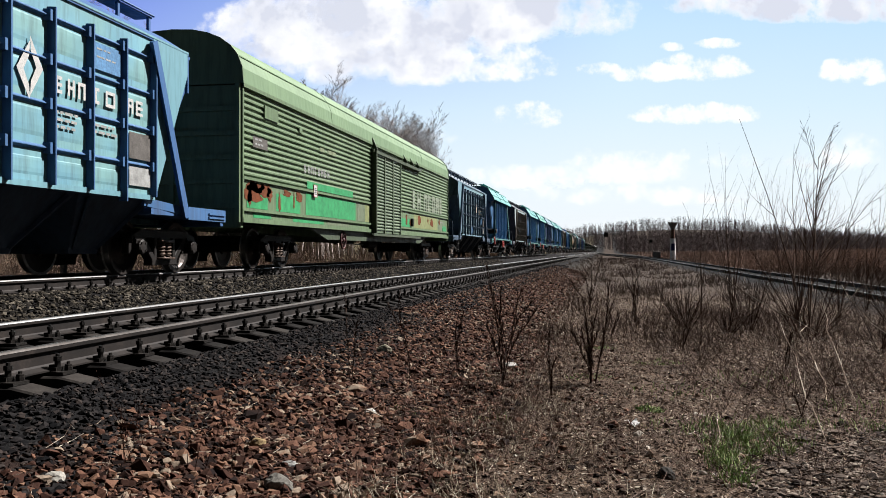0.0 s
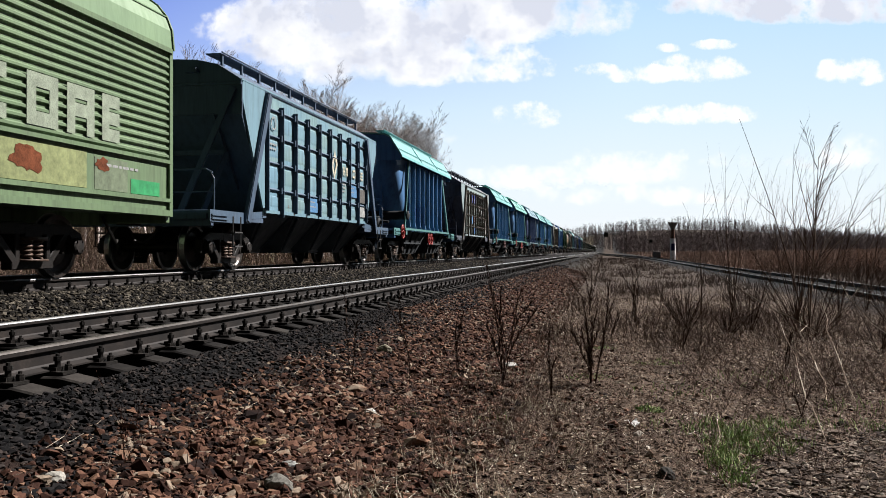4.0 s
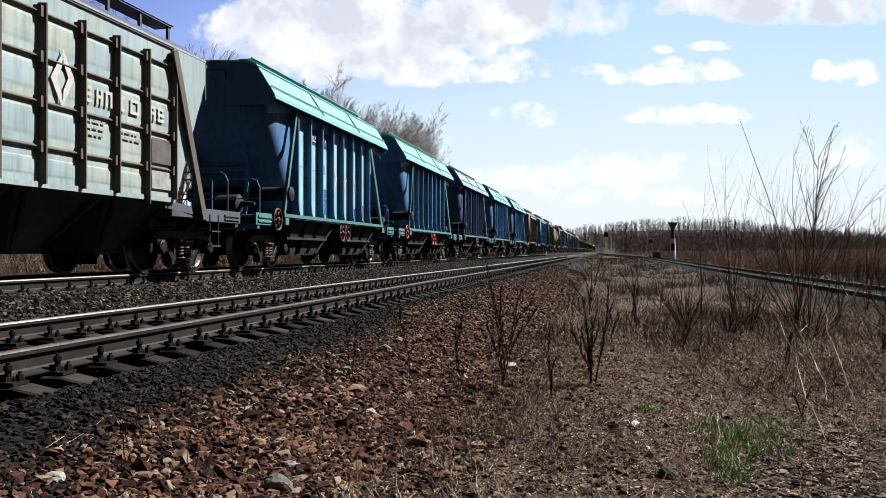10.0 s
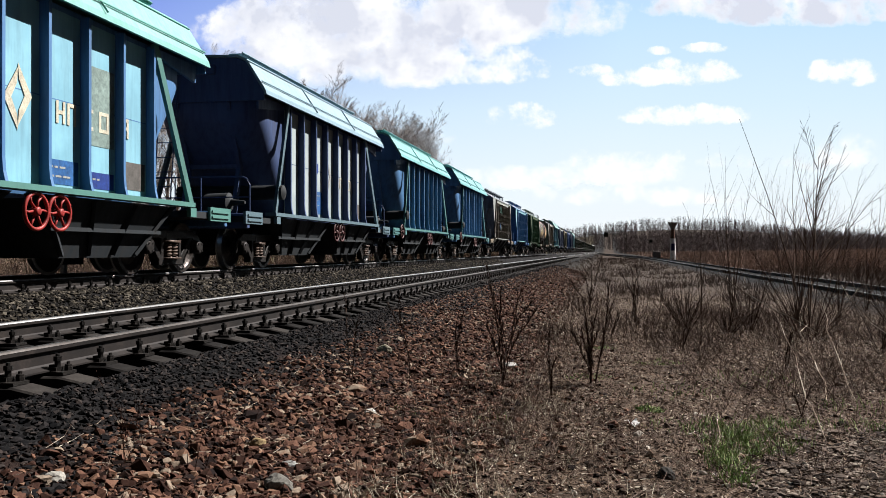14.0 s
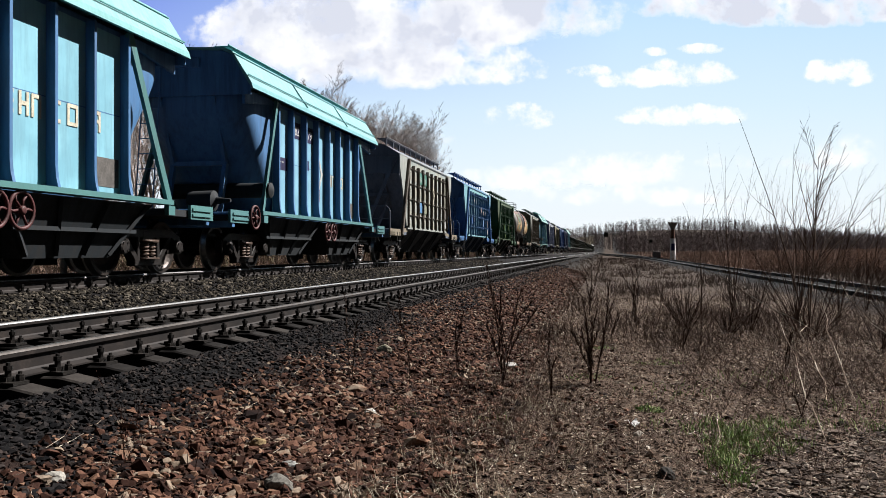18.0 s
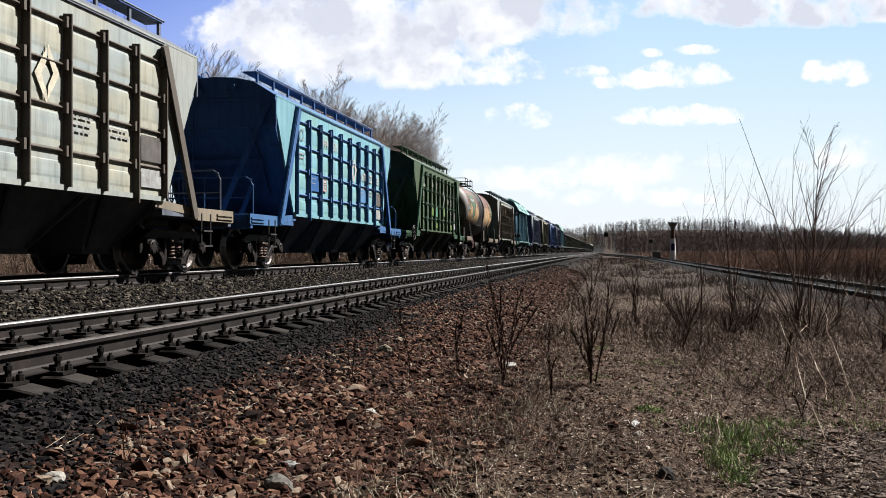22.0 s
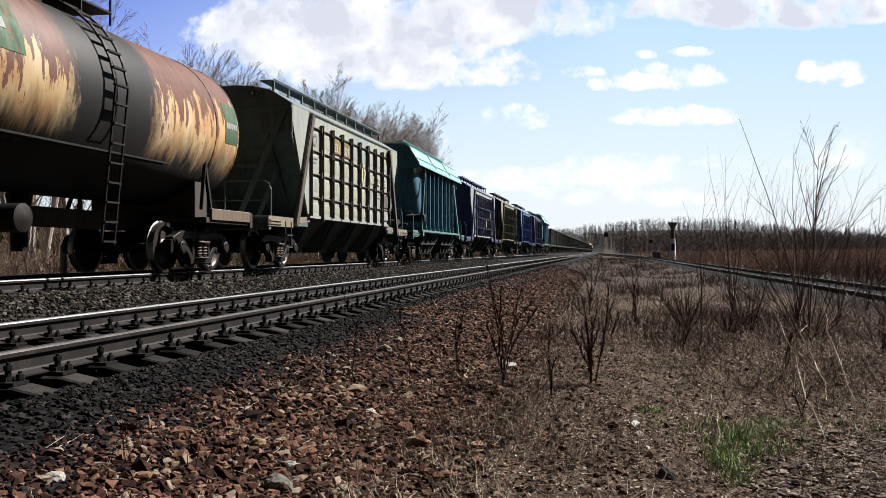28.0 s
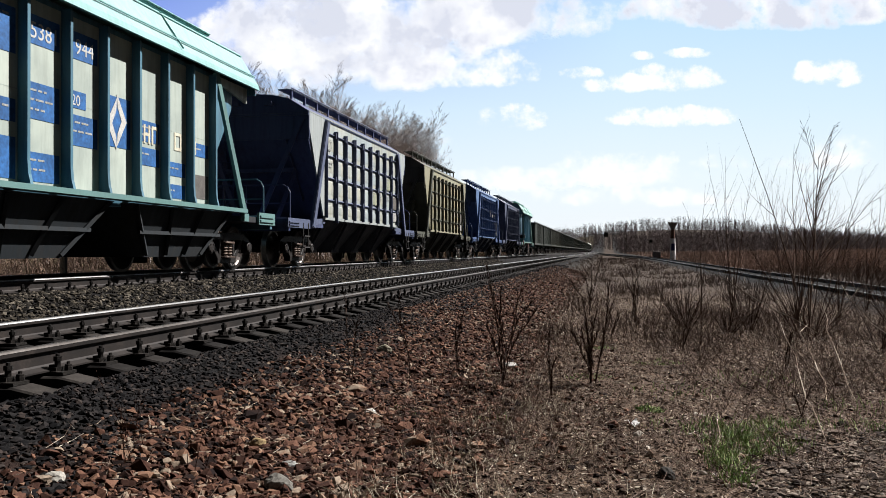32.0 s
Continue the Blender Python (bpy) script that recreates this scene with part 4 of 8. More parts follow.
def covered_van():
    w = new("covered_van")
    L = 11.85
    part("body", bbox(-1.5, 1.5, -L, L, 1.05, 3.86), PAINT, w)
    out = arc_roof(1.56, 3.84, 5.02)
    part("roof", prism(bmesh.new(), out, -L, L), PAINT_ROOF, w, smooth=False)
    for k in (8, 9, 12):
        for sx in (-1, 1):
            x, z = out[k][0] * sx, out[k][1]
            part("roof_seam", beam(bmesh.new(), (x * 1.003, -L, z + 0.006), (x * 1.003, L, z + 0.006), 0.03, 0.02), PAINT_ROOF, w)
    for y in (-5.9, 5.9):
        part("roof_seam", prism(bmesh.new(), [(x * 1.004, z + 0.008) for x, z in out], y - 0.03, y + 0.03), PAINT_ROOF, w)
    for sx in (-1, 1):
        def slab(name, y0, y1, z0, z1, d0, d1, mat=PAINT, label=""):
            x0, x1 = sorted((sx * (1.5 + d0), sx * (1.5 + d1)))
            return part(name, bbox(x0, x1, y0, y1, z0, z1), mat, w, label)
        # pressed boards: long ribs over the upper side, the plain panel below
        for y0, y1 in ((-L + 0.02, -1.75), (2.05, L - 0.02)):
            for k in range(14):
                z = 2.02 + 0.128 * k
                bm = bmesh.new()
                x0, x1 = sorted((sx * 1.5, sx * 1.535))
                bm2 = [(sx * 1.5, z - 0.035), (sx * 1.535, z - 0.015), (sx * 1.535, z + 0.02), (sx * 1.5, z + 0.045)]
                prism(bm, bm2 if sx > 0 else bm2[::-1], y0, y1)
                part("side_board", bm, PAINT, w)
            slab("waist_rail", y0, y1, 1.9, 1.96, 0, 0.05)
            slab("waist_rail", y0, y1, 1.24, 1.3, 0, 0.05)
            slab("bottom_rail", y0, y1, 1.0, 1.1, -0.02, 0.055)
        slab("eave_rail", -L, L, 3.8, 3.88, 0, 0.07)
        slab("corner_post", -L, -L + 0.07, 1.02, 3.84, 0, 0.045)
        slab("corner_post", L - 0.07, L, 1.02, 3.84, 0, 0.045)
        door = slab("sliding_door", -1.62, 2.0, 1.0, 3.62, 0.03, 0.07)
        for k in range(24):
            z = 1.12 + 0.105 * k
            for y0, y1 in ((-1.5, -0.38), (-0.28, 0.78), (0.88, 1.92)):
                bm = bmesh.new()
                o = [(sx * 1.57, z - 0.03), (sx * 1.6, z - 0.02), (sx * 1.6, z + 0.01), (sx * 1.57, z + 0.035)]
                prism(bm, o if sx > 0 else o[::-1], y0, y1)
                part("slat", bm, PAINT, door)
        for y in (-1.56, -0.33, 0.83, 1.95):
            x0, x1 = sorted((sx * 1.57, sx * 1.615))
            part("door_stile", bbox(x0, x1, y - 0.045, y + 0.045, 1.0, 3.62), PAINT, door)
        slab("door_jamb", -1.78, -1.68, 0.98, 3.66, 0.0, 0.2)
        bm = bmesh.new()
        t = [(sx * 1.54, 3.66), (sx * 1.72, 3.66), (sx * 1.55, 4.05)]
        prism(bm, t if sx > 0 else t[::-1], -1.76, -1.7)
        part("track_bracket", bm, PAINT, w)
        slab("door_track", -1.9, 5.4, 3.56, 3.66, 0.06, 0.14)
        slab("door_track", -1.9, 5.4, 0.9, 0.98, 0.03, 0.1)
        for y in (2.6, 3.7, 4.8):
            bm = bmesh.new()
            t = [(sx * 1.55, 3.66), (sx * 1.72, 3.66), (sx * 1.55, 3.95)]
            prism(bm, t if sx > 0 else t[::-1], y - 0.02, y + 0.02)
            part("track_bracket", bm, PAINT, w)
        bm = bmesh.new()
        sk = [(-7.4, 1.0), (-6.0, 0.72), (6.0, 0.72), (7.4, 1.0)]
        loft(bm, [[(sx * 1.38, y, z) for y, z in sk], [(sx * 1.44, y, z) for y, z in sk]])
        part("side_girder", bm, PAINT, w)
        for (y0, y1, z0, z1) in ((-11.0, -9.3, 3.32, 3.6), (-8.8, -8.3, 3.3, 3.42)):
            slab("vent_flap", y0 + 0.3, y1 - 0.6 if y1 - y0 > 1 else y1, z0, z1, 0.03, 0.06)
        slab("latch", 4.0, 4.18, 1.36, 1.66, 0.01, 0.09, STEEL, "black door latch")
    for s in (-1, 1):
        for z in (1.35, 1.85, 2.35, 2.85, 3.35):
            y0, y1 = sorted((s * L, s * (L + 0.07)))
            part("end_rib", bbox(-1.5, 1.5, y0, y1, z - 0.05, z + 0.05), PAINT, w)
        for x in (-1.46, 0, 1.46):
            y0, y1 = sorted((s * L, s * (L + 0.1)))
            part("end_post", bbox(x - 0.05, x + 0.05, y0, y1, 1.0, 3.86), PAINT, w)
        y0, y1 = sorted((s * L, s * (L + 0.04)))
        part("roof_end_rim", prism(bmesh.new(), [(x * 1.015, z + 0.02) for x, z in out], y0, y1), PAINT, w)
        end_gear(w, 12.34, s, False)
        bogie(w, s * 8.75)
    part("centre_sill", bbox(-0.25, 0.25, -11.8, 11.8, 0.85, 1.06), PAINT_DARK, w)
    part("brake_reservoir", lathe(bmesh.new(), [(-0.6, 0.05), (-0.55, 0.16), (0.55, 0.16), (0.6, 0.05)], 12, "y", (0.5, 1.6, 0.66)), STEEL, w, smooth=True)
    handwheel(w, DULL_WHEEL, 1.46, -4.6, 0.72, "small grimy brake wheel")
    bm = bmesh.new()
    for a, b in ((-5.5, -4.6), (-4.6, -2.0)):
        tube(bm, [(1.3, a, 0.66), (1.3, b, 0.6)], 0.02, 5)
    part("brake_rod", bm, STEEL, w)
    return w


# ---- tank wagon ----
def tank_paint():
    """Old orange and green paint, burnt black round the middle, with brown rust from the top down."""
    m, n, l, b = nodes_of("tank_paint")
    tc = n.new("ShaderNodeTexCoord")
    sep = n.new("ShaderNodeSeparateXYZ")
    l.new(tc.outputs["Object"], sep.inputs[0])
    runs = noise_of(n, l, 1.5, 6, 0.75, (1.6, 1.6, 0.6))
    blots = noise_of(n, l, 2.4, 10, 0.72, (0.8, 2.2, 0.42))
    warm = ramp(n, l, noise_of(n, l, 0.8, 4, 0.6, (1, 1.2, 0.7)), [(0.3, (0.66, 0.55, 0.38)), (0.42, (0.6, 0.43, 0.22)), (0.52, (0.5, 0.28, 0.12)), (0.62, (0.5, 0.4, 0.24)), (0.72, (0.3, 0.31, 0.18)), (0.8, (0.2, 0.26, 0.12))])

    def height(a, bb, sock=2, src=None):
        k = N(n, "MapRange")
        l.new(src or sep.outputs[sock], k.inputs[0])
        k.inputs[1].default_value, k.inputs[2].default_value = a, bb
        return k.outputs[0]
    k = N(n, "Math")
    k.operation = "MULTIPLY_ADD"
    l.new(blots, k.inputs[0])
    k.inputs[1].default_value = 4.6
    l.new(sep.outputs[2], k.inputs[2])
    rust = mix(n, l, height(5.2, 5.28, src=k.outputs[0]), warm, ramp(n, l, blots, [(0.35, (0.06, 0.024, 0.016)), (0.65, (0.19, 0.075, 0.045))]))
    k2 = N(n, "Math")
    k2.operation = "MULTIPLY_ADD"
    l.new(runs, k2.inputs[0])
    k2.inputs[1].default_value = 1.1
    ab = N(n, "Math")
    ab.operation = "ABSOLUTE"
    sh = N(n, "Math")
    sh.operation = "ADD"
    l.new(sep.outputs[1], sh.inputs[0])
    sh.inputs[1].default_value = -0.35
    l.new(sh.outputs[0], ab.inputs[0])
    l.new(ab.outputs[0], k2.inputs[2])
    soot = mix(n, l, height(1.6, 1.95, src=k2.outputs[0]), (0.006, 0.0055, 0.005), rust)
    k3 = N(n, "Math")
    k3.operation = "MULTIPLY_ADD"
    l.new(blots, k3.inputs[0])
    k3.inputs[1].default_value = 1.6
    l.new(sep.outputs[2], k3.inputs[2])
    end = N(n, "MapRange")
    l.new(sep.outputs[1], end.inputs[0])
    end.inputs[1].default_value, end.inputs[2].default_value = -4.5, -4.7
    soot = mix(n, l, end.outputs[0], soot, ramp(n, l, blots, [(0.4, (0.36, 0.35, 0.33)), (0.6, (0.24, 0.22, 0.2)), (0.72, (0.1, 0.06, 0.04))]))
    low = mix(n, l, height(2.75, 3.35, src=k3.outputs[0]), (0.014, 0.0105, 0.009), soot)
    low = mix(n, l, 1.0, low, (0.55, 0.55, 0.55), "MULTIPLY")
    l.new(low, b.inputs["Base Color"])
    b.inputs["Roughness"].default_value = 0.6
    b.inputs["Specular IOR Level"].default_value = 0.2
    bump(n, l, b, blots, 0.25, 0.01)
    return m


def tank_wagon(tank_mat, far=False):
    w = new("tank_wagon")
    zc, R, L = 2.78, 1.48, 5.35
    prof = [(-L, 0.02), (-L + 0.03, 0.6), (-L + 0.14, 1.05), (-L + 0.3, 1.32), (-L + 0.52, R), (L - 0.52, R), (L - 0.3, 1.32), (L - 0.14, 1.05), (L - 0.03, 0.6), (L, 0.02)]
    part("tank", lathe(bmesh.new(), prof, 48, "y", (0, 0, zc)), tank_mat, w, "rust-streaked orange tank with a black middle band" if not far else "", smooth=True)
    for y in (-L + 1.5, L - 1.5):
        part("tank_strap", lathe(bmesh.new(), [(y - 0.05, R + 0.012), (y + 0.05, R + 0.012), (y + 0.05, R - 0.03), (y - 0.05, R - 0.03)], 40, "y", (0, 0, zc)), tank_mat, w)
    for y in (-L + 0.55, L - 0.55):
        part("weld_seam", lathe(bmesh.new(), [(y - 0.02, R + 0.008), (y + 0.02, R + 0.008), (y + 0.02, R - 0.03), (y - 0.02, R - 0.03)], 40, "y", (0, 0, zc)), tank_mat, w)
    bm = lathe(bmesh.new(), [(R - 0.05, 0.32), (R + 0.22, 0.32), (R + 0.26, 0.36), (R + 0.3, 0.34), (R + 0.34, 0.02)], 18, "z", (0, 0, zc))
    part("dome", bm, tank_mat, w)
    bm = bmesh.new()
    z = zc + R + 0.12
    box(bm, -0.75, 0.75, -1.35, -0.45, z, z + 0.03)
    box(bm, -0.75, 0.75, 0.45, 1.35, z, z + 0.03)
    part("top_platform", bm, STEEL, w)
    for s in (-1, 1):
        bm = bmesh.new()
        y0, y1 = s * 0.48, s * 1.32
        for x in (-0.73, 0.73):
            for y in (y0, y1):
                tube(bm, [(x, y, z - 0.2), (x, y, z + 0.34)], 0.022, 5)
            tube(bm, [(x, y0, z + 0.34), (x, y1, z + 0.34)], 0.022, 5)
        tube(bm, [(-0.73, y1, z + 0.34), (0.73, y1, z + 0.34)], 0.022, 5)
        part("platform_rail", bm, STEEL, w)
    for sx in (-1, 1):
        bm = bmesh.new()
        for y in (0.05, 0.4):
            tube(bm, [(sx * 1.36, y, 0.5), (sx * 1.5, y, 1.9), (sx * 1.6, y, 2.9)] + [(sx * (R + 0.12) * math.cos(a), y, zc + (R + 0.12) * math.sin(a)) for a in [0.15 + 0.2 * i for i in range(6)]], 0.022, 5)
        for k in range(15):
            a = 0
            if k < 8:
                p = (sx * (1.37 + 0.03 * k), 0.55 + 0.3 * k)
            else:
                a = 0.1 + 0.17 * (k - 8)
                p = (sx * (R + 0.12) * math.cos(a), zc + (R + 0.12) * math.sin(a))
            beam(bm, (p[0], 0.05, p[1]), (p[0], 0.4, p[1]), 0.07, 0.03)
        part("ladder", bm, STEEL, w)
        x0, x1 = sorted((sx * 1.3, sx * 1.5))
        part("side_step", bbox(x0, x1, -2.4, 1.9, 1.9, 1.93), STEEL, w)
        for s in (-1, 1):
            xa, xb = sorted((sx * 1.44, sx * 1.5))
            part("frame_side", bbox(xa, xb, min(s * 3.55, s * 5.4), max(s * 3.55, s * 5.4), 1.0, 1.22, 0.01), PAINT, w)
            bm = bmesh.new()
            beam(bm, (sx * 1.4, s * 3.7, 1.2), (sx * 1.3, s * 3.65, 2.1), 0.06, 0.06)
            beam(bm, (sx * 1.4, s * 3.3, 1.2), (sx * 1.3, s * 3.65, 2.1), 0.06, 0.06)
            part("tank_stay", bm, STEEL, w)
    for s in (-1, 1):
        part("end_frame", bbox(-1.46, 1.46, min(s * 3.4, s * 5.4), max(s * 3.4, s * 5.4), 0.95, 1.05), PAINT_DARK, w)
        part("saddle", prism(bmesh.new(), [(-1.1, 1.05), (1.1, 1.05), (1.1, 1.75), (0.6, 1.42), (-0.6, 1.42), (-1.1, 1.75)], s * 3.9 - 0.25, s * 3.9 + 0.25), PAINT_DARK, w)
        end_gear(w, 5.98, s, False)
        bogie(w, s * 3.9)
    part("centre_sill", bbox(-0.25, 0.25, -5.4, 5.4, 0.8, 1.1), PAINT_DARK, w)
    part("bottom_valve", lathe(bmesh.new(), [(0.4, 0.12), (0.9, 0.14), (1.3, 0.2)], 12, "z"), STEEL, w)
    part("brake_cylinder", lathe(bmesh.new(), [(0.3, 0.05), (0.35, 0.2), (1.25, 0.2), (1.3, 0.05)], 14, "x", (0, -1.6, 0.85)), STEEL, w, smooth=True)
    handwheel(w, DULL_WHEEL, 1.35, -2.6, 0.85, "grimy discharge wheel")
    return w


# ---- the train, wagon by wagon: (kind, place of its middle at the start, body colour, roof colour, label) ----
BLUE, TEALBODY, DKGREEN = (0.078, 0.205, 0.42), (0.066, 0.185, 0.38), (0.05, 0.075, 0.04)
TEAL, VANGREEN = (0.135, 0.385, 0.385), (0.135, 0.205, 0.11)
TRAIN = [
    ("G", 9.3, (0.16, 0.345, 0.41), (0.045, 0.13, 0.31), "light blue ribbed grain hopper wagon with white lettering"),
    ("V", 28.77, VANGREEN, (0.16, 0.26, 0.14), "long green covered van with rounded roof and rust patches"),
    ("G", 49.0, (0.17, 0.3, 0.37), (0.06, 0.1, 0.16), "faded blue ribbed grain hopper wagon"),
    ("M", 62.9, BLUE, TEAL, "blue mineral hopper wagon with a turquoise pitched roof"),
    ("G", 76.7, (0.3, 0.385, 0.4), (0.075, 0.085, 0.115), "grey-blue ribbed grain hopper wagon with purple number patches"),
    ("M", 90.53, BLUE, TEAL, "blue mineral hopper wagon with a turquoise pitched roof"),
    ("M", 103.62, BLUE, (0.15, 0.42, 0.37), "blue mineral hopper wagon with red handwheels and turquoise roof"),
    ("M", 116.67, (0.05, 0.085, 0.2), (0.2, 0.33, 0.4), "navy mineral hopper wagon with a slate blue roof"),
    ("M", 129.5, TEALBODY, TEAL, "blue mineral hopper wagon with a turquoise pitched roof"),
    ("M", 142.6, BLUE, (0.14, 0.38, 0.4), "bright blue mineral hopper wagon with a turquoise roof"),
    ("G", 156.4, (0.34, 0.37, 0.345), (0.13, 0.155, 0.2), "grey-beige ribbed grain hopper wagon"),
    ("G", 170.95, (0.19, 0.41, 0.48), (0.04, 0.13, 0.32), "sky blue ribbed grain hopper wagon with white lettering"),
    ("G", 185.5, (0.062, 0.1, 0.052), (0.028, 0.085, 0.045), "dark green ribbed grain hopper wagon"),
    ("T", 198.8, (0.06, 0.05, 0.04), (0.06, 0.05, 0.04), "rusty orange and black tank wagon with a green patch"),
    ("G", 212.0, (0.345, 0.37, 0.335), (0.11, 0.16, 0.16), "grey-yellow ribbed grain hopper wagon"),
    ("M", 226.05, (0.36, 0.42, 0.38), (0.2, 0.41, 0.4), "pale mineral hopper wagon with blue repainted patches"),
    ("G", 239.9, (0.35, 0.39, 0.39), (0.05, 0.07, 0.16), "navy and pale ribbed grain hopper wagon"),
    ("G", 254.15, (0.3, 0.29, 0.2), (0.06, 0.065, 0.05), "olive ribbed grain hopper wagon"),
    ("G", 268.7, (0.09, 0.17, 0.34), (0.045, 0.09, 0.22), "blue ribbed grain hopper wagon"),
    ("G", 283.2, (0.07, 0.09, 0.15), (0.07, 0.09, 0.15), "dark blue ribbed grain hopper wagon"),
    ("M", 297.0, (0.09, 0.2, 0.27), (0.22, 0.4, 0.36), "blue-green mineral hopper wagon with a pale roof"),
]
FAR_GREENS = [(0.034, 0.042, 0.034), (0.022, 0.03, 0.022), (0.038, 0.04, 0.028), (0.024, 0.034, 0.026)]
y = 310.5
for k in range(25):
    TRAIN.append(("U", y, FAR_GREENS[(k * 7 + k // 3) % 4], DKGREEN, "dark green open wagon"))
    y += 13.75
TRAIN.append(("W", y - 0.8, (0.6, 0.6, 0.56), (0.6, 0.6, 0.56), "white tank wagon at the train's far end"))

KINDS = {"G": (grain_hopper, "hopper wagon"), "M": (mineral_hopper, "hopper wagon"), "U": (open_wagon, "open wagon"), "V": (covered_van, "covered van")}
ROOFY = ("roof", "roof_walkway", "roof_seam", "side_sill", "platform_plate", "corner_strut")
# faded side panels of the mineral hoppers
PANELS = {62.9: (0.2, 0.45, 0.6), 90.53: (0.25, 0.49, 0.56), 103.62: (0.21, 0.46, 0.58), 116.67: (0.36, 0.43, 0.44), 129.5: (0.2, 0.46, 0.57), 142.6: (0.2, 0.43, 0.57), 297.0: (0.25, 0.45, 0.5)}
first, WAGONS = {}, []
for kind, mid, body, roof, label in TRAIN:
    at = pose(TRAIN_X, mid, 0)
    if kind in first:
        w = copy_thing(first[kind], at)
    elif kind == "T":
        w = tank_wagon(tank_paint())
    elif kind == "W":
        w = tank_wagon(plain("white_tank_paint", (0.8, 0.8, 0.78), 0.5, 0, 0.1, full_tone=True), True)
    else:
        w = first[kind] = KINDS[kind][0]()
    w.matrix_basis = at
    tagged(w, label, KINDS.get(kind, (0, "tank wagon"))[1], "wagons of the freight train")
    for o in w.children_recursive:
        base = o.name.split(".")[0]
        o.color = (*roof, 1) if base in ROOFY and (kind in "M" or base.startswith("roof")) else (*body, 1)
        # ends share the dark roof paint; on blue wagons it paints in their shade
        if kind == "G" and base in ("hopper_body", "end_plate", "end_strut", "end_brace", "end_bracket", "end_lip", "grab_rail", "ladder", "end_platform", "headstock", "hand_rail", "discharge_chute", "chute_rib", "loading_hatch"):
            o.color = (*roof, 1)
        if kind == "M" and mid == 226.05 and base in ("hopper_body", "end_cap", "end_strut", "end_brace", "vent", "hand_rail", "headstock", "side_rib"):
            o.color = (0.07, 0.18, 0.25, 1)
        if kind == "M" and base in ("side_sill", "platform_plate", "corner_strut"):
            o.color = (*[0.55 * r for r in roof], 1)
        if kind == "V" and base in ("door_jamb", "track_bracket", "door_track", "side_girder", "latch"):
            o.color = (0.07, 0.095, 0.06, 1)
        if kind == "V" and base in ("sliding_door", "slat", "door_stile"):
            o.color = (0.115, 0.165, 0.1, 1)
        if base == "side_sheet" and mid in PANELS:
            o.color = (*PANELS[mid], 1)
        if base == "foot_step":
            o.color = (0.05, 0.05, 0.05, 1)
        if base == "frame_side":
            o.color = (0.16, 0.12, 0.085, 1)
        # near-black gear under and behind the hopper: its shade put into the colour
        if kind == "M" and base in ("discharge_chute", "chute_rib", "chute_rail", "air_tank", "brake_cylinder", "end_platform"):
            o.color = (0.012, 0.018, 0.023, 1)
        # ribs and rails nearly roof-dark: shade on their near faces put into the colour
        if kind == "G" and base in ("side_rib", "side_rail", "corner_strut", "platform_plate", "sill_end"):
            k = 0.12 if mid == 239.9 else (0.0 if base == "corner_strut" else 0.06)
            o.color = (*[k * b + (1 - k) * r for b, r in zip(body, roof)], 1)
        # brown ribs, rails and struts, darkened further to carry their near faces' shade
        if mid in (76.7, 156.4, 212.0) and base in ("side_rib", "side_rail", "corner_strut"):
            o.color = (0.11, 0.095, 0.078, 1)
        if mid in (156.4, 212.0) and base in ("sill_end", "platform_plate"):
            o.color = (0.25, 0.215, 0.16, 1)
        # chutes far darker than the body, with the shade under it coloured in
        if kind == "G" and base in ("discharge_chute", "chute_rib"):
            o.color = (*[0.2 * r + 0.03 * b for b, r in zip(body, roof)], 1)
    WAGONS.append((w, mid))
for k in (3, 6, 8, 9, 20):
    for o in [c for c in WAGONS[k][0].children if c.name.split(".")[0] in ("hand_rail", "foot_step")]:
        bpy.data.objects.remove(o)
for o in [c for k in (0, 12) for c in WAGONS[k][0].children if c.name.split(".")[0] in ("hand_rail", "foot_step")]:
    bpy.data.objects.remove(o)
handwheel(WAGONS[12][0], IRON_WHEEL, 1.58, -5.75, 1.12, "dark iron brake wheel")
for k in (5, 7, 15):
    for o in [c for c in WAGONS[k][0].children if c.name.split(".")[0] == "foot_step"]:
        bpy.data.objects.remove(o)
for k in (5, 7, 8, 9, 13, 15, 20):
    for o in [c for c in WAGONS[k][0].children if c.name.split(".")[0] == "handwheel"]:
        pieces = [o, *o.children]
        if k == 15 or k == 7 and o.location.y < -4:
            for piece in pieces:
                bpy.data.objects.remove(piece)
        else:
            for piece in pieces:
                piece.data = DULL_WHEEL[piece.name.split(".")[0]]
# ---- lettering, patches and plates on the wagons ----
def patch(w, name, x, y0, y1, z0, z1, mat, label="", thick=0.004):
    return part(name, bbox(x, x + thick, y0, y1, z0, z1), mat, w, label)


def letters(w, text, x, y, z, size, mat):
    """Painted characters on the side, reading along the wagon."""
    ob = part("lettering", LETTERING[text], None, w)
    ob.location = (x, y, z)
    return ob


def lines(w, x, y0, y1, z, n, mat, h=0.05, gap=0.1):
    """Small writing too worn to read, as plain bars, word by word."""
    rng = random.Random(int(z * 100) + n)
    for k in range(n):
        end, y = y0 + (y1 - y0) * rng.uniform(0.6, 1.0), y0
        bm = bmesh.new()
        while y < end - 0.04:
            q = min(end, y + rng.uniform(0.06, 0.2))
            box(bm, x, x + 0.003, y, q, z - k * gap, z - k * gap + h * 0.8)
            y = q + 0.035
        part("writing_bar", bm, mat, w)


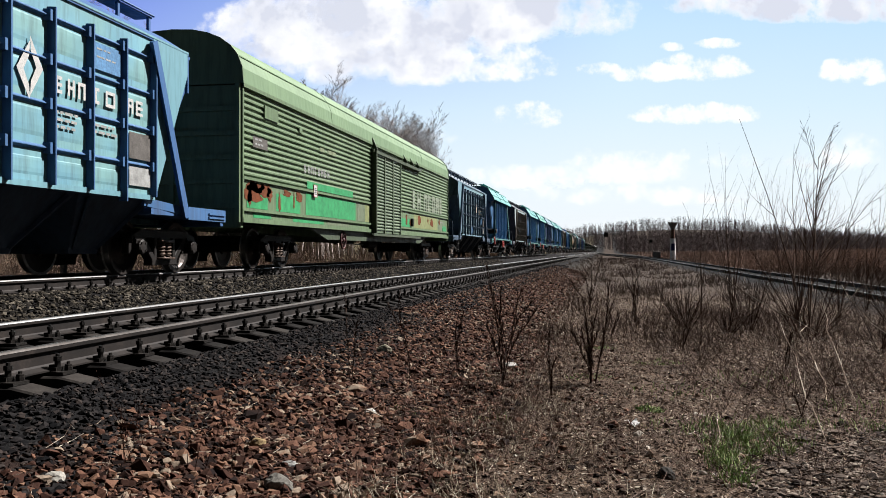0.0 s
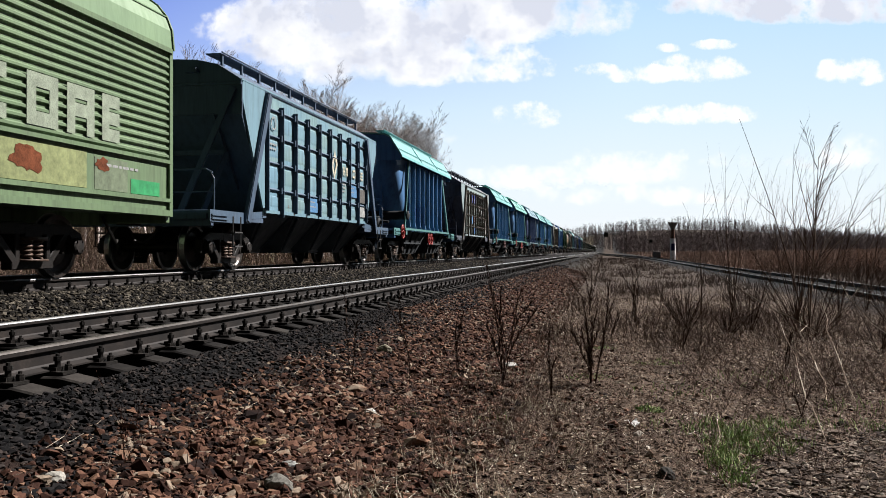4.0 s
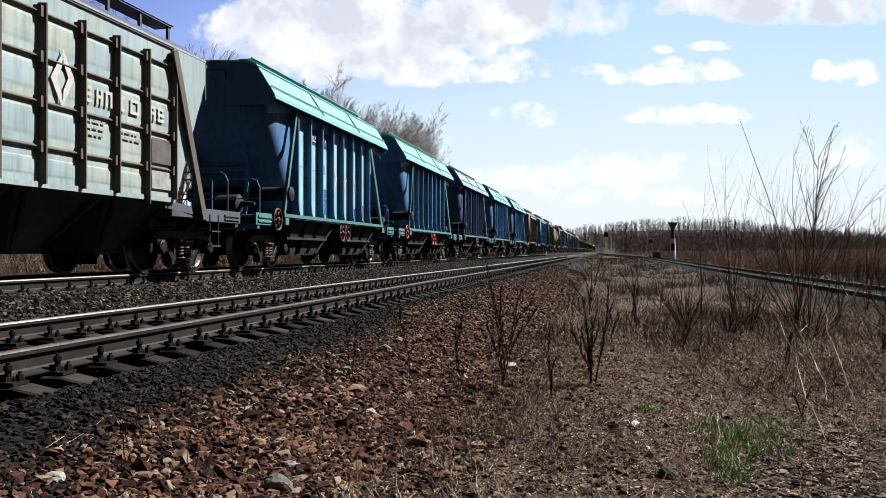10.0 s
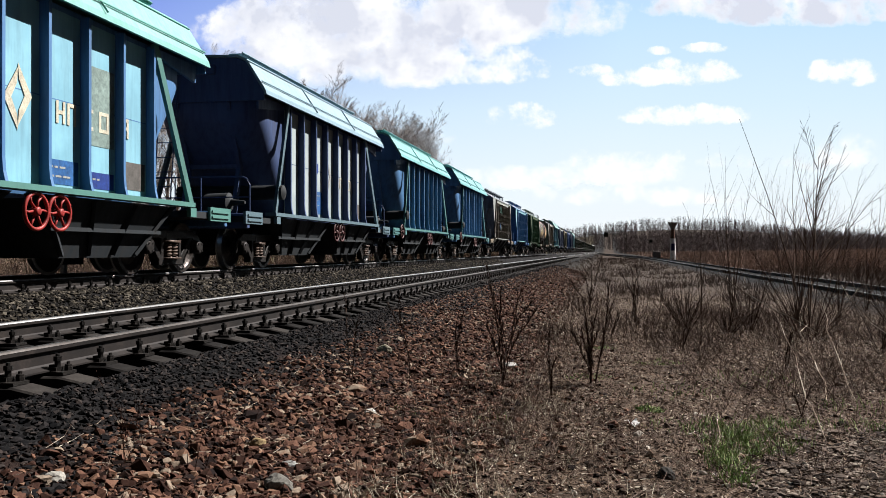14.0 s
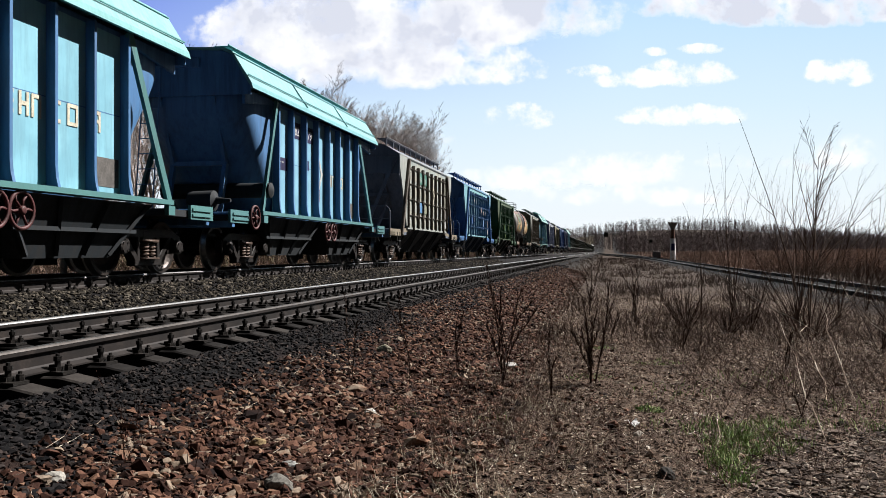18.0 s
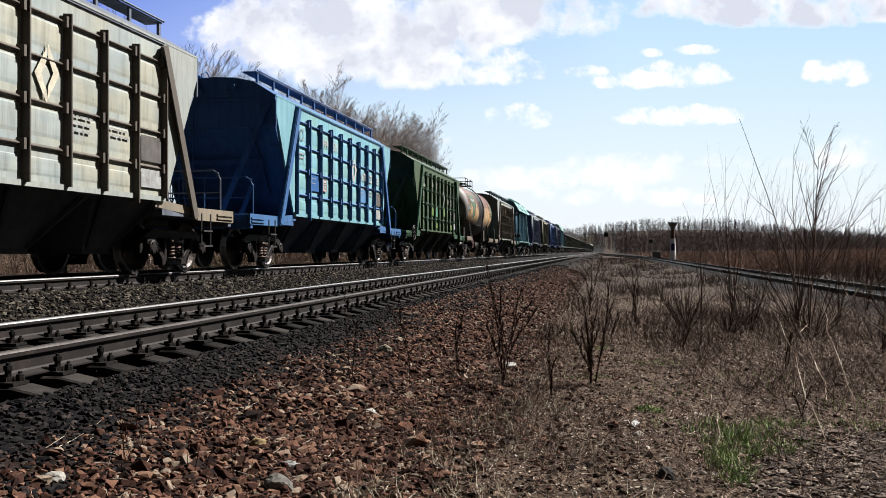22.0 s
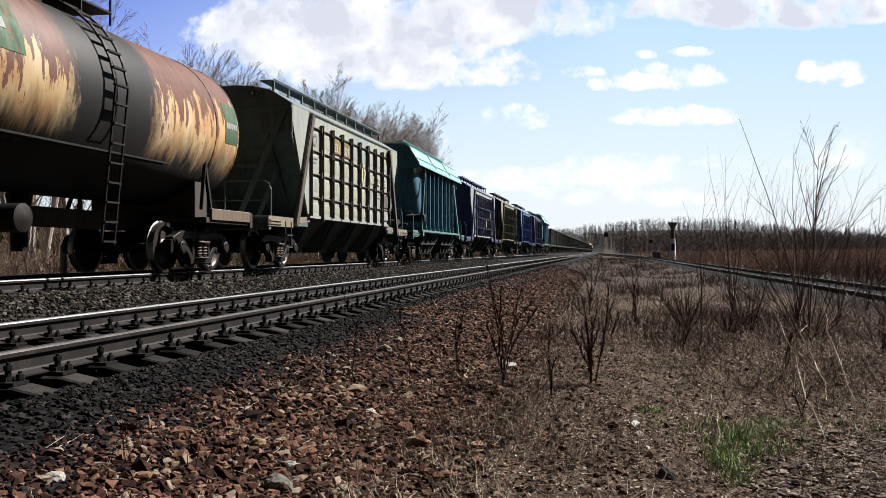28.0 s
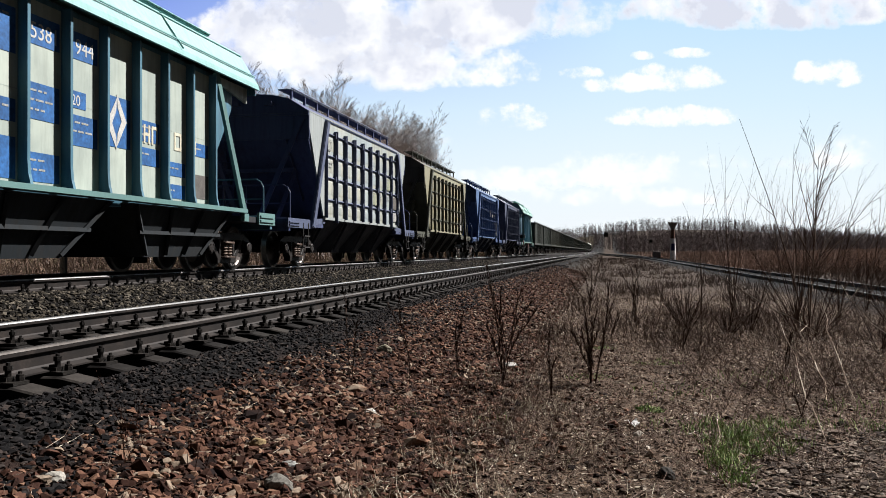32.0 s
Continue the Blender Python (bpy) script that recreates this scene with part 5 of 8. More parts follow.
def blocks(w, x, spans, z0, z1, mat, stroke=0.05):
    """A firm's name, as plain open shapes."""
    for i, (y0, y1) in enumerate(spans):
        bm = bmesh.new()
        t = min(stroke, (y1 - y0) * 0.3)
        zm = (z0 + z1) / 2
        bars = [(y0, y0 + t, z0, z1), (y1 - t, y1, z0, z1), (y0 + t, y1 - t, z1 - t, z1), (y0 + t, y1 - t, z0, z0 + t), (y0 + t, y1 - t, zm - t / 2, zm + t / 2)]
        for k in ((0, 2, 3, 4), (0, 1, 4), (0, 1, 2), (0, 2, 3), (0, 1, 2, 3), (0, 1, 2, 4))[i % 6]:
            a, b, c, d = bars[k]
            box(bm, x, x + 0.003, a, b, c, d)
        part("name_shape", bm, mat, w)


def emblem(w, x, y, z, s, mat):
    """A hollow diamond with a notch through its middle."""
    for side in (-1, 1):
        bm = bmesh.new()
        pts = [(0, 0.62), (0.42 * side, 0), (0, -0.62), (0.03 * side, -0.3), (0.2 * side, 0), (0.03 * side, 0.3)]
        if side < 0:
            pts = pts[::-1]
        loft(bm, [[(xx, y + a * s, z + b * s + 0.03 * side) for a, b in pts] for xx in (x, x + 0.003)])
        part("emblem_half", bm, mat, w)


def wm(i):
    return WAGONS[i][0]


PALEYELLOW = plain("faded_yellow_panel", (0.34, 0.37, 0.27), 0.7, 0, 0.25, 2.0)
CREAM = plain("faded_cream_lettering", (0.78, 0.72, 0.56), 0.75, 0, 0.3)
FADEDWHITE = plain("faded_white_lettering", (0.42, 0.43, 0.42), 0.75, 0, 0.35)
PALESEA = plain("pale_sea_green_repaint", (0.26, 0.36, 0.33), 0.7, 0, 0.25, 2.0)
PALEBLUE = plain("light_blue_patch", (0.12, 0.3, 0.55), 0.6, 0, 0.25, 2.0)
DEEPBLUE = plain("deep_blue_patch", (0.02, 0.06, 0.32), 0.6, 0, 0.3, 2.0)


def bay(k):
    """The clear strip between two ribs of a mineral hopper."""
    return -3.24 + 0.94 * k + 0.07, -3.24 + 0.94 * (k + 1) - 0.06


MX = 1.268


def plate(w, y, z, x=MX):
    p = patch(w, "notice_plate", x, y - 0.14, y + 0.14, z - 0.16, z + 0.16, WHITE, "white notice plate with a red border")
    for k in range(4):
        part("writing_bar", bbox(x + 0.004, x + 0.007, y - 0.08, y + 0.08 - 0.02 * (k % 2), z - 0.09 + k * 0.05, z - 0.068 + k * 0.05), GREASY, p)
    bm = bmesh.new()
    for a, b, c, d in ((-0.14, 0.14, 0.146, 0.16), (-0.14, 0.14, -0.16, -0.146), (-0.14, -0.126, -0.146, 0.146), (0.126, 0.14, -0.146, 0.146)):
        box(bm, x + 0.004, x + 0.007, y + a, y + b, z + c, z + d)
    part("plate_border", bm, RED, p)


def mineral_livery(i, a, b, mat_num, blue, emblem_mat=CREAM, patches=()):
    w = wm(i)
    for k, t in ((1, a), (2, b)):
        y0, y1 = bay(k)
        if mat_num:
            patch(w, "number_patch", MX, y0, y1, 3.22, 3.62, mat_num)
        if t:
            letters(w, t, MX + 0.007, (y0 + y1) / 2 + 0.07, 3.3, 0.36, WHITE)
    y0, y1 = bay(2)
    patch(w, "stencil_patch", MX, y0, y1 - 0.3, 2.5, 2.75, blue)
    letters(w, "20", MX + 0.007, (y0 + y1 - 0.3) / 2, 2.54, 0.22, WHITE)
    emblem(w, MX + 0.006, sum(bay(3)) / 2, 2.45, 0.68, emblem_mat)
    blocks(w, MX + 0.006, [(bay(4)[0] + 0.02 + 0.26 * k, bay(4)[0] + 0.23 + 0.26 * k) for k in range(3)] + [(bay(5)[0] + 0.04 + 0.36 * k, bay(5)[0] + 0.3 + 0.36 * k) for k in range(2)] + [(bay(6)[0] + 0.05, bay(6)[0] + 0.3)], 2.22, 2.54, CREAM, 0.055)
    y0, y1 = bay(6)
    patch(w, "stencil_patch", MX, y0 + 0.15, y1, 1.4, 1.85, GREYPATCH, "dark grey stencil patch")
    for k, z0, z1, mat in patches:
        y0, y1 = bay(k)
        patch(w, "repaint_patch", MX, y0, y1, z0, z1, mat)
        lines(w, MX + 0.004, y0 + 0.1, y1 - 0.1, z1 - 0.12, max(1, int((z1 - z0) / 0.16)), FADEDWHITE, 0.035, 0.13)


mineral_livery(3, "", "", None, BLUEPATCH, patches=((1, 1.45, 2.2, DEEPBLUE), (2, 1.4, 2.3, DEEPBLUE), (4, 1.35, 1.6, DEEPBLUE)))
plate(wm(3), sum(bay(2)) / 2 + 0.1, 1.75, MX + 0.005)
mineral_livery(5, "382", "77", PURPLE, BLUEPATCH, patches=((2, 1.4, 2.1, BLUEPATCH), (5, 1.35, 1.7, DEEPBLUE)))
mineral_livery(6, "381", "819", PURPLE, PURPLE, CREAM, patches=((2, 1.95, 2.45, DEEPBLUE), (2, 1.38, 1.75, BLUEPATCH), (4, 1.35, 1.7, BLUEPATCH), (5, 1.35, 1.6, DEEPBLUE)))
patch(wm(6), "repaint_patch", MX, *bay(5), 2.0, 3.2, PALESEA)
plate(wm(6), sum(bay(0)) / 2 - 0.1, 2.0)
mineral_livery(7, "", "", None, DEEPBLUE, FADEDWHITE, patches=((2, 1.4, 2.0, BLUEPATCH),))
mineral_livery(8, "381", "376", PURPLE, BLUEPATCH, patches=((2, 1.4, 2.2, BLUEPATCH),))
plate(wm(8), sum(bay(0)) / 2, 1.9)
mineral_livery(9, "382", "379", PURPLE, PURPLE, WHITE, patches=((0, 2.35, 2.65, PURPLE),))
plate(wm(9), sum(bay(3)) / 2 - 0.1, 1.9)
mineral_livery(15, "5381", "944", BLUEPATCH, BLUEPATCH, WHITE, patches=((0, 3.0, 3.6, BLUEPATCH), (0, 2.1, 2.4, BLUEPATCH), (0, 1.35, 1.9, BLUEPATCH), (1, 2.2, 2.7, BLUEPATCH), (1, 1.35, 1.75, BLUEPATCH), (2, 1.95, 2.4, BLUEPATCH), (4, 2.25, 2.6, BLUEPATCH), (4, 1.85, 2.15, BLUEPATCH), (5, 1.75, 2.0, BLUEPATCH), (5, 1.35, 1.6, BLUEPATCH), (6, 2.2, 2.45, BLUEPATCH)))
patch(wm(15), "repaint_patch", MX, *bay(3), 2.05, 2.85, BLUEPATCH)
plate(wm(15), bay(0)[0] + 0.2, 1.8, MX + 0.005)
mineral_livery(20, "", "", None, BLUEPATCH, FADEDWHITE)

GX_ = 1.4935


def gbay(k):
    return RIB_Y[k] + 0.075, RIB_Y[k + 1] - 0.075


def grain_livery(i, a="", b="", num_mat=None, emblem_mat=CREAM, name=True, patches=(), grey=True):
    w = wm(i)
    for k, t in ((2, a), (3, b)):
        y0, y1 = gbay(k)
        if num_mat:
            patch(w, "number_patch", GX_, y0, y1, 3.12, 3.56, num_mat)
        if t:
            letters(w, t, GX_ + 0.006, (y0 + y1) / 2, 3.18, 0.36, WHITE)
    if emblem_mat:
        emblem(w, GX_ + 0.004, sum(gbay(5)) / 2, 2.8, 0.64, emblem_mat)
    if name:
        blocks(w, GX_, [(gbay(6)[0] + 0.02, gbay(6)[0] + 0.22), (gbay(6)[0] + 0.3, gbay(6)[0] + 0.46), (gbay(6)[0] + 0.54, gbay(6)[0] + 0.72), (gbay(7)[0] + 0.06, gbay(7)[0] + 0.22), (gbay(7)[0] + 0.34, gbay(7)[0] + 0.6), (gbay(8)[0] + 0.05, gbay(8)[0] + 0.22), (gbay(8)[0] + 0.3, gbay(8)[0] + 0.55)], 2.58, 2.82, emblem_mat or FADEDWHITE)
    lines(w, GX_, gbay(0)[0] + 0.1, gbay(0)[1] - 0.1, 2.8, 2, FADEDWHITE)
    lines(w, GX_, gbay(6)[0], gbay(6)[1], 2.3, 3, FADEDWHITE)
    lines(w, GX_, gbay(7)[0], gbay(7)[1], 2.25, 2, FADEDWHITE)
    ring = lathe(bmesh.new(), [(GX_, 0.15), (GX_ + 0.004, 0.15), (GX_ + 0.004, 0.12), (GX_, 0.12), (GX_, 0.15)], 18, "x", (0, sum(gbay(0)) / 2, 3.3), False)
    part("round_emblem", ring, FADEDWHITE, w)
    if grey:
        y0, y1 = gbay(8)
        patch(w, "stencil_patch", GX_, y0 + 0.1, y1, 1.88, 2.3, GREYPATCH, "dark grey stencil patch")
        patch(w, "stencil_patch", GX_, y0 + 0.1, y1, 1.45, 1.75, FADEDWHITE)
    for k, z0, z1, mat in patches:
        y0, y1 = gbay(k)
        patch(w, "repaint_patch", GX_, y0, y1, z0, z1, mat)
        lines(w, GX_ + 0.004, y0 + 0.1, y1 - 0.1, z1 - 0.1, max(1, int((z1 - z0) / 0.17)), FADEDWHITE, 0.03, 0.12)


grain_livery(0, emblem_mat=WHITE, patches=((7, 3.1, 3.5, PALEBLUE),))
grain_livery(2, emblem_mat=CREAM, patches=((7, 2.0, 2.35, PALEBLUE), (3, 1.4, 1.75, PALEBLUE)))
grain_livery(4, "334", "915", DEEPBLUE, WHITE, patches=((2, 1.95, 2.36, PALEBLUE), (3, 1.4, 1.72, BLUEPATCH)))
plate(wm(4), sum(gbay(3)) / 2, 2.15, GX_)
LEAFY, MINT = plain("leaf_green_patch", (0.15, 0.26, 0.06), 0.6, 0, 0.25, 2.0), plain("mint_patch", (0.14, 0.36, 0.24), 0.6, 0, 0.2, 2.0)
SEAGREEN = plain("sea_green_number_patch", (0.1, 0.3, 0.24), 0.6, 0, 0.25, 2.0)
grain_livery(10, "494", "936", SEAGREEN, name=False, patches=((2, 1.95, 2.36, PALEBLUE), (3, 1.95, 2.3, PALEYELLOW)))
grain_livery(11, "494", "591", None, WHITE, patches=((1, 1.95, 2.36, BLUEPATCH), (6, 1.9, 2.3, PALEBLUE)))
plate(wm(11), sum(gbay(2)) / 2 - 0.05, 2.15, GX_)
grain_livery(12, "335", "192", None, FADEDWHITE, patches=((2, 1.95, 2.3, LEAFY), (3, 1.93, 2.36, MINT), (5, 2.0, 2.38, LEAFY), (3, 1.42, 1.66, LEAFY), (7, 1.42, 1.66, LEAFY), (0, 3.08, 3.2, PALEYELLOW)))
grain_livery(14, emblem_mat=CREAM, name=True)
grain_livery(16, emblem_mat=None, name=False, patches=((5, 1.9, 2.3, PALEYELLOW), (7, 2.5, 2.9, PALEYELLOW)))
grain_livery(17, emblem_mat=None, name=False)
grain_livery(18, emblem_mat=FADEDWHITE)


# ---- the green van's repaints, rust and letters ----
def blot(w, y, z, ry, rz, mat, seed, x, label=""):
    """A ragged patch of bare rust."""
    bm = bmesh.new()
    n = 26
    v = []
    for k in range(n):
        a = 6.28319 * k / n
        r = 1 + 0.55 * noise.noise((math.cos(a) * 1.7 + seed, math.sin(a) * 1.7, seed * 1.3)) + 0.2 * noise.noise((math.cos(a) * 5 + seed, math.sin(a) * 5, 3))
        v.append((y + ry * r * math.cos(a), z + rz * r * math.sin(a)))
    loft(bm, [[(x, a, b) for a, b in v], [(x + 0.003, a, b) for a, b in v]])
    part("rust_patch", bm, mat, w, label)


van = wm(1)
BRIGHT = plain("fresh_green_paint", (0.05, 0.4, 0.15), 0.55, 0, 0.1, 0.7)
YELLOWISH = plain("faded_yellow_green_paint", (0.3, 0.34, 0.15), 0.6, 0, 0.15, 1.2)
SAGE = plain("grey_green_repaint", (0.2, 0.25, 0.16), 0.6, 0, 0.12, 1.2)
RUSTRED = plain("red_rust", (0.2, 0.065, 0.03), 0.9, 0, 0.4, 7.0)
VX = 1.503
for y0, y1, z0, z1 in ((-11.55, -10.4, 1.32, 1.62), (-9.9, -8.3, 1.32, 1.72), (-7.9, -3.5, 1.32, 1.88), (-11.2, -10.2, 1.12, 1.22), (-8.8, -6.5, 1.11, 1.22), (2.2, 3.9, 1.32, 1.62), (10.6, 11.5, 1.32, 1.55)):
    patch(van, "repaint_patch", VX - 0.001, y0, y1, z0, z1, BRIGHT, "fresh bright green repaint")
for y0, y1, z0, z1, mat in ((-3.3, -2.5, 1.32, 1.86, SAGE), (-2.45, -1.95, 1.32, 1.87, YELLOWISH), (4.6, 9.4, 1.32, 1.86, YELLOWISH), (9.6, 10.5, 1.32, 1.8, SAGE), (-6.2, -4.2, 1.11, 1.21, SAGE)):
    patch(van, "repaint_patch", VX - 0.0015, y0, y1, z0, z1, mat)
for k, (y, z, ry, rz) in enumerate(((-11.25, 1.66, 0.5, 0.2), (-10.6, 1.72, 0.35, 0.13), (-8.4, 1.72, 0.22, 0.12), (-11.1, 1.76, 0.5, 0.1), (-11.4, 1.55, 0.1, 0.2), (-10.3, 1.7, 0.14, 0.17), (-9.2, 1.75, 0.25, 0.08), (-9.7, 1.5, 0.07, 0.22), (-8.75, 1.62, 0.05, 0.2), (3.3, 1.62, 0.14, 0.2), (3.9, 1.5, 0.12, 0.12), (5.6, 1.66, 0.3, 0.16), (7.3, 1.68, 0.1, 0.13), (8.1, 1.62, 0.3, 0.2), (9.8, 1.7, 0.16, 0.1))):
    blot(van, y, z, ry, rz, RUSTRED, k * 3.7 + 1, VX + 0.004)
blocks(van, 1.536, [(-8.1 + 0.26 * k, -7.93 + 0.26 * k) for k in range(8)], 2.36, 2.56, FADEDWHITE)
patch(van, "stencil_patch", 1.537, -11.3, -10.5, 2.62, 2.85, GREYPATCH)
lines(van, 1.542, -11.2, -10.6, 2.78, 2, FADEDWHITE)
blocks(van, 1.538, [(4.2 + 0.84 * k, 4.84 + 0.84 * k) for k in range(2)] + [(6.3 + 0.86 * k, 6.96 + 0.86 * k) for k in range(5)], 2.06, 2.76, plain("worn_cream_lettering", (0.34, 0.4, 0.3), 0.75, 0, 0.3), 0.19)
patch(van, "repaint_patch", 1.5362, -7.9, -3.9, 1.98, 2.16, BRIGHT)
lines(van, VX, 9.9, 11.2, 1.68, 1, FADEDWHITE)
for y in (-6.9, -6.2, -5.9):
    patch(van, "vent_plate", 1.536, y, y + 0.35, 3.02, 3.12, plain("pale_vent", (0.3, 0.36, 0.22), 0.6))
plate(van, -7.3, 1.95, 1.552)

# ---- the tank's green number patch ----
tank = wm(13)


def curved_patch(w, y0, y1, a0, a1, mat, label="", lift=0.005):
    R = 1.48 + lift
    bm = bmesh.new()
    n = 10
    rows = []
    for r in (R - 0.01, R):
        rows.append([[(r * math.cos(a0 + (a1 - a0) * k / n), y, 2.78 + r * math.sin(a0 + (a1 - a0) * k / n)) for k in range(n + 1)] for y in (y0, y1)])
    (i0, i1), (o0, o1) = rows
    loft(bm, [o0 + i0[::-1], o1 + i1[::-1]])
    part("paint_patch", bm, mat, w, label)


TANKGREEN = painted("tank_green_patch", 0.8, 0.75, 0.6, (0.05, 0.115, 0.06))
curved_patch(tank, -3.9, -1.85, 0.12, 0.62, TANKGREEN, "weathered green number patch")
curved_patch(tank, -3.1, -2.4, -0.3, 0.12, TANKGREEN)
curved_patch(tank, -4.65, -4.1, -0.1, 0.15, TANKGREEN)
curved_patch(tank, 4.2, 4.8, -0.15, 0.4, TANKGREEN)
for k in range(5):
    curved_patch(tank, 4.26 + 0.1 * k, 4.33 + 0.1 * k, 0.05, 0.13, FADEDWHITE, lift=0.009)
for k in range(8):
    curved_patch(tank, -3.7 + 0.2 * k, -3.57 + 0.2 * k, 0.31, 0.42, FADEDWHITE, lift=0.009)
curved_patch(tank, -2.9, -2.8, 0.0, 0.07, FADEDWHITE, lift=0.009)
for k in range(3):
    curved_patch(tank, -4.55 + 0.16 * k, -4.45 + 0.16 * k, -0.02, 0.07, FADEDWHITE, lift=0.009)

# ---- worn yellow and green number patches on the grey-yellow hopper ----
FADEDYELLOW = plain("worn_yellow_patch", (0.3, 0.22, 0.075), 0.7, 0, 0.3, 2.0)
for k in (2, 3):
    y0, y1 = gbay(k)
    patch(wm(14), "number_patch", GX_, y0, y1, 3.12, 3.5, FADEDYELLOW, "worn yellow number patch")
    letters(wm(14), "333" if k == 2 else "829", GX_ + 0.006, (y0 + y1) / 2, 3.17, 0.36, WHITE)
# ---- loose stones ----
def rock_mesh(seed, flat):
    rng = random.Random(seed)
    bm = bmesh.new()
    for k in range(13):
        v = Vector((rng.gauss(0, 1), rng.gauss(0, 1), rng.gauss(0, 1))).normalized() * rng.uniform(0.82, 1.0)
        bm.verts.new((v.x, v.y * rng.uniform(0.7, 1), v.z * flat))
    r = bmesh.ops.convex_hull(bm, input=bm.verts[:])
    bmesh.ops.delete(bm, geom=[v for v in r["geom_interior"] if isinstance(v, bmesh.types.BMVert)], context="VERTS")
    bmesh.ops.triangulate(bm, faces=bm.faces[:])
    bmesh.ops.recalc_face_normals(bm, faces=bm.faces)
    bm.verts.index_update()
    co = np.array([v.co[:] for v in bm.verts])
    tri = np.array([[v.index for v in f.verts] for f in bm.faces])
    bm.free()
    return co, tri


def mesh_from(name, verts, tris, mat):
    me = bpy.data.meshes.new(name)
    me.vertices.add(len(verts))
    me.vertices.foreach_set("co", np.ascontiguousarray(verts, dtype=np.float32).ravel())
    me.loops.add(tris.size)
    me.loops.foreach_set("vertex_index", np.ascontiguousarray(tris, dtype=np.int32).ravel())
    me.polygons.add(len(tris))
    me.polygons.foreach_set("loop_start", np.arange(0, tris.size, tris.shape[1], dtype=np.int32))
    me.update(calc_edges=True)
    me.shade_flat()
    me.materials.append(mat)
    return me


ROCKS = [rock_mesh(k, (0.6, 0.75, 0.5, 0.9, 0.65)[k % 5]) for k in range(10)]


def scatter(name, points, sizes, mat, label, sink=0.25, tilt=0.5, seed=1, squash=1.0):
    """Stones of several shapes thrown on the ground, each turned at random."""
    rs = np.random.RandomState(seed)
    vs, ts, base = [], [], 0
    kind = rs.randint(0, len(ROCKS), len(points))
    for k, (co, tri) in enumerate(ROCKS):
        sel = np.where(kind == k)[0]
        if not len(sel):
            continue
        n = len(sel)
        a, b = rs.uniform(0, 6.283, n), rs.normal(0, tilt, n)
        sc = sizes[sel, None] * np.stack([rs.uniform(0.75, 1.3, n), rs.uniform(0.7, 1.1, n), rs.uniform(0.7, 1.15, n) * squash], 1)
        p = co[None] * sc[:, None]
        y, z = p[..., 1] * np.cos(b)[:, None] - p[..., 2] * np.sin(b)[:, None], p[..., 1] * np.sin(b)[:, None] + p[..., 2] * np.cos(b)[:, None]
        x = p[..., 0]
        q = np.stack([x * np.cos(a)[:, None] - y * np.sin(a)[:, None], x * np.sin(a)[:, None] + y * np.cos(a)[:, None], z], 2)
        q += points[sel][:, None]
        q[..., 2] += (sizes[sel] * (0.5 - sink))[:, None]
        vs.append(q.reshape(-1, 3))
        ts.append((tri[None] + (np.arange(n) * len(co))[:, None, None]).reshape(-1, 3) + base)
        base += n * len(co)
    ob = new(name, mesh_from(name, np.concatenate(vs), np.concatenate(ts), mat))
    return tagged(ob, label, "stones", kind="stuff")


def sown(rs, n, x0, x1, y0, y1, thin=1.5, keep=None):
    """Places on the ground, denser near the eye by the power thin."""
    y = y0 * (y1 / y0) ** (rs.uniform(0, 1, n) ** (1.0 / thin)) if thin else rs.uniform(y0, y1, n)
    x = rs.uniform(x0, x1, n)
    in_view = (x > -0.85 * y - 0.4) & (x < 0.34 * y + 0.6)
    if keep is not None:
        in_view &= keep(x, y)
    x, y = x[in_view], y[in_view]
    return np.array([(a, b, ground_z(a, b)) for a, b in zip(x, y)])


def stone_mat(name, stops, island=1.1):
    return grainy(name, stops, 3.0, 0.9, 70, 0, 0.004, island=island, bump_strength=0.5)


BALLAST_DARK = stone_mat("sooty_ballast", [(0.05, (0.0045, 0.0045, 0.0055)), (0.45, (0.0145, 0.0132, 0.014)), (0.75, (0.029, 0.0255, 0.025)), (0.98, (0.058, 0.045, 0.04))])
BALLAST_TAN = stone_mat("grey_ballast", [(0.05, (0.009, 0.008, 0.007)), (0.5, (0.033, 0.029, 0.024)), (0.8, (0.09, 0.076, 0.057)), (0.97, (0.2, 0.175, 0.14))])
RUBBLE_RED = stone_mat("brick_red_rubble", [(0.02, (0.014, 0.008, 0.007)), (0.22, (0.04, 0.018, 0.0125)), (0.5, (0.086, 0.041, 0.029)), (0.78, (0.178, 0.09, 0.06)), (0.94, (0.25, 0.145, 0.095)), (1.0, (0.32, 0.25, 0.19))])
PEBBLES = stone_mat("field_stones", [(0.05, (0.02, 0.014, 0.011)), (0.4, (0.09, 0.062, 0.046)), (0.7, (0.17, 0.115, 0.08)), (0.88, (0.27, 0.185, 0.13)), (0.98, (0.55, 0.5, 0.43))])
SLABS = stone_mat("flat_brown_chips", [(0.05, (0.035, 0.025, 0.02)), (0.5, (0.09, 0.066, 0.053)), (0.85, (0.19, 0.14, 0.11)), (0.98, (0.28, 0.23, 0.19))])

rs = np.random.RandomState(3)


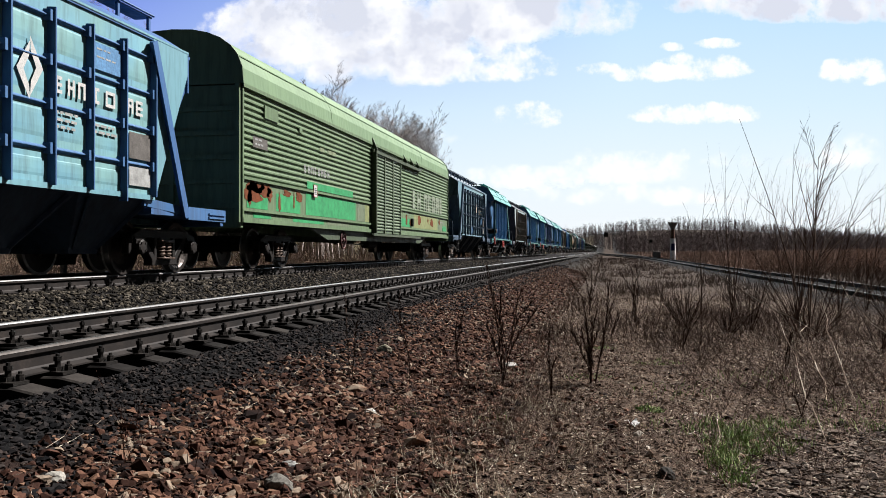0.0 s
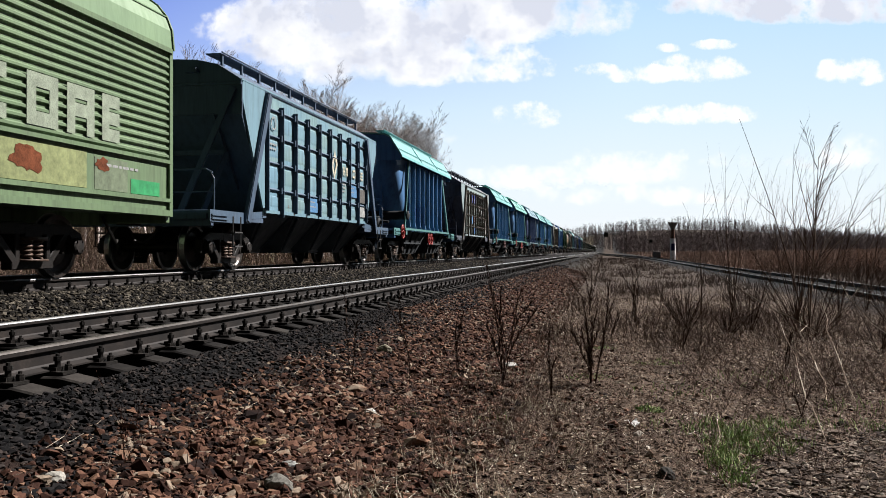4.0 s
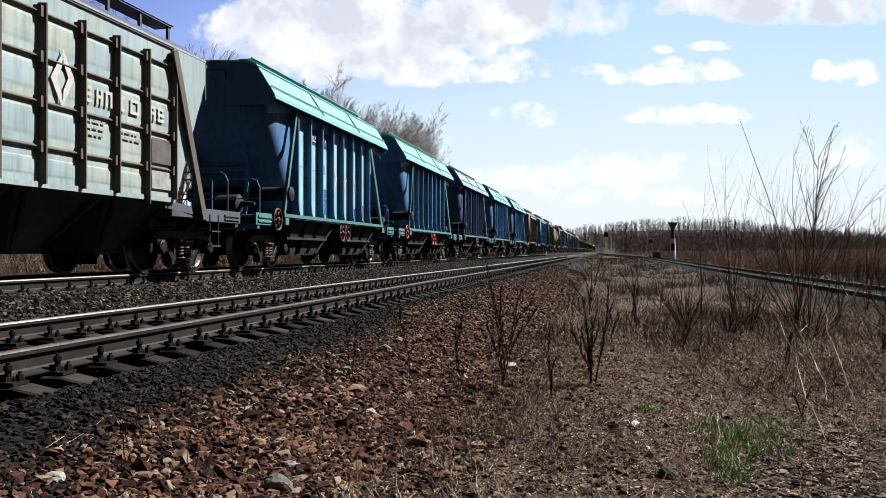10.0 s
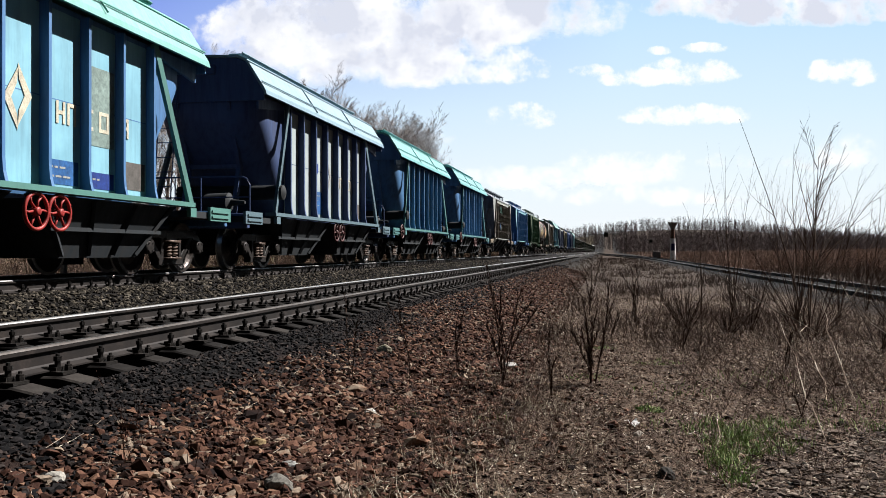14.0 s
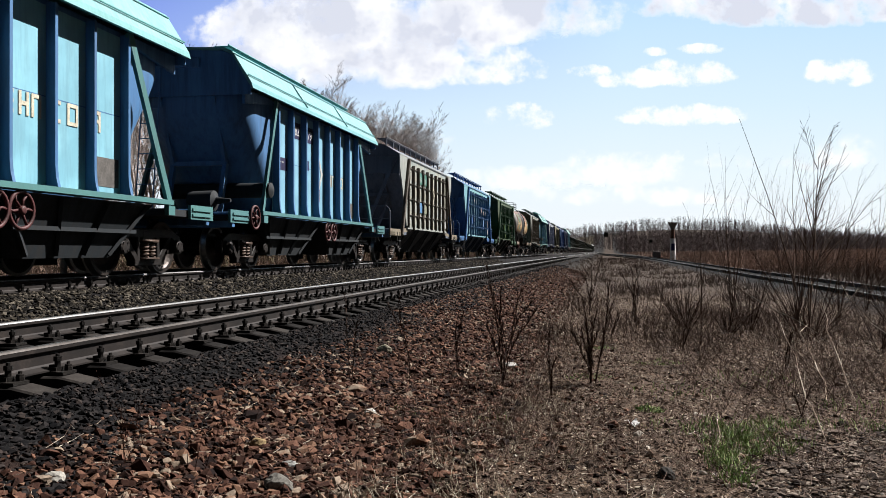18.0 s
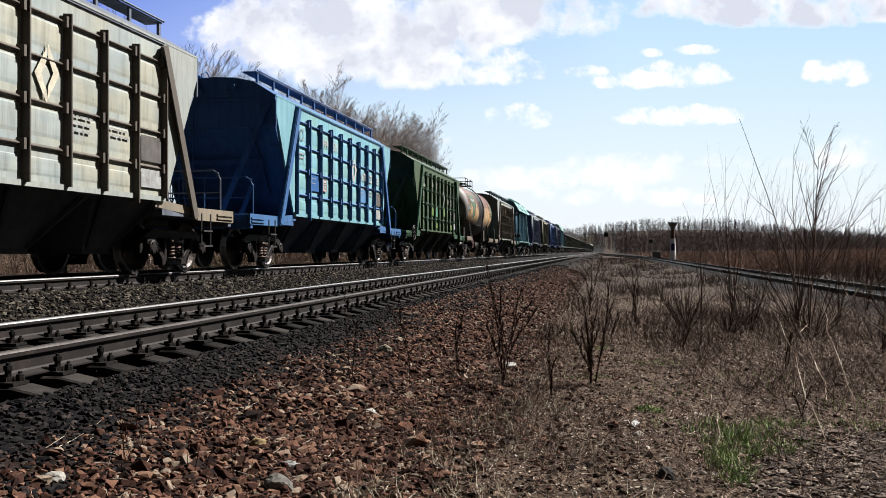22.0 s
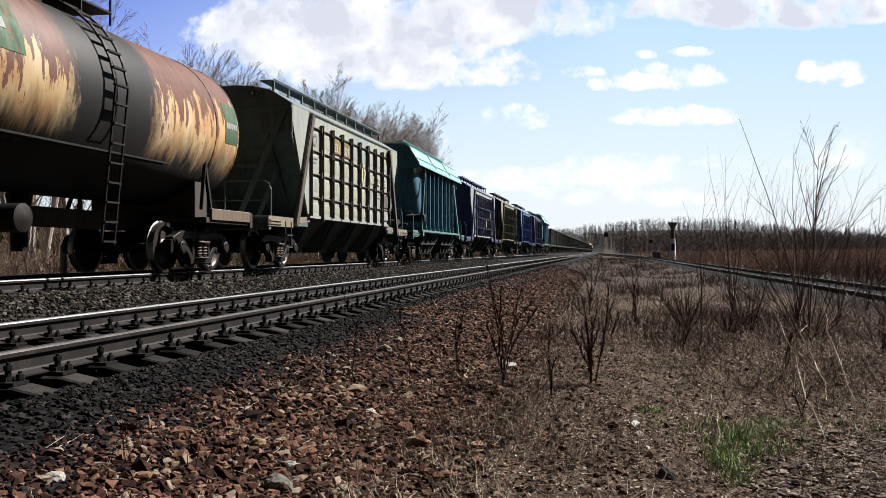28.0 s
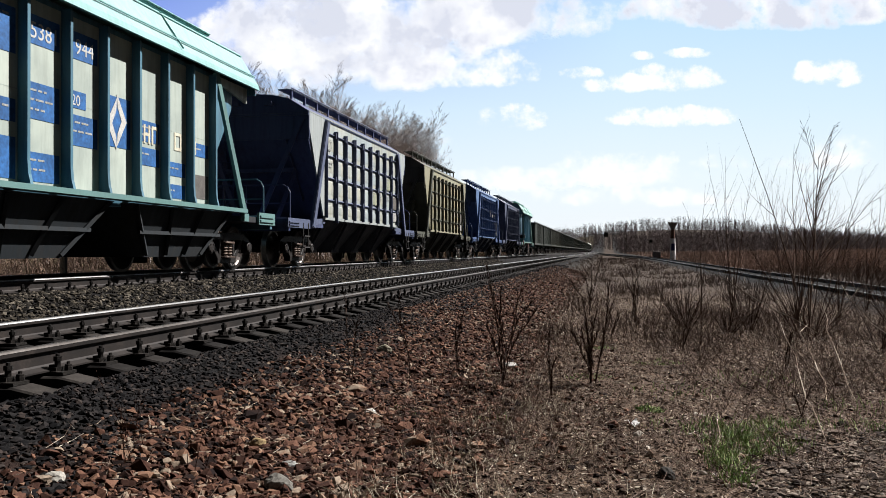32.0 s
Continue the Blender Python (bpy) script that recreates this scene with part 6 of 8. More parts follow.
pts = sown(rs, 30000, -6.6, -1.9, 3.4, 16, 1.2, lambda x, y: rs.uniform(0, 1, len(x)) < np.clip((-2.0 - x) / 0.8, 0, 1))
scatter("track_ballast", pts + (0, 0, 0.0), rs.uniform(0.014, 0.036, len(pts)), BALLAST_DARK, "sooty black ballast stones round the sleepers", 0.35, seed=4)
pts = sown(rs, 14000, -6.6, -2.5, 15, 60, 1.0)
scatter("far_track_ballast", pts, rs.uniform(0.03, 0.055, len(pts)), BALLAST_DARK, "sooty ballast stones along the empty track", 0.35, seed=5)
pts = sown(rs, 30000, -7.95, -5.9, 7.0, 60, 1.1)
scatter("shoulder_ballast", pts, rs.uniform(0.022, 0.05, len(pts)), BALLAST_TAN, "grey and tan ballast stones between the tracks", 0.3, seed=6)
pts = sown(rs, 56000, -3.3, 0.2, 3.4, 14, 1.1, lambda x, y: rs.uniform(0, 1, len(x)) < np.minimum(np.clip((-0.6 - x) / 0.8, 0.06, 1), np.clip((x + 2.95) / 0.9, 0, 1)))
scatter("red_rubble", pts, rs.gamma(2.6, 0.0062, len(pts)) + 0.009, RUBBLE_RED, "brick-red and dark broken stones on the track shoulder", 0.3, seed=7)
pts = sown(rs, 15000, -3.2, -0.9, 13, 55, 1.0, lambda x, y: rs.uniform(0, 1, len(x)) < np.clip((-0.75 - x) / 0.6, 0.1, 1))
scatter("far_red_rubble", pts, rs.uniform(0.025, 0.05, len(pts)), RUBBLE_RED, "brick-red rubble along the empty track", 0.3, seed=8)
pts = sown(rs, 30000, -1.2, 5.0, 3.4, 20, 1.15)
scatter("field_stones", pts, rs.gamma(1.5, 0.0055, len(pts)) + 0.004, PEBBLES, "scattered brown and pale stones in the soil", 0.35, seed=9)
pts = sown(rs, 12000, 0.75, 3.2, 3.6, 7.2, 1.0, lambda x, y: (x - 0.75) > (y - 5.4) * 0.5 + rs.normal(0, 0.25, len(x)))
scatter("stone_slabs", pts, rs.gamma(2.4, 0.0055, len(pts)) + 0.007, SLABS, "flat brown stone chips heaped in the field", 0.2, 0.3, seed=10, squash=0.4)


def strewn(n, x0, x1, y0, y1):
    """Even places on the ground beside and behind the eye."""
    return np.array([(a, b, ground_z(a, b)) for a, b in zip(rs.uniform(x0, x1, n), rs.uniform(y0, y1, n))])


pts = strewn(6000, -6.6, -2.7, -9, 3.4)
scatter("back_track_ballast", pts, rs.uniform(0.02, 0.045, len(pts)), BALLAST_DARK, "sooty ballast stones along the near track", 0.35, seed=14)
pts = strewn(5000, -7.95, -6.2, -9, 7)
scatter("back_shoulder_ballast", pts, rs.uniform(0.025, 0.05, len(pts)), BALLAST_TAN, "grey ballast stones between the tracks", 0.3, seed=15)
pts = strewn(7000, -3.0, -0.8, -9, 3.4)
scatter("back_red_rubble", pts, rs.gamma(3.0, 0.0075, len(pts)) + 0.01, RUBBLE_RED, "brick-red broken stones on the track shoulder", 0.3, seed=16)
pts = strewn(4000, -1.0, 5.0, -9, 3.4)
scatter("back_field_stones", pts, rs.gamma(1.5, 0.0065, len(pts)) + 0.006, PEBBLES, "scattered brown stones in the soil", 0.35, seed=17)


def boulder(x, y, size, col, label, seed, flat=0.7):
    """One larger stone with chipped faces."""
    rng = random.Random(seed)
    bm = bmesh.new()
    bmesh.ops.create_icosphere(bm, subdivisions=3, radius=1)
    off = rng.uniform(0, 50)
    for v in bm.verts:
        k = 1 + 0.35 * noise.noise((v.co.x + off, v.co.y, v.co.z)) + 0.12 * noise.noise((v.co.x * 3 + off, v.co.y * 3, v.co.z * 3))
        v.co = Vector((round(v.co.x * 4) / 4 * 0.4 + v.co.x * 0.6, v.co.y * 0.75, v.co.z * flat)) * k * size
    ob = part("stone", bm, plain("stone_" + label.split()[0], col, 0.9, 0, 0.3, 12.0, 0.006))
    ob.matrix_basis = pose(x, y, ground_z(x, y) + size * flat * 0.45, 0, 0, rng.uniform(0, 360))
    return tagged(ob, label, "stone")


boulder(-2.53, 3.67, 0.06, (0.4, 0.38, 0.34), "white lime-crusted stone on red rubble", 1, 0.45)
boulder(-1.67, 4.29, 0.085, (0.2, 0.19, 0.17), "grey rounded rock at the edge of the rubble", 2, 0.6)
boulder(-1.75, 4.65, 0.05, (0.42, 0.42, 0.4), "pale grey flat stone on red rubble", 3, 0.45)
boulder(-2.02, 4.85, 0.05, (0.33, 0.24, 0.13), "yellowish stone on red rubble", 4)
boulder(-1.72, 6.25, 0.06, (0.52, 0.5, 0.46), "whitish stone among dry weeds", 5, 0.5)
boulder(0.34, 5.27, 0.065, (0.06, 0.055, 0.05), "dark stone lying in the soil", 6, 0.6)
boulder(-1.05, 9.6, 0.09, (0.5, 0.48, 0.45), "pale stone beside dry weeds", 7, 0.45)
boulder(-2.35, 9.1, 0.09, (0.36, 0.33, 0.25), "beige stone on the rubble slope", 8, 0.6)


def paper_scrap():
    """A crumpled scrap of white paper."""
    bm = bmesh.new()
    n = 7
    g = [[bm.verts.new(((i / (n - 1) - 0.5) * 0.085, (j / (n - 1) - 0.5) * 0.06, 0.02 * noise.noise((i * 0.6, j * 0.7, 5)) + 0.012 * abs(i - 3))) for i in range(n)] for j in range(n)]
    for j in range(n - 1):
        for i in range(n - 1):
            bm.faces.new((g[j][i], g[j][i + 1], g[j + 1][i + 1], g[j + 1][i]))
    ob = part("paper_scrap", bm, plain("white_paper", (0.8, 0.8, 0.8), 0.8, 0, 0.05, full_tone=True))
    ob.matrix_basis = pose(0.19, 6.8, ground_z(0.19, 6.8) + 0.02, 20, 0, 30)
    tagged(ob, "crumpled white paper scrap lying on the soil", "litter")


paper_scrap()
# ---- plants ----
def sticks(name, segs, mat, n=3):
    """Thin tapered sticks, each from p to q with radii, as one mesh."""
    a = np.array([(*p, *q, r, s) for p, q, r, s in segs], dtype=np.float64)
    p, q, r, s = a[:, 0:3], a[:, 3:6], a[:, 6], a[:, 7]
    d = q - p
    d /= np.linalg.norm(d, axis=1)[:, None] + 1e-9
    up = np.where(np.abs(d[:, 2:3]) > 0.9, np.array([[1.0, 0, 0]]), np.array([[0, 0, 1.0]]))
    u = np.cross(d, up)
    u /= np.linalg.norm(u, axis=1)[:, None] + 1e-9
    v = np.cross(u, d)
    rings = []
    for c, rad in ((p, r), (q, s)):
        for k in range(n):
            t = 6.28319 * k / n
            rings.append(c + u * (rad * math.cos(t))[:, None] + v * (rad * math.sin(t))[:, None])
    verts = np.stack(rings, 1).reshape(-1, 3)
    quad = np.array([[k, (k + 1) % n, n + (k + 1) % n, n + k] for k in range(n)])
    faces = (quad[None] + (np.arange(len(a)) * 2 * n)[:, None, None]).reshape(-1, 4)
    return mesh_from(name, verts, faces, mat)


def jitter(rng, d, amount):
    return (d + Vector((rng.gauss(0, amount), rng.gauss(0, amount), rng.gauss(0, amount)))).normalized()


def grow(rng, segs, p, d, length, r, level, kids=5, angle=0.6, wobble=0.12, lift=0.12, steps_=4, shrink=0.55, start=0.25):
    """A branch with its side branches."""
    pts = [p]
    for k in range(steps_):
        d = jitter(rng, d, wobble)
        d = (d + Vector((0, 0, lift / steps_))).normalized()
        q = pts[-1] + d * (length / steps_)
        segs.append((pts[-1], q, r * (1 - 0.8 * k / steps_), r * (1 - 0.8 * (k + 1) / steps_)))
        pts.append(q)
    if level <= 0:
        return
    for k in range(kids):
        t = start + (1 - start) * (k + rng.random()) / kids
        i = min(steps_ - 1, int(t * steps_))
        base = pts[i].lerp(pts[i + 1], t * steps_ - i)
        axis = (pts[i + 1] - pts[i]).normalized()
        side = jitter(rng, axis.orthogonal().normalized(), 0.8)
        side = (side - axis * side.dot(axis)).normalized()
        grow(rng, segs, base, (axis * math.cos(angle) + side * math.sin(angle)).normalized(), length * shrink * (1.15 - 0.6 * t) * rng.uniform(0.7, 1.2), r * 0.5 * (1.1 - 0.5 * t), level - 1, kids, angle, wobble * 1.2, lift, max(2, steps_ - 1), shrink, start)


DRY = grainy("dry_stems", [(0.1, (0.035, 0.022, 0.018)), (0.6, (0.1, 0.065, 0.053)), (0.95, (0.2, 0.14, 0.11))], 6, 0.9, 60, 0, 0.002, island=0.9)
REDDISH = grainy("reddish_stems", [(0.1, (0.05, 0.022, 0.016)), (0.9, (0.17, 0.085, 0.06))], 6, 0.8, 60, 0, 0.002, island=0.8)
STRAW = grainy("straw", [(0.1, (0.13, 0.09, 0.068)), (0.5, (0.34, 0.25, 0.19)), (0.95, (0.75, 0.66, 0.54))], 6, 0.9, 60, 0, 0.002, island=1.0)
PALESTRAW = grainy("bleached_grass", [(0.1, (0.25, 0.2, 0.14)), (0.5, (0.5, 0.43, 0.32)), (0.95, (0.85, 0.78, 0.63))], 6, 0.9, 60, 0, 0.002, island=1.0)
GRASS = grainy("fresh_grass", [(0.1, (0.12, 0.2, 0.05)), (0.6, (0.28, 0.48, 0.11)), (0.95, (0.6, 0.65, 0.28))], 5, 0.7, 50, 0, 0.002, island=0.9)
BRUSH = grainy("bare_brush", [(0.1, (0.1, 0.07, 0.06)), (0.55, (0.23, 0.16, 0.13)), (0.95, (0.4, 0.28, 0.21))], 0.4, 0.95, 20, 0, 0.004, island=0.9)
FOREST = grainy("far_bare_forest", [(0.2, (0.2, 0.165, 0.165)), (0.8, (0.31, 0.255, 0.255))], 0.02, 0.95, 2, 0, 0.01, island=0.6)
TWIG = grainy("twig_bark", [(0.2, (0.08, 0.052, 0.043)), (0.6, (0.19, 0.128, 0.1)), (0.95, (0.36, 0.275, 0.22))], 5, 0.8, 40, 0, 0.002, island=0.6)


def on_ground(x, y, dz=-0.01):
    return Vector((x, y, ground_z(x, y) + dz))


# sapling: a slim trunk with steep shoots and long stems from the same root
def sapling():
    w = new("bare_sapling")
    rng = random.Random(21)
    o = on_ground(3.05, 14.27)
    segs = []
    grow(rng, segs, o, Vector((0.06, 0, 1)), 2.8, 0.018, 2, 11, 0.5, 0.03, 0.04, 8, 0.36, 0.3)
    segs = [(p, q, max(a, 0.003), max(b, 0.0022)) for p, q, a, b in segs]
    top = segs[7][1]
    part("trunk", sticks("trunk", segs, TWIG, 5), None, w)
    for at, dx, h in ((0.62, 0.42, 1.35), (0.5, -0.12, 1.5), (0.75, 0.3, 1.15), (0.35, 0.85, 1.7), (0.55, -0.3, 1.3), (0.3, 1.2, 1.4), (0.42, -0.6, 1.1)):
        segs = []
        grow(rng, segs, o.lerp(top, at), Vector((dx, rng.gauss(0, 0.15), 1)), h, 0.009, 1, 5, 0.45, 0.035, 0.12, 7, 0.34, 0.3)
        part("fork", sticks("fork", segs, TWIG, 4), None, w)
    for ang, lean, h, r in ((180, 0.1, 3.0, 0.012), (175, 0.3, 2.5, 0.011), (10, 0.6, 2.5, 0.013), (20, 0.42, 2.6, 0.013), (350, 0.8, 2.2, 0.012), (60, 0.3, 2.1, 0.012), (120, 0.35, 2.2, 0.012),
                            (260, 0.3, 1.8, 0.012), (310, 0.5, 1.7, 0.012), (190, 0.55, 1.9, 0.012), (0, 1.0, 2.0, 0.011), (165, 0.75, 1.6, 0.01), (200, 0.9, 1.3, 0.01), (335, 1.1, 1.3, 0.01), (5, 1.5, 1.5, 0.01), (175, 1.3, 1.5, 0.01), (225, 1.4, 1.2, 0.009), (300, 1.2, 1.2, 0.009)):
        segs = []
        d = Vector((math.cos(radians(ang)) * lean, math.sin(radians(ang)) * lean, 1)).normalized()
        grow(rng, segs, o + Vector((d.x * 0.25, d.y * 0.25, 0)), d, h, r * 0.8, 2, 5, 0.4, 0.045, 0.14, 7, 0.38, 0.35)
        part("stem", sticks("stem", segs, TWIG, 3), None, w)
    return tagged(w, "bare grey-brown sapling with long leafless shoots", "shrub")


def arching_shoot():
    """One long whip that bows over to the side, with a few side twigs."""
    w = new("arching_shoot")
    rng = random.Random(4)
    p, d = on_ground(2.95, 13.6), Vector((-0.3, 0, 1)).normalized()
    n, pts, twigs = 18, [p], []
    for k in range(n):
        d = (d + Vector((-0.012 if k > 5 else 0.006, 0, 0)) + Vector((rng.gauss(0, 0.012), 0, 0))).normalized()
        q = p + d * (3.45 / n)
        pts.append(q)
        if k in (4, 6, 8, 10):
            segs = []
            grow(rng, segs, p, (d + Vector((0.4 * (-1) ** (k // 2), 0.2, 0))).normalized(), 0.5, 0.005, 1, 3, 0.5, 0.08)
            twigs.append(segs)
        p = q
    part("whip", tube(bmesh.new(), pts, 0.012, 5, 0.003), TWIG, w)
    for segs in twigs:
        part("twig", sticks("twig", segs, TWIG, 3), None, w)
    return tagged(w, "long bare whip arching above the dry shrubs", "shrub")


def rod_shrub(name, x, y, rods, height, spread, seed, label, mat=None, r=0.0085, level=2, aim=(0, 0)):
    """A shrub of rods rising from one root."""
    rng = random.Random(seed)
    w = new(name)
    w.matrix_basis = pose(x, y, ground_z(x, y) - 0.01)
    for k in range(rods):
        a = rng.uniform(0, 6.28)
        lean = spread * rng.random() ** 0.7
        segs = []
        d = Vector((math.cos(a) * lean + aim[0], math.sin(a) * lean + aim[1], 1))
        grow(rng, segs, Vector((d.x * 0.08, d.y * 0.08, 0)), d, height * rng.uniform(0.55, 1.0), r * rng.uniform(0.7, 1.1), level, 5, 0.5, 0.05, 0.1, 6, 0.38, 0.3)
        part("stem", sticks("stem", segs, mat or TWIG, 3), None, w)
    return tagged(w, label, "shrub", "bare shrubs of the field")


sapling()
arching_shoot()
rod_shrub("bare_shrub", 2.6, 19.2, 11, 3.35, 0.22, 31, "bare shrub of straight leafless rods", level=1)
rod_shrub("bare_shrub", 1.75, 17.0, 4, 2.7, 0.2, 32, "sparse bare shrub with a few tall rods")
rod_shrub("bare_shrub", 4.3, 17.6, 8, 2.2, 0.5, 33, "low tangled bare shrub")
rod_shrub("bare_shrub", 1.35, 15.6, 34, 0.85, 1.1, 34, "low dark tangle of bare twigs", DRY, r=0.01)
rod_shrub("bare_shrub", 1.9, 14.6, 26, 0.7, 1.2, 38, "low dark tangle of bare twigs", DRY, r=0.009)
rod_shrub("bare_shrub", 2.4, 15.6, 20, 1.2, 0.7, 35, "low dark tangle of bare twigs", DRY)
rod_shrub("bare_shrub", 3.45, 17.0, 30, 2.9, 0.45, 39, "hazy bare shrub of many fine twigs", r=0.006)
rod_shrub("bare_shrub", 4.6, 15.2, 16, 1.7, 0.7, 40, "tangled bare shrub in dry grass")
rod_shrub("bare_shrub", 3.7, 12.9, 8, 1.1, 0.8, 36, "low spreading bare shrub", DRY)
rod_shrub("bare_shrub", 5.3, 19.5, 8, 2.6, 0.45, 37, "bare shrub beside the siding")


def dock_weed(x, y, stems, height, spread, seed, label, aim=(0, 0), r=0.006):
    """A dead weed: stiff stems set with short dark seed twigs."""
    rng = random.Random(seed)
    w = new("dry_weed")
    w.matrix_basis = pose(x, y, ground_z(x, y) - 0.01)
    for k in range(stems):
        a, lean = rng.uniform(0, 6.28), spread * rng.random()
        d = Vector((math.cos(a) * lean + aim[0], math.sin(a) * lean + aim[1], 1)).normalized()
        segs, p, h = [], Vector((0, 0, 0)), height * rng.uniform(0.5, 1.0)
        n, pts = 12, [Vector((0, 0, 0))]
        for i in range(n):
            d = jitter(rng, d, 0.085)
            q = p + d * (h / n)
            pts.append(q)
            if i > 2:
                for _ in range(9):
                    e = (d + Vector((rng.gauss(0, 0.45), rng.gauss(0, 0.45), 0.3))).normalized()
                    b = p.lerp(q, rng.random())
                    segs.append((b, b + e * rng.uniform(0.02, 0.075) * height, r * 0.55, r * 0.35))
            p = q
        part("stem", tube(bmesh.new(), pts, r, 4, r * 0.3), DRY, w)
        tagged(part("seed_head", sticks("seed_head", segs, DRY, 3), None, w), kind="stuff")
    return tagged(w, label, "weed", "dry weeds of the field")


dock_weed(-0.16, 8.95, 7, 1.0, 0.3, 41, "dark dead dock weed with stiff seed stems", (-0.03, 0))
dock_weed(-0.12, 8.98, 2, 1.3, 0.08, 42, "leaning dead weed stalk", (0.25, 0))
dock_weed(-0.98, 8.3, 4, 1.1, 0.18, 43, "thin dead weed with dark twigs", (0.05, 0))
dock_weed(-1.2, 10.6, 4, 1.15, 0.15, 44, "tall dead weed at the edge of the rubble")
dock_weed(-0.5, 8.1, 3, 0.7, 0.2, 45, "small dead weed in stony soil")
dock_weed(0.05, 13.5, 3, 0.7, 0.35, 46, "dead weed in the dry field")
dock_weed(0.5, 16.5, 5, 1.1, 0.2, 47, "dead weed in the dry field")
dock_weed(-0.35, 18.5, 5, 1.2, 0.15, 48, "dead weed in the dry field")
dock_weed(1.0, 12.2, 3, 0.6, 0.5, 49, "dead weed in the dry field")
dock_weed(-1.75, 7.7, 2, 0.95, 0.1, 50, "slender dead stalk rising from red rubble", r=0.004)
dock_weed(-1.45, 8.6, 2, 1.0, 0.1, 51, "slender dead stalk rising from red rubble", r=0.004)
dock_weed(-2.15, 7.2, 2, 0.9, 0.12, 52, "slender dead stalk rising from red rubble", r=0.004)
dock_weed(1.6, 7.7, 2, 0.4, 0.5, 53, "small dead weed beside green grass")
dock_weed(1.95, 10.2, 2, 0.6, 0.5, 54, "dead weed in the dry field")


def red_shoots():
    rng = random.Random(61)
    for (x, y) in ((-2.35, 4.05), (-2.1, 4.2), (-2.55, 4.4), (-1.9, 4.35)):
        segs = []
        for k in range(3):
            grow(rng, segs, on_ground(x + rng.uniform(-0.06, 0.06), y), Vector((rng.gauss(0.15, 0.2), rng.gauss(0, 0.2), 1)).normalized(), rng.uniform(0.25, 0.5), 0.003, 1, 3, 0.5, 0.06, 0.1, 5)
        tagged(part("red_shoot", sticks("red_shoot", segs, REDDISH, 3), None), "thin reddish shoots growing through rubble", "weed", "dry weeds of the rubble")


red_shoots()


def fallen_branch(x0, y0, x1, y1, h0, h1, r, seed):
    rng = random.Random(seed)
    a, b = on_ground(x0, y0, h0), on_ground(x1, y1, h1)
    segs, p = [], a
    for k in range(8):
        q = a.lerp(b, (k + 1) / 8) + Vector((rng.gauss(0, 0.03), rng.gauss(0, 0.03), rng.gauss(0, 0.02)))
        segs.append((p, q, r * (1 - 0.08 * k), r * (1 - 0.08 * (k + 1))))
        if k in (2, 4, 5):
            grow(rng, segs, p, ((b - a).normalized() + Vector((rng.gauss(0, 0.4), rng.gauss(0, 0.4), 0.3))).normalized(), 0.4, r * 0.5, 1, 2, 0.6, 0.08)
        p = q
    tagged(part("fallen_branch", sticks("fallen_branch", segs, STRAW, 4), None), "pale dead branch leaning in the undergrowth", "branch", "dead branches")


fallen_branch(1.55, 6.7, 1.9, 10.8, 0.0, 0.75, 0.006, 71)
fallen_branch(1.9, 8.2, 2.3, 11.2, 0.05, 0.7, 0.007, 72)
fallen_branch(2.2, 8.4, 2.5, 11.5, 0.0, 1.0, 0.007, 73)
fallen_branch(0.75, 6.3, 0.85, 7.6, 0.0, 0.35, 0.005, 74)
fallen_branch(2.9, 13.0, 1.4, 17.5, 0.2, 1.2, 0.01, 75)
fallen_branch(3.3, 10.2, 3.0, 13.4, 0.1, 1.1, 0.008, 76)
fallen_branch(1.35, 4.7, 1.9, 5.3, 0.03, 0.06, 0.006, 77)
fallen_branch(-1.75, 6.05, -1.35, 6.15, 0.04, 0.05, 0.005, 78)


def tuft(name, spots, blades, h, mat, label, seed, r=0.003, lean=0.5):
    rng = random.Random(seed)
    segs = []
    for (x, y, rad, n) in spots:
        for k in range(int(n * blades)):
            a, q = rng.uniform(0, 6.28), rad * math.sqrt(rng.random())
            p = on_ground(x + q * math.cos(a), y + q * math.sin(a))
            d = Vector((rng.gauss(0, lean), rng.gauss(0, lean), 1)).normalized()
            L = h * rng.uniform(0.4, 1.1)
            m = p + d * L * 0.55
            e = m + (d + Vector((rng.gauss(0, 0.4), rng.gauss(0, 0.4), -0.25))).normalized() * L * 0.45
            segs += [(p, m, r, r * 0.8), (m, e, r * 0.8, r * 0.15)]
    return tagged(new(name, sticks(name, segs, mat, 3)), label, "grass", kind="stuff")


tuft("green_grass", [(0.85, 6.4, 0.22, 0.5), (1.0, 7.0, 0.3, 0.6), (0.95, 6.7, 0.12, 0.5), (0.72, 5.7, 0.12, 0.3), (1.35, 7.3, 0.22, 0.5), (0.5, 6.9, 0.25, 0.15), (2.2, 8.1, 0.4, 0.3), (0.65, 8.6, 0.4, 0.2), (0.75, 5.2, 0.1, 0.2), (1.9, 7.3, 0.35, 0.4), (0.9, 6.9, 0.35, 0.5), (-0.9, 6.7, 0.15, 0.1), (1.5, 9.5, 0.5, 0.25), (0.8, 5.9, 0.2, 0.5), (0.98, 6.15, 0.26, 0.6), (0.74, 5.55, 0.14, 0.35), (1.15, 6.5, 0.3, 0.5), (0.72, 5.3, 0.1, 0.25)], 210, 0.12, GRASS, "fresh green grass clumps in dry litter", 81)
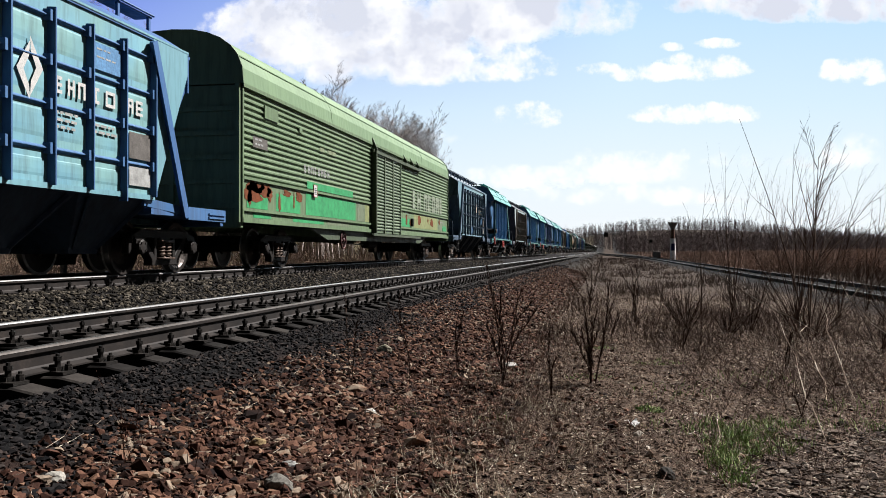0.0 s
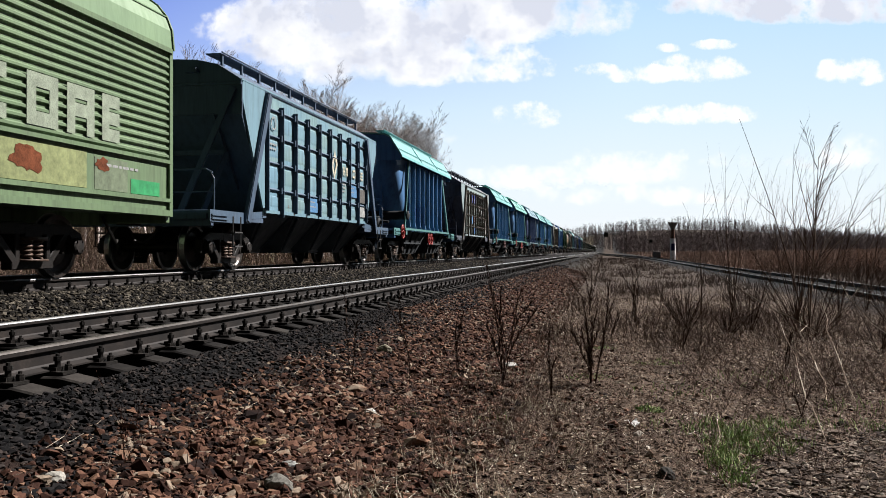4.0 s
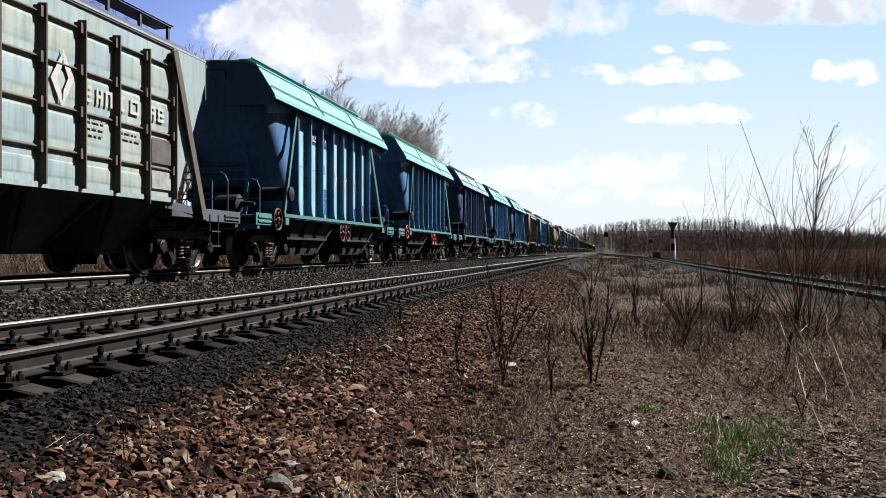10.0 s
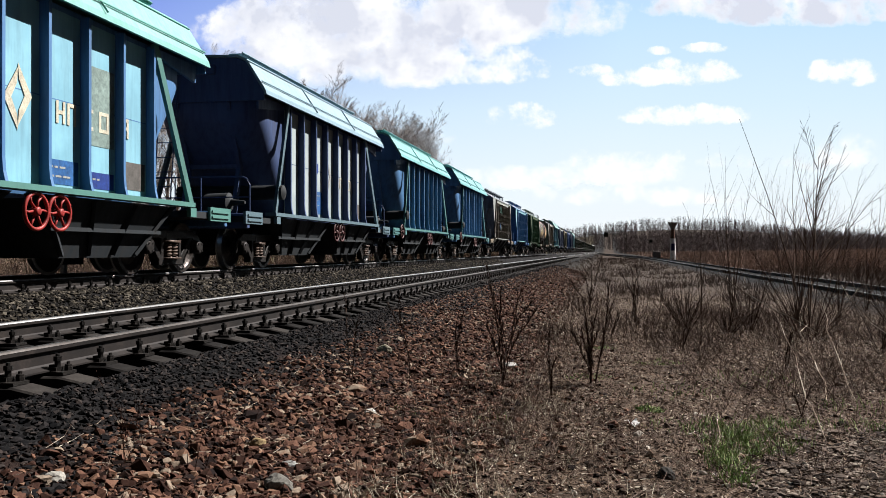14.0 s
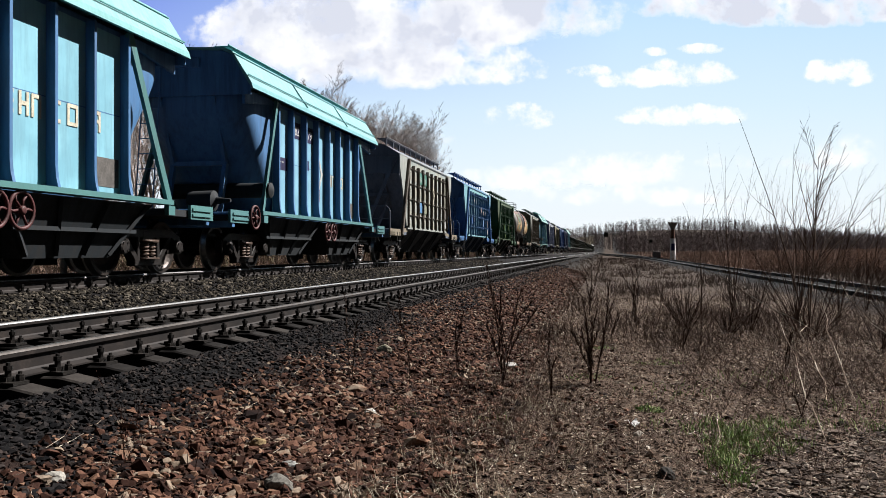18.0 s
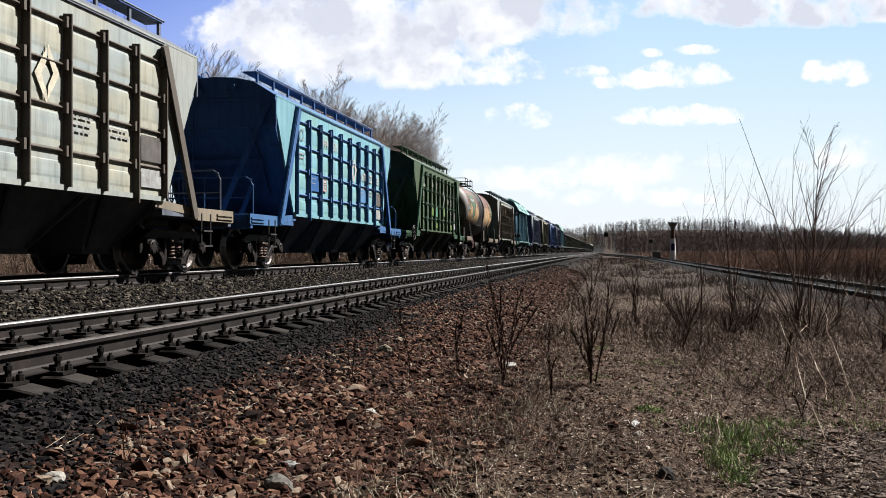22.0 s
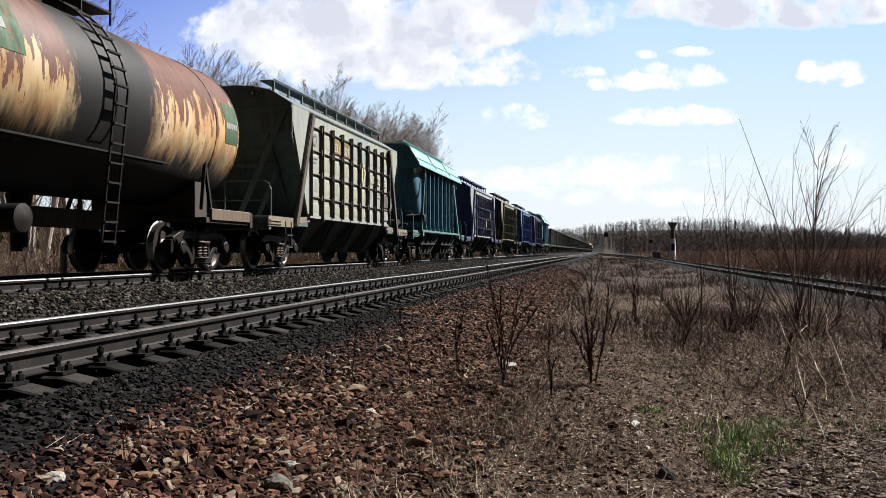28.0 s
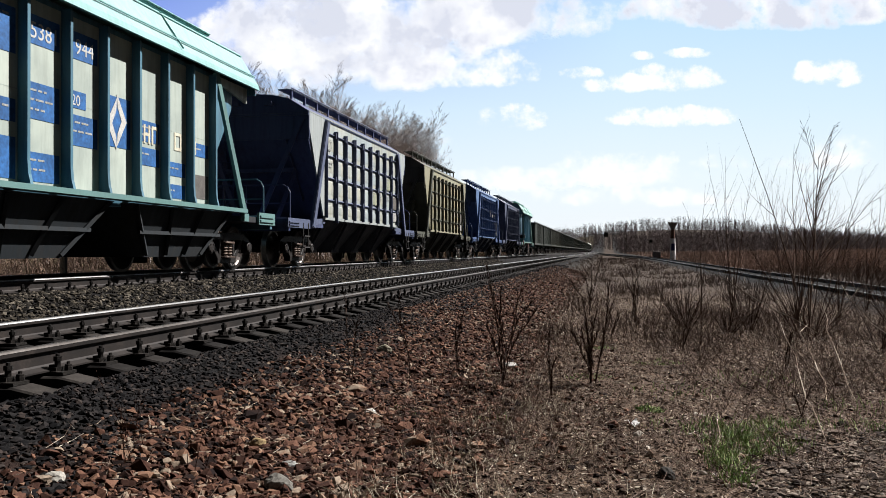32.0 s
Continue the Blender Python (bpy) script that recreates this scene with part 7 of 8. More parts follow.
tuft("dry_tuft", [(-1.15, 4.25, 0.2, 1), (-0.7, 4.6, 0.25, 0.8), (-0.9, 6.3, 0.3, 0.9), (-0.55, 7.4, 0.35, 0.9), (-1.0, 8.8, 0.4, 0.8), (0.1, 4.4, 0.3, 0.5), (1.7, 5.2, 0.3, 0.6), (-0.95, 5.3, 0.3, 0.9), (-0.4, 5.9, 0.4, 0.6)], 110, 0.2, PALESTRAW, "pale dry grass tufts at the edge of the rubble", 83, 0.0022, 0.9)
tuft("green_sprout", [(0.36, 7.75, 0.11, 1), (-0.1, 12.0, 0.2, 0.4), (0.6, 10.8, 0.3, 0.4), (-0.2, 9.3, 0.25, 0.3), (-1.5, 6.6, 0.2, 0.2)], 260, 0.07, GRASS, "small bright green sprouts on the soil", 82, 0.004, 0.8)


def litter(name, n, area, length, r, mat, label, seed, rise=0.15, thin=1.2, r_far=0.0):
    """Straws and twigs strewn on the ground or standing in it."""
    rs = np.random.RandomState(seed)
    pts = sown(rs, n, *area, thin)
    segs = []
    for x, y, z in pts:
        a = rs.uniform(0, 6.28)
        if rise > 1 and noise.noise((x * 0.55, y * 0.3, seed)) < rs.normal(0.12, 0.12):
            continue
        up = abs(rs.normal(rise * 0.7, rise * 0.6))
        L = length * rs.uniform(0.35, 1.2)
        d = Vector((math.cos(a), math.sin(a), up)).normalized()
        p = Vector((x, y, z + 0.006))
        q = p + d * L * 0.55
        e = q + jitter(random, d, 0.25) * L * 0.45
        k = r * rs.uniform(0.6, 1.2) + r_far * y
        segs += [(p, q, k, k * 0.75), (q, e, k * 0.75, k * 0.35)]
    return tagged(new(name, sticks(name, segs, mat, 3)), label, "dry litter", kind="stuff")


random.seed(11)
litter("fallen_straw", 17000, (-1.5, 7.0, 3.4, 26), 0.13, 0.0022, STRAW, "pale straw and twigs strewn over the soil", 91)
litter("rubble_straw", 900, (-2.9, -0.8, 3.4, 16), 0.2, 0.002, STRAW, "few pale straws on the red rubble", 92, 0.3)
litter("dark_twigs", 10000, (-0.9, 7.0, 4.0, 30), 0.2, 0.0024, TWIG, "dark twigs lying in the dry field", 93, 0.4)
litter("standing_stalks", 1700, (-0.8, 6.0, 5.5, 30), 0.24, 0.0024, TWIG, "dead weed stalks standing in the field", 94, 3.0, 1.0)
litter("far_stalks", 5000, (-1.2, 5.6, 12, 120), 0.22, 0.0026, STRAW, "tall dry grass towards the horizon", 95, 3.0, 1.0, 0.00012)
litter("far_dark_stalks", 22000, (-1.0, 5.2, 12, 160), 0.3, 0.0026, TWIG, "dark dead weeds towards the horizon", 96, 3.0, 1.0, 0.00012)


def leaf_litter(n, area, size, mat, label, seed):
    """Dead leaves and chips lying about, each a bent flake."""
    rs = np.random.RandomState(seed)
    p = sown(rs, n, *area, 1.2)
    m = len(p)
    a, L, W = rs.uniform(0, 6.283, m), size * rs.uniform(0.5, 1.5, m), size * rs.uniform(0.3, 0.8, m)
    u, v = np.stack([np.cos(a), np.sin(a), rs.normal(0, 0.35, m)], 1), np.stack([-np.sin(a), np.cos(a), rs.normal(0, 0.35, m)], 1)
    c = p + np.stack([np.zeros(m), np.zeros(m), 0.006 + 0.3 * L], 1)
    q = [c - u * L[:, None], c + v * W[:, None] - (0, 0, 0.003), c + u * L[:, None], c - v * W[:, None] - (0, 0, 0.003)]
    verts = np.stack(q, 1).reshape(-1, 3)
    tri = np.array([[0, 1, 2], [0, 2, 3]])
    faces = (tri[None] + (np.arange(m) * 4)[:, None, None]).reshape(-1, 3)
    tagged(new("leaf_litter", mesh_from("leaf_litter", verts, faces, mat)), label, "leaf litter", kind="stuff")


LEAVES = grainy("dead_leaves", [(0.05, (0.035, 0.024, 0.018)), (0.4, (0.12, 0.082, 0.056)), (0.7, (0.28, 0.195, 0.13)), (0.93, (0.7, 0.6, 0.48))], 6, 0.9, 60, 0, 0.002, island=1.1)
leaf_litter(55000, (-1.3, 6.5, 3.4, 28), 0.014, LEAVES, "brown dead leaves and chips over the soil", 121)
litter("verge_stalks", 4000, (-2.9, -0.9, 32, 260), 0.25, 0.003, TWIG, "dead weeds along the far rubble verge", 97, 3.0, 1.0, 0.00012)
litter("siding_stalks", 7000, (8.8, 18, 24, 200), 0.8, 0.004, TWIG, "dead weeds beyond the siding", 98, 3.0, 1.0, 0.00012)
# ---- thickets, trees and the far forest ----
def thicket(name, n, place, h, r, mat, label, seed, rods=5, twigs=3, lean=0.42):
    """Bushes too many to count: rods with a few side twigs."""
    rs = np.random.RandomState(seed)
    rng = random.Random(seed)
    segs = []
    for k in range(n):
        x, y = place(rs)
        z = ground_z(x, y)
        size = h * rs.uniform(0.55, 1.15) * (1.7 if x > 0.26 * y + 3 and y < 90 else 1.0)
        rad = r * (1 + y / 120.0)
        for j in range(rods):
            d = Vector((rng.gauss(0, lean), rng.gauss(0, lean), 1)).normalized()
            p = Vector((x + rng.gauss(0, 0.25), y + rng.gauss(0, 0.25), z - 0.05))
            L = size * rng.uniform(0.5, 1.0)
            m = p + d * L * 0.5
            e = m + jitter(rng, d, 0.16) * L * 0.5
            segs += [(p, m, rad, rad * 0.75), (m, e, rad * 0.75, rad * 0.3)]
            for t in range(twigs):
                b = p.lerp(m, rng.uniform(0.5, 1)) if t % 2 else m.lerp(e, rng.random())
                segs.append((b, b + jitter(rng, d, 0.55) * L * rng.uniform(0.2, 0.4), rad * 0.5, rad * 0.25))
    return tagged(new(name, sticks(name, segs, mat, 3)), label, "thicket", kind="stuff")


REEDS = grainy("rusty_reeds", [(0.1, (0.19, 0.125, 0.1)), (0.6, (0.36, 0.25, 0.2)), (0.95, (0.5, 0.37, 0.3))], 0.1, 0.95, 10, 0, 0.004, island=0.8, full_tone=True)


def beyond_siding(rs):
    y = 12 * (170 / 12.0) ** rs.uniform(0, 1)
    return 9.0 + (0.02 + 0.32 * rs.uniform(0, 1) ** 1.2) * y * 0.9, y


def reed_field(rs):
    y = 60 * (560 / 60.0) ** rs.uniform(0, 1)
    return rs.uniform(9.0 if y < 150 else max(9.0, siding_x(y) + 4.0), 0.36 * y), y


def behind_train(rs):
    y = 5 * (190 / 5.0) ** rs.uniform(0, 1)
    return rs.uniform(-21, -13.4), y


def wood_edge(rs):
    y = 8 * (220 / 8.0) ** rs.uniform(0, 1)
    return rs.uniform(-48, -21), y


def near_field(rs):
    while True:
        y = 5.2 * (15 / 5.2) ** rs.uniform(0, 1)
        x = rs.uniform(-1.1, 0.33 * y)
        if noise.noise((x * 0.8, y * 0.5, 2.2)) > rs.normal(0.0, 0.2):
            return x, y


def verge(rs):
    y = 4.6 * (15 / 4.6) ** rs.uniform(0, 1)
    return -1.0 + rs.normal(0, 0.35), y


def tangle(rs):
    while True:
        y = rs.uniform(7.5, 19)
        x = rs.uniform(0.06 * y, 0.34 * y)
        if noise.noise((x * 0.7, y * 0.35, 8.2)) + 0.05 * (y - 11.5) > rs.normal(0.0, 0.15):
            return x, y


thicket("dry_sprigs", 1250, near_field, 0.2, 0.0018, TWIG, "small dry brown sprigs in the stony soil", 105, 4, 4, 0.7)
thicket("verge_sprigs", 260, verge, 0.34, 0.002, TWIG, "thin purple-brown sprigs along the rubble's edge", 107, 3, 5, 0.5)
thicket("bramble_tangle", 420, tangle, 0.5, 0.003, TWIG, "low tangle of leafless brambles", 106, 5, 4, 0.85)
thicket("roadside_thicket", 1100, beyond_siding, 1.35, 0.009, BRUSH, "dark leafless thicket beyond the siding", 101, 6, 3)
thicket("reed_field", 3800, reed_field, 1.6, 0.011, REEDS, "rust-brown reeds and scrub in the far field", 102, 6, 1)
thicket("wood_undergrowth", 1300, wood_edge, 3.6, 0.012, BRUSH, "leafless undergrowth at the edge of the wood", 104, 6, 3)
thicket("lineside_brush", 1900, behind_train, 1.7, 0.008, BRUSH, "brown leafless brush behind the train", 103, 6, 3)
rs = np.random.RandomState(7)
segs = []
for k in range(9000):
    x, y = rs.uniform(-16, -11.4), 5 * (90 / 5.0) ** rs.uniform(0, 1)
    p = on_ground(x, y)
    d = Vector((rs.normal(0, 0.4), rs.normal(0, 0.4), 1)).normalized()
    segs.append((p, p + d * rs.uniform(0.1, 0.4), 0.004 + 0.0001 * y, 0.001))
tagged(new("lineside_grass", sticks("lineside_grass", segs, grainy("lineside_grass", [(0.1, (0.09, 0.085, 0.04)), (0.6, (0.2, 0.18, 0.09)), (0.95, (0.3, 0.25, 0.14))], 0.4, 0.9, 20, 0, 0.004, island=0.9))), "dry yellow-green grass behind the train", "grass", kind="stuff")


def bare_tree(seed, height):
    rng = random.Random(seed)
    w = new("bare_tree")
    segs = []
    grow(rng, segs, Vector((0, 0, -0.2)), Vector((rng.gauss(0, 0.05), rng.gauss(0, 0.05), 1)), height * 0.8, height * 0.014, 0, 0, 0.5, 0.04, 0.1, 8)
    part("trunk", sticks("trunk", segs, BARK, 7), None, w)
    spine = [s[0] for s in segs] + [segs[-1][1]]
    crown = []
    for k in range(15):
        t = 0.22 + 0.78 * k / 14
        i = min(7, int(t * 8))
        base = spine[i].lerp(spine[i + 1], t * 8 - i)
        a = k * 2.4 + rng.random()
        d = Vector((math.cos(a) * 0.6, math.sin(a) * 0.6, 1.0)).normalized()
        grow(rng, crown, base, d, height * (0.46 - 0.24 * t) * rng.uniform(0.75, 1.2), height * 0.004 * (1.2 - 0.6 * t), 3, 5, 0.5, 0.07, 0.1, 4, 0.62, 0.2)
    crown = [(p, q, max(r, 0.007), max(s, 0.005)) for p, q, r, s in crown]
    part("crown", sticks("crown", crown, BARK, 3), None, w)
    return tagged(w, "leafless birch-like tree behind the railway", "tree", "bare trees behind the train")


protos = [bare_tree(k, h) for k, h in ((1, 13.0), (2, 14.5), (3, 12.0))]
rng = random.Random(17)
spots = [(-24.5 + rng.gauss(0, 1.4), 57 + 1.4 * k + rng.gauss(0, 0.8), 13.2 + 3.8 * (k / 39.0) ** 1.5 + rng.uniform(-1.2, 1.0)) for k in range(39)]
spots += [(-27 + rng.gauss(0, 2.2), 14 + 1.2 * k + rng.gauss(0, 0.7), 8.6 + 0.1 * k + rng.uniform(-1.0, 1.6)) for k in range(37)]
for k, (x, y, high) in enumerate(spots):
    s = high / (13.0, 14.5, 12.0)[k % 3]
    m = pose(x, y, ground_z(x, y), 0, 0, rng.uniform(0, 360)) @ Matrix.Scale(s, 4)
    if k < 3:
        protos[k].matrix_basis = m
    else:
        copy_thing(protos[k % 3], pose(0, 0, 0)).matrix_basis = m


def far_forest():
    rs = np.random.RandomState(12)
    rng = random.Random(12)
    segs = []
    for k in range(6000):
        y = rs.uniform(430, 1010)
        x = rs.uniform(-0.12 * y - 20, 0.42 * y)
        edge = 450 + 60 * noise.noise((x * 0.01, 2.0, 0)) + (215 if -18 < x < 7 else 40 if x < 30 else 0)
        if y < edge or (-18 < x < 7 and y < 700):
            continue
        z = ground_z(x, y)
        h = rs.uniform(7, 12.5) * (0.8 + 0.35 * noise.noise((x * 0.03, y * 0.02, 4.0)) + 0.25 * (x < 150))
        top = Vector((x + rng.gauss(0, 0.8), y, z + h))
        o = Vector((x, y, z))
        segs.append((o, top, 0.07, 0.03))
        for j in range(32):
            b = o.lerp(top, rng.uniform(0.0, 0.99))
            segs.append((b, b + Vector((rng.gauss(0, 1.2), rng.gauss(0, 1.0), rng.gauss(1.2, 0.6))), 0.055, 0.02))
    tagged(new("far_forest", sticks("far_forest", segs, FOREST, 3)), "grey-brown leafless forest on the horizon", "forest", kind="stuff")


far_forest()


# ---- lineside things far off ----
def concrete_tower():
    """A slim pillar with a flared head and a blue plate."""
    w = new("signal_tower")
    x, y = 9.2, 128.0
    w.matrix_basis = pose(x, y, ground_z(x, y))
    white, grey = plain("white_render", (0.8, 0.8, 0.8), 0.8, 0, 0.1, full_tone=True), plain("grey_concrete", (0.3, 0.29, 0.28), 0.9)
    part("pillar", lathe(bmesh.new(), [(-0.2, 0.42), (3.2, 0.36)], 16, "z"), white, w, "white rendered lower pillar")
    part("neck", lathe(bmesh.new(), [(3.2, 0.31), (4.5, 0.29)], 16, "z"), plain("brick_brown_render", (0.3, 0.2, 0.16), 0.9), w, "brick-brown neck")
    part("head", lathe(bmesh.new(), [(4.5, 0.3), (4.9, 0.38), (5.35, 0.66), (5.5, 0.7), (5.5, 0.6)], 16, "z"), grey, w, "flared concrete head")
    part("plate", bbox(-0.26, 0.26, -0.52, -0.42, 1.5, 2.5, 0.02), plain("blue_plate", (0.03, 0.04, 0.2), 0.5), w, "dark blue plate")
    tagged(w, "slim white concrete tower with flared top and blue plate", "tower")


def gantry():
    w = new("signal_gantry")
    y = 470.0
    w.matrix_basis = pose(0, y, 0)
    m = plain("gantry_steel", (0.1, 0.095, 0.09), 0.7)
    left, right, low, high = -11.4, 9.7, 9.4, 10.7
    for x in (left, right):
        bm = bmesh.new()
        for a, b in ((-0.45, -0.45), (0.45, -0.45), (0.45, 0.45), (-0.45, 0.45)):
            beam(bm, (x + a, b, -1.2), (x + a, b, low + 0.6), 0.2, 0.2)
        for k in range(11):
            beam(bm, (x - 0.45, -0.45, k * 0.95 - 1.0), (x + 0.45, -0.45, k * 0.95 - 0.05), 0.12, 0.12)
        part("lattice_post", bm, m, w)
    bm = bmesh.new()
    for z in (low, high):
        for b in (-0.45, 0.45):
            beam(bm, (left - 0.4, b, z), (right + 0.4, b, z), 0.2, 0.2)
    for k in range(19):
        beam(bm, (left + 1.1 * k, -0.45, low), (left + 1.1 * (k + 1), -0.45, high), 0.12, 0.12)
    part("lattice_beam", bm, m, w)
    part("signal_box", bbox(-1.6, 0.6, -0.8, -0.5, low - 1.4, high - 0.3, 0.05), plain("signal_black", (0.02, 0.02, 0.02), 0.6), w, "black signal head")
    tagged(w, "dark lattice signal gantry spanning the tracks", "gantry")


def cabinet(x, y, sx, sz, label):
    w = new("relay_cabinet")
    w.matrix_basis = pose(x, y, ground_z(x, y))
    m = plain("cabinet_grey", (0.3, 0.3, 0.31), 0.6)
    part("cabinet_body", bbox(-sx, sx, -0.3, 0.3, 0.25, sz, 0.03), m, w)
    part("plinth", bbox(-sx * 0.9, sx * 0.9, -0.25, 0.25, -0.1, 0.25), plain("plinth_concrete", (0.3, 0.3, 0.28), 0.9), w)
    for s in (-1, 1):
        part("door", bbox(min(0.02 * s, s * sx * 0.95), max(0.02 * s, s * sx * 0.95), -0.33, -0.3, 0.32, sz - 0.08, 0.01), m, w)
    tagged(w, label, "cabinet")


def dwarf_signal(x, y):
    w = new("dwarf_signal")
    w.matrix_basis = pose(x, y, ground_z(x, y))
    m = plain("signal_dark", (0.02, 0.02, 0.02), 0.6)
    part("post", lathe(bmesh.new(), [(-0.1, 0.06), (3.0, 0.05)], 8, "z"), plain("post_grey", (0.25, 0.25, 0.25), 0.7), w)
    part("signal_head", bbox(-0.3, 0.3, -0.2, 0.1, 2.8, 3.4, 0.04), m, w)
    tagged(w, "small dark signal on a thin post", "signal")


def marker_post(x, y, h):
    w = part("marker_post", lathe(bmesh.new(), [(-0.3, 0.09), (h, 0.08), (h + 0.04, 0.03)], 10, "z"), plain("whitewashed_concrete", (0.5, 0.47, 0.42), 0.9))
    w.matrix_basis = pose(x, y, ground_z(x, y))
    tagged(w, "pale concrete post in grass behind the train", "post")


concrete_tower()
gantry()
cabinet(9.0, 165.0, 0.7, 1.3, "grey relay cabinet beside the far siding")
dwarf_signal(8.2, 170.0)
marker_post(-12.6, 18.6, 1.5)
# ---- clouds: far sheets of vapour that drift ----
def cloud_material(name, dens, soft, grey=0.0, fine=1.0):
    m, n, l, b = nodes_of(name)
    out = n["Material Output"]
    n.remove(b)
    tc = n.new("ShaderNodeTexCoord")
    oi = n.new("ShaderNodeObjectInfo")
    sep = n.new("ShaderNodeSeparateXYZ")
    l.new(tc.outputs["Generated"], sep.inputs[0])

    def math_(op, a, bb=None, c=None):
        k = N(n, "Math")
        k.operation = op
        for i, v in enumerate((a, bb, c)):
            if v is None:
                continue
            if hasattr(v, "links"):
                l.new(v, k.inputs[i])
            else:
                k.inputs[i].default_value = v
        return k.outputs[0]
    u = math_("MULTIPLY_ADD", sep.outputs[0], 2.0, -1.0)
    v = math_("MULTIPLY_ADD", sep.outputs[1], 2.0, -1.0)
    low = math_("MULTIPLY", math_("MINIMUM", v, 0.0), 1.35)
    high = math_("MAXIMUM", v, 0.0)
    r2 = math_("ADD", math_("MULTIPLY", u, u), math_("ADD", math_("MULTIPLY", low, low), math_("MULTIPLY", high, high)))
    # metres of the sheet, shifted for each cloud
    mp = n.new("ShaderNodeMapping")
    sc = n.new("ShaderNodeVectorMath")
    sc.operation = "MULTIPLY_ADD"
    comb = n.new("ShaderNodeCombineXYZ")
    l.new(oi.outputs["Random"], comb.inputs[0])
    l.new(oi.outputs["Random"], comb.inputs[2])
    sc.inputs[1].default_value = (9000, 0, 9000)
    l.new(comb.outputs[0], sc.inputs[0])
    l.new(tc.outputs["Object"], sc.inputs[2])
    l.new(sc.outputs[0], mp.inputs[0])
    mp.inputs["Scale"].default_value = (0.006, 0.006, 0.011)
    puff = N(n, "TexNoise", Scale=fine, Detail=12.0, Roughness=0.6)
    l.new(mp.outputs[0], puff.inputs["Vector"])
    field = math_("SUBTRACT", math_("MULTIPLY_ADD", puff.outputs[0], 6.0, dens - 3.0), math_("MULTIPLY_ADD", math_("POWER", r2, 4.0), 2.0, math_("MULTIPLY", r2, 1.1)))
    mr = N(n, "MapRange")
    mr.interpolation_type = "SMOOTHSTEP"
    l.new(field, mr.inputs[0])
    mr.inputs[1].default_value, mr.inputs[2].default_value = 0.0, soft
    big = N(n, "TexNoise", Scale=1.0, Detail=4.0, Roughness=0.5)
    l.new(mp.outputs[0], big.inputs["Vector"])
    thick = math_("MULTIPLY", math_("MULTIPLY", field, 0.5), math_("MULTIPLY_ADD", big.outputs[0], 2.4 * grey, -0.65 * grey))
    col = ramp(n, l, thick, [(0.08, (1.0, 1.0, 1.0)), (0.3, (0.93, 0.94, 0.965)), (0.6, (0.8, 0.82, 0.89)), (0.95, (0.66, 0.69, 0.79))])
    em = n.new("ShaderNodeEmission")
    l.new(col, em.inputs[0])
    em.inputs[1].default_value = 1.05 * GLOW
    tr = n.new("ShaderNodeBsdfTransparent")
    mx = n.new("ShaderNodeMixShader")
    l.new(mr.outputs[0], mx.inputs[0])
    l.new(tr.outputs[0], mx.inputs[1])
    l.new(em.outputs[0], mx.inputs[2])
    l.new(mx.outputs[0], out.inputs[0])
    return m


CUMULUS, WISP = cloud_material("cumulus", 0.95, 1.35, 0.45, 1.75), cloud_material("thin_cloud", 0.85, 1.9, 0.0, 1.5)
GREAT = cloud_material("great_cumulus", 1.15, 1.25, 2.4, 1.05)
FAR = 2600.0
CAM_M = look(EYE, EYE + AHEAD)
CLOUDS = []
# bearing across and above the axis (in 1/1000 of the distance), half width, half height, drift across and up, thin
for bx, bz, hw, hh, dx, dz, thin in (
        (-85, 262, 190, 66, -24, -6, 0), (-70, 222, 115, 45, -20, -6, 0), (-175, 250, 95, 45, -20, -6, 0), (95, 272, 125, 42, -26, -2, 0), (55, 215, 75, 30, -20, -6, 0),
        (99, 151, 44, 17, -17, -3, 0), (236, 200, 44, 12, -32, -12, 0), (296, 206, 54, 18, -32, -12, 0), (316, 234, 28, 7, -35, -11, 0), (264, 231, 16, 6, -34, -10, 0),
        (430, 280, 150, 26, -64, -8, 0), (290, 153, 76, 14, -26, -3, 0), (475, 202, 42, 18, -30, -2, 0), (205, 93, 105, 24, -12, -3, 1), (90, 80, 80, 17, -9, -2, 1),
        (330, 99, 38, 12, -12, -2, 1), (455, 108, 75, 24, -10, -2, 1), (-10, 126, 30, 10, -8, -2, 1), (178, 205, 26, 9, -20, -5, 0), (205, 60, 170, 14, -6, -1, 1)):
    me = bpy.data.meshes.new("cloud")
    a, b = hw * FAR / 1000 * 1.35, hh * FAR / 1000 * 1.45
    me.from_pydata([(-a, -b, 0), (a, -b, 0), (a, b, 0), (-a, b, 0)], [], [(0, 1, 2, 3)])
    me.materials.append(WISP if thin else (GREAT if hw > 90 else CUMULUS))
    c = tagged(new("cloud", me), "thin pale cloud low over the horizon" if thin else "white fair-weather cumulus cloud", "cloud", "drifting clouds", "structure")
    far = FAR + len(CLOUDS) * 12
    def at(x, z):
        return CAM_M @ Matrix.Translation((x * far / 1000, z * far / 1000, -far))
    c.matrix_basis = at(bx, bz)
    CLOUDS.append((c, [(0.0, at(bx, bz)), (SECONDS, at(bx + dx, bz + dz))]))


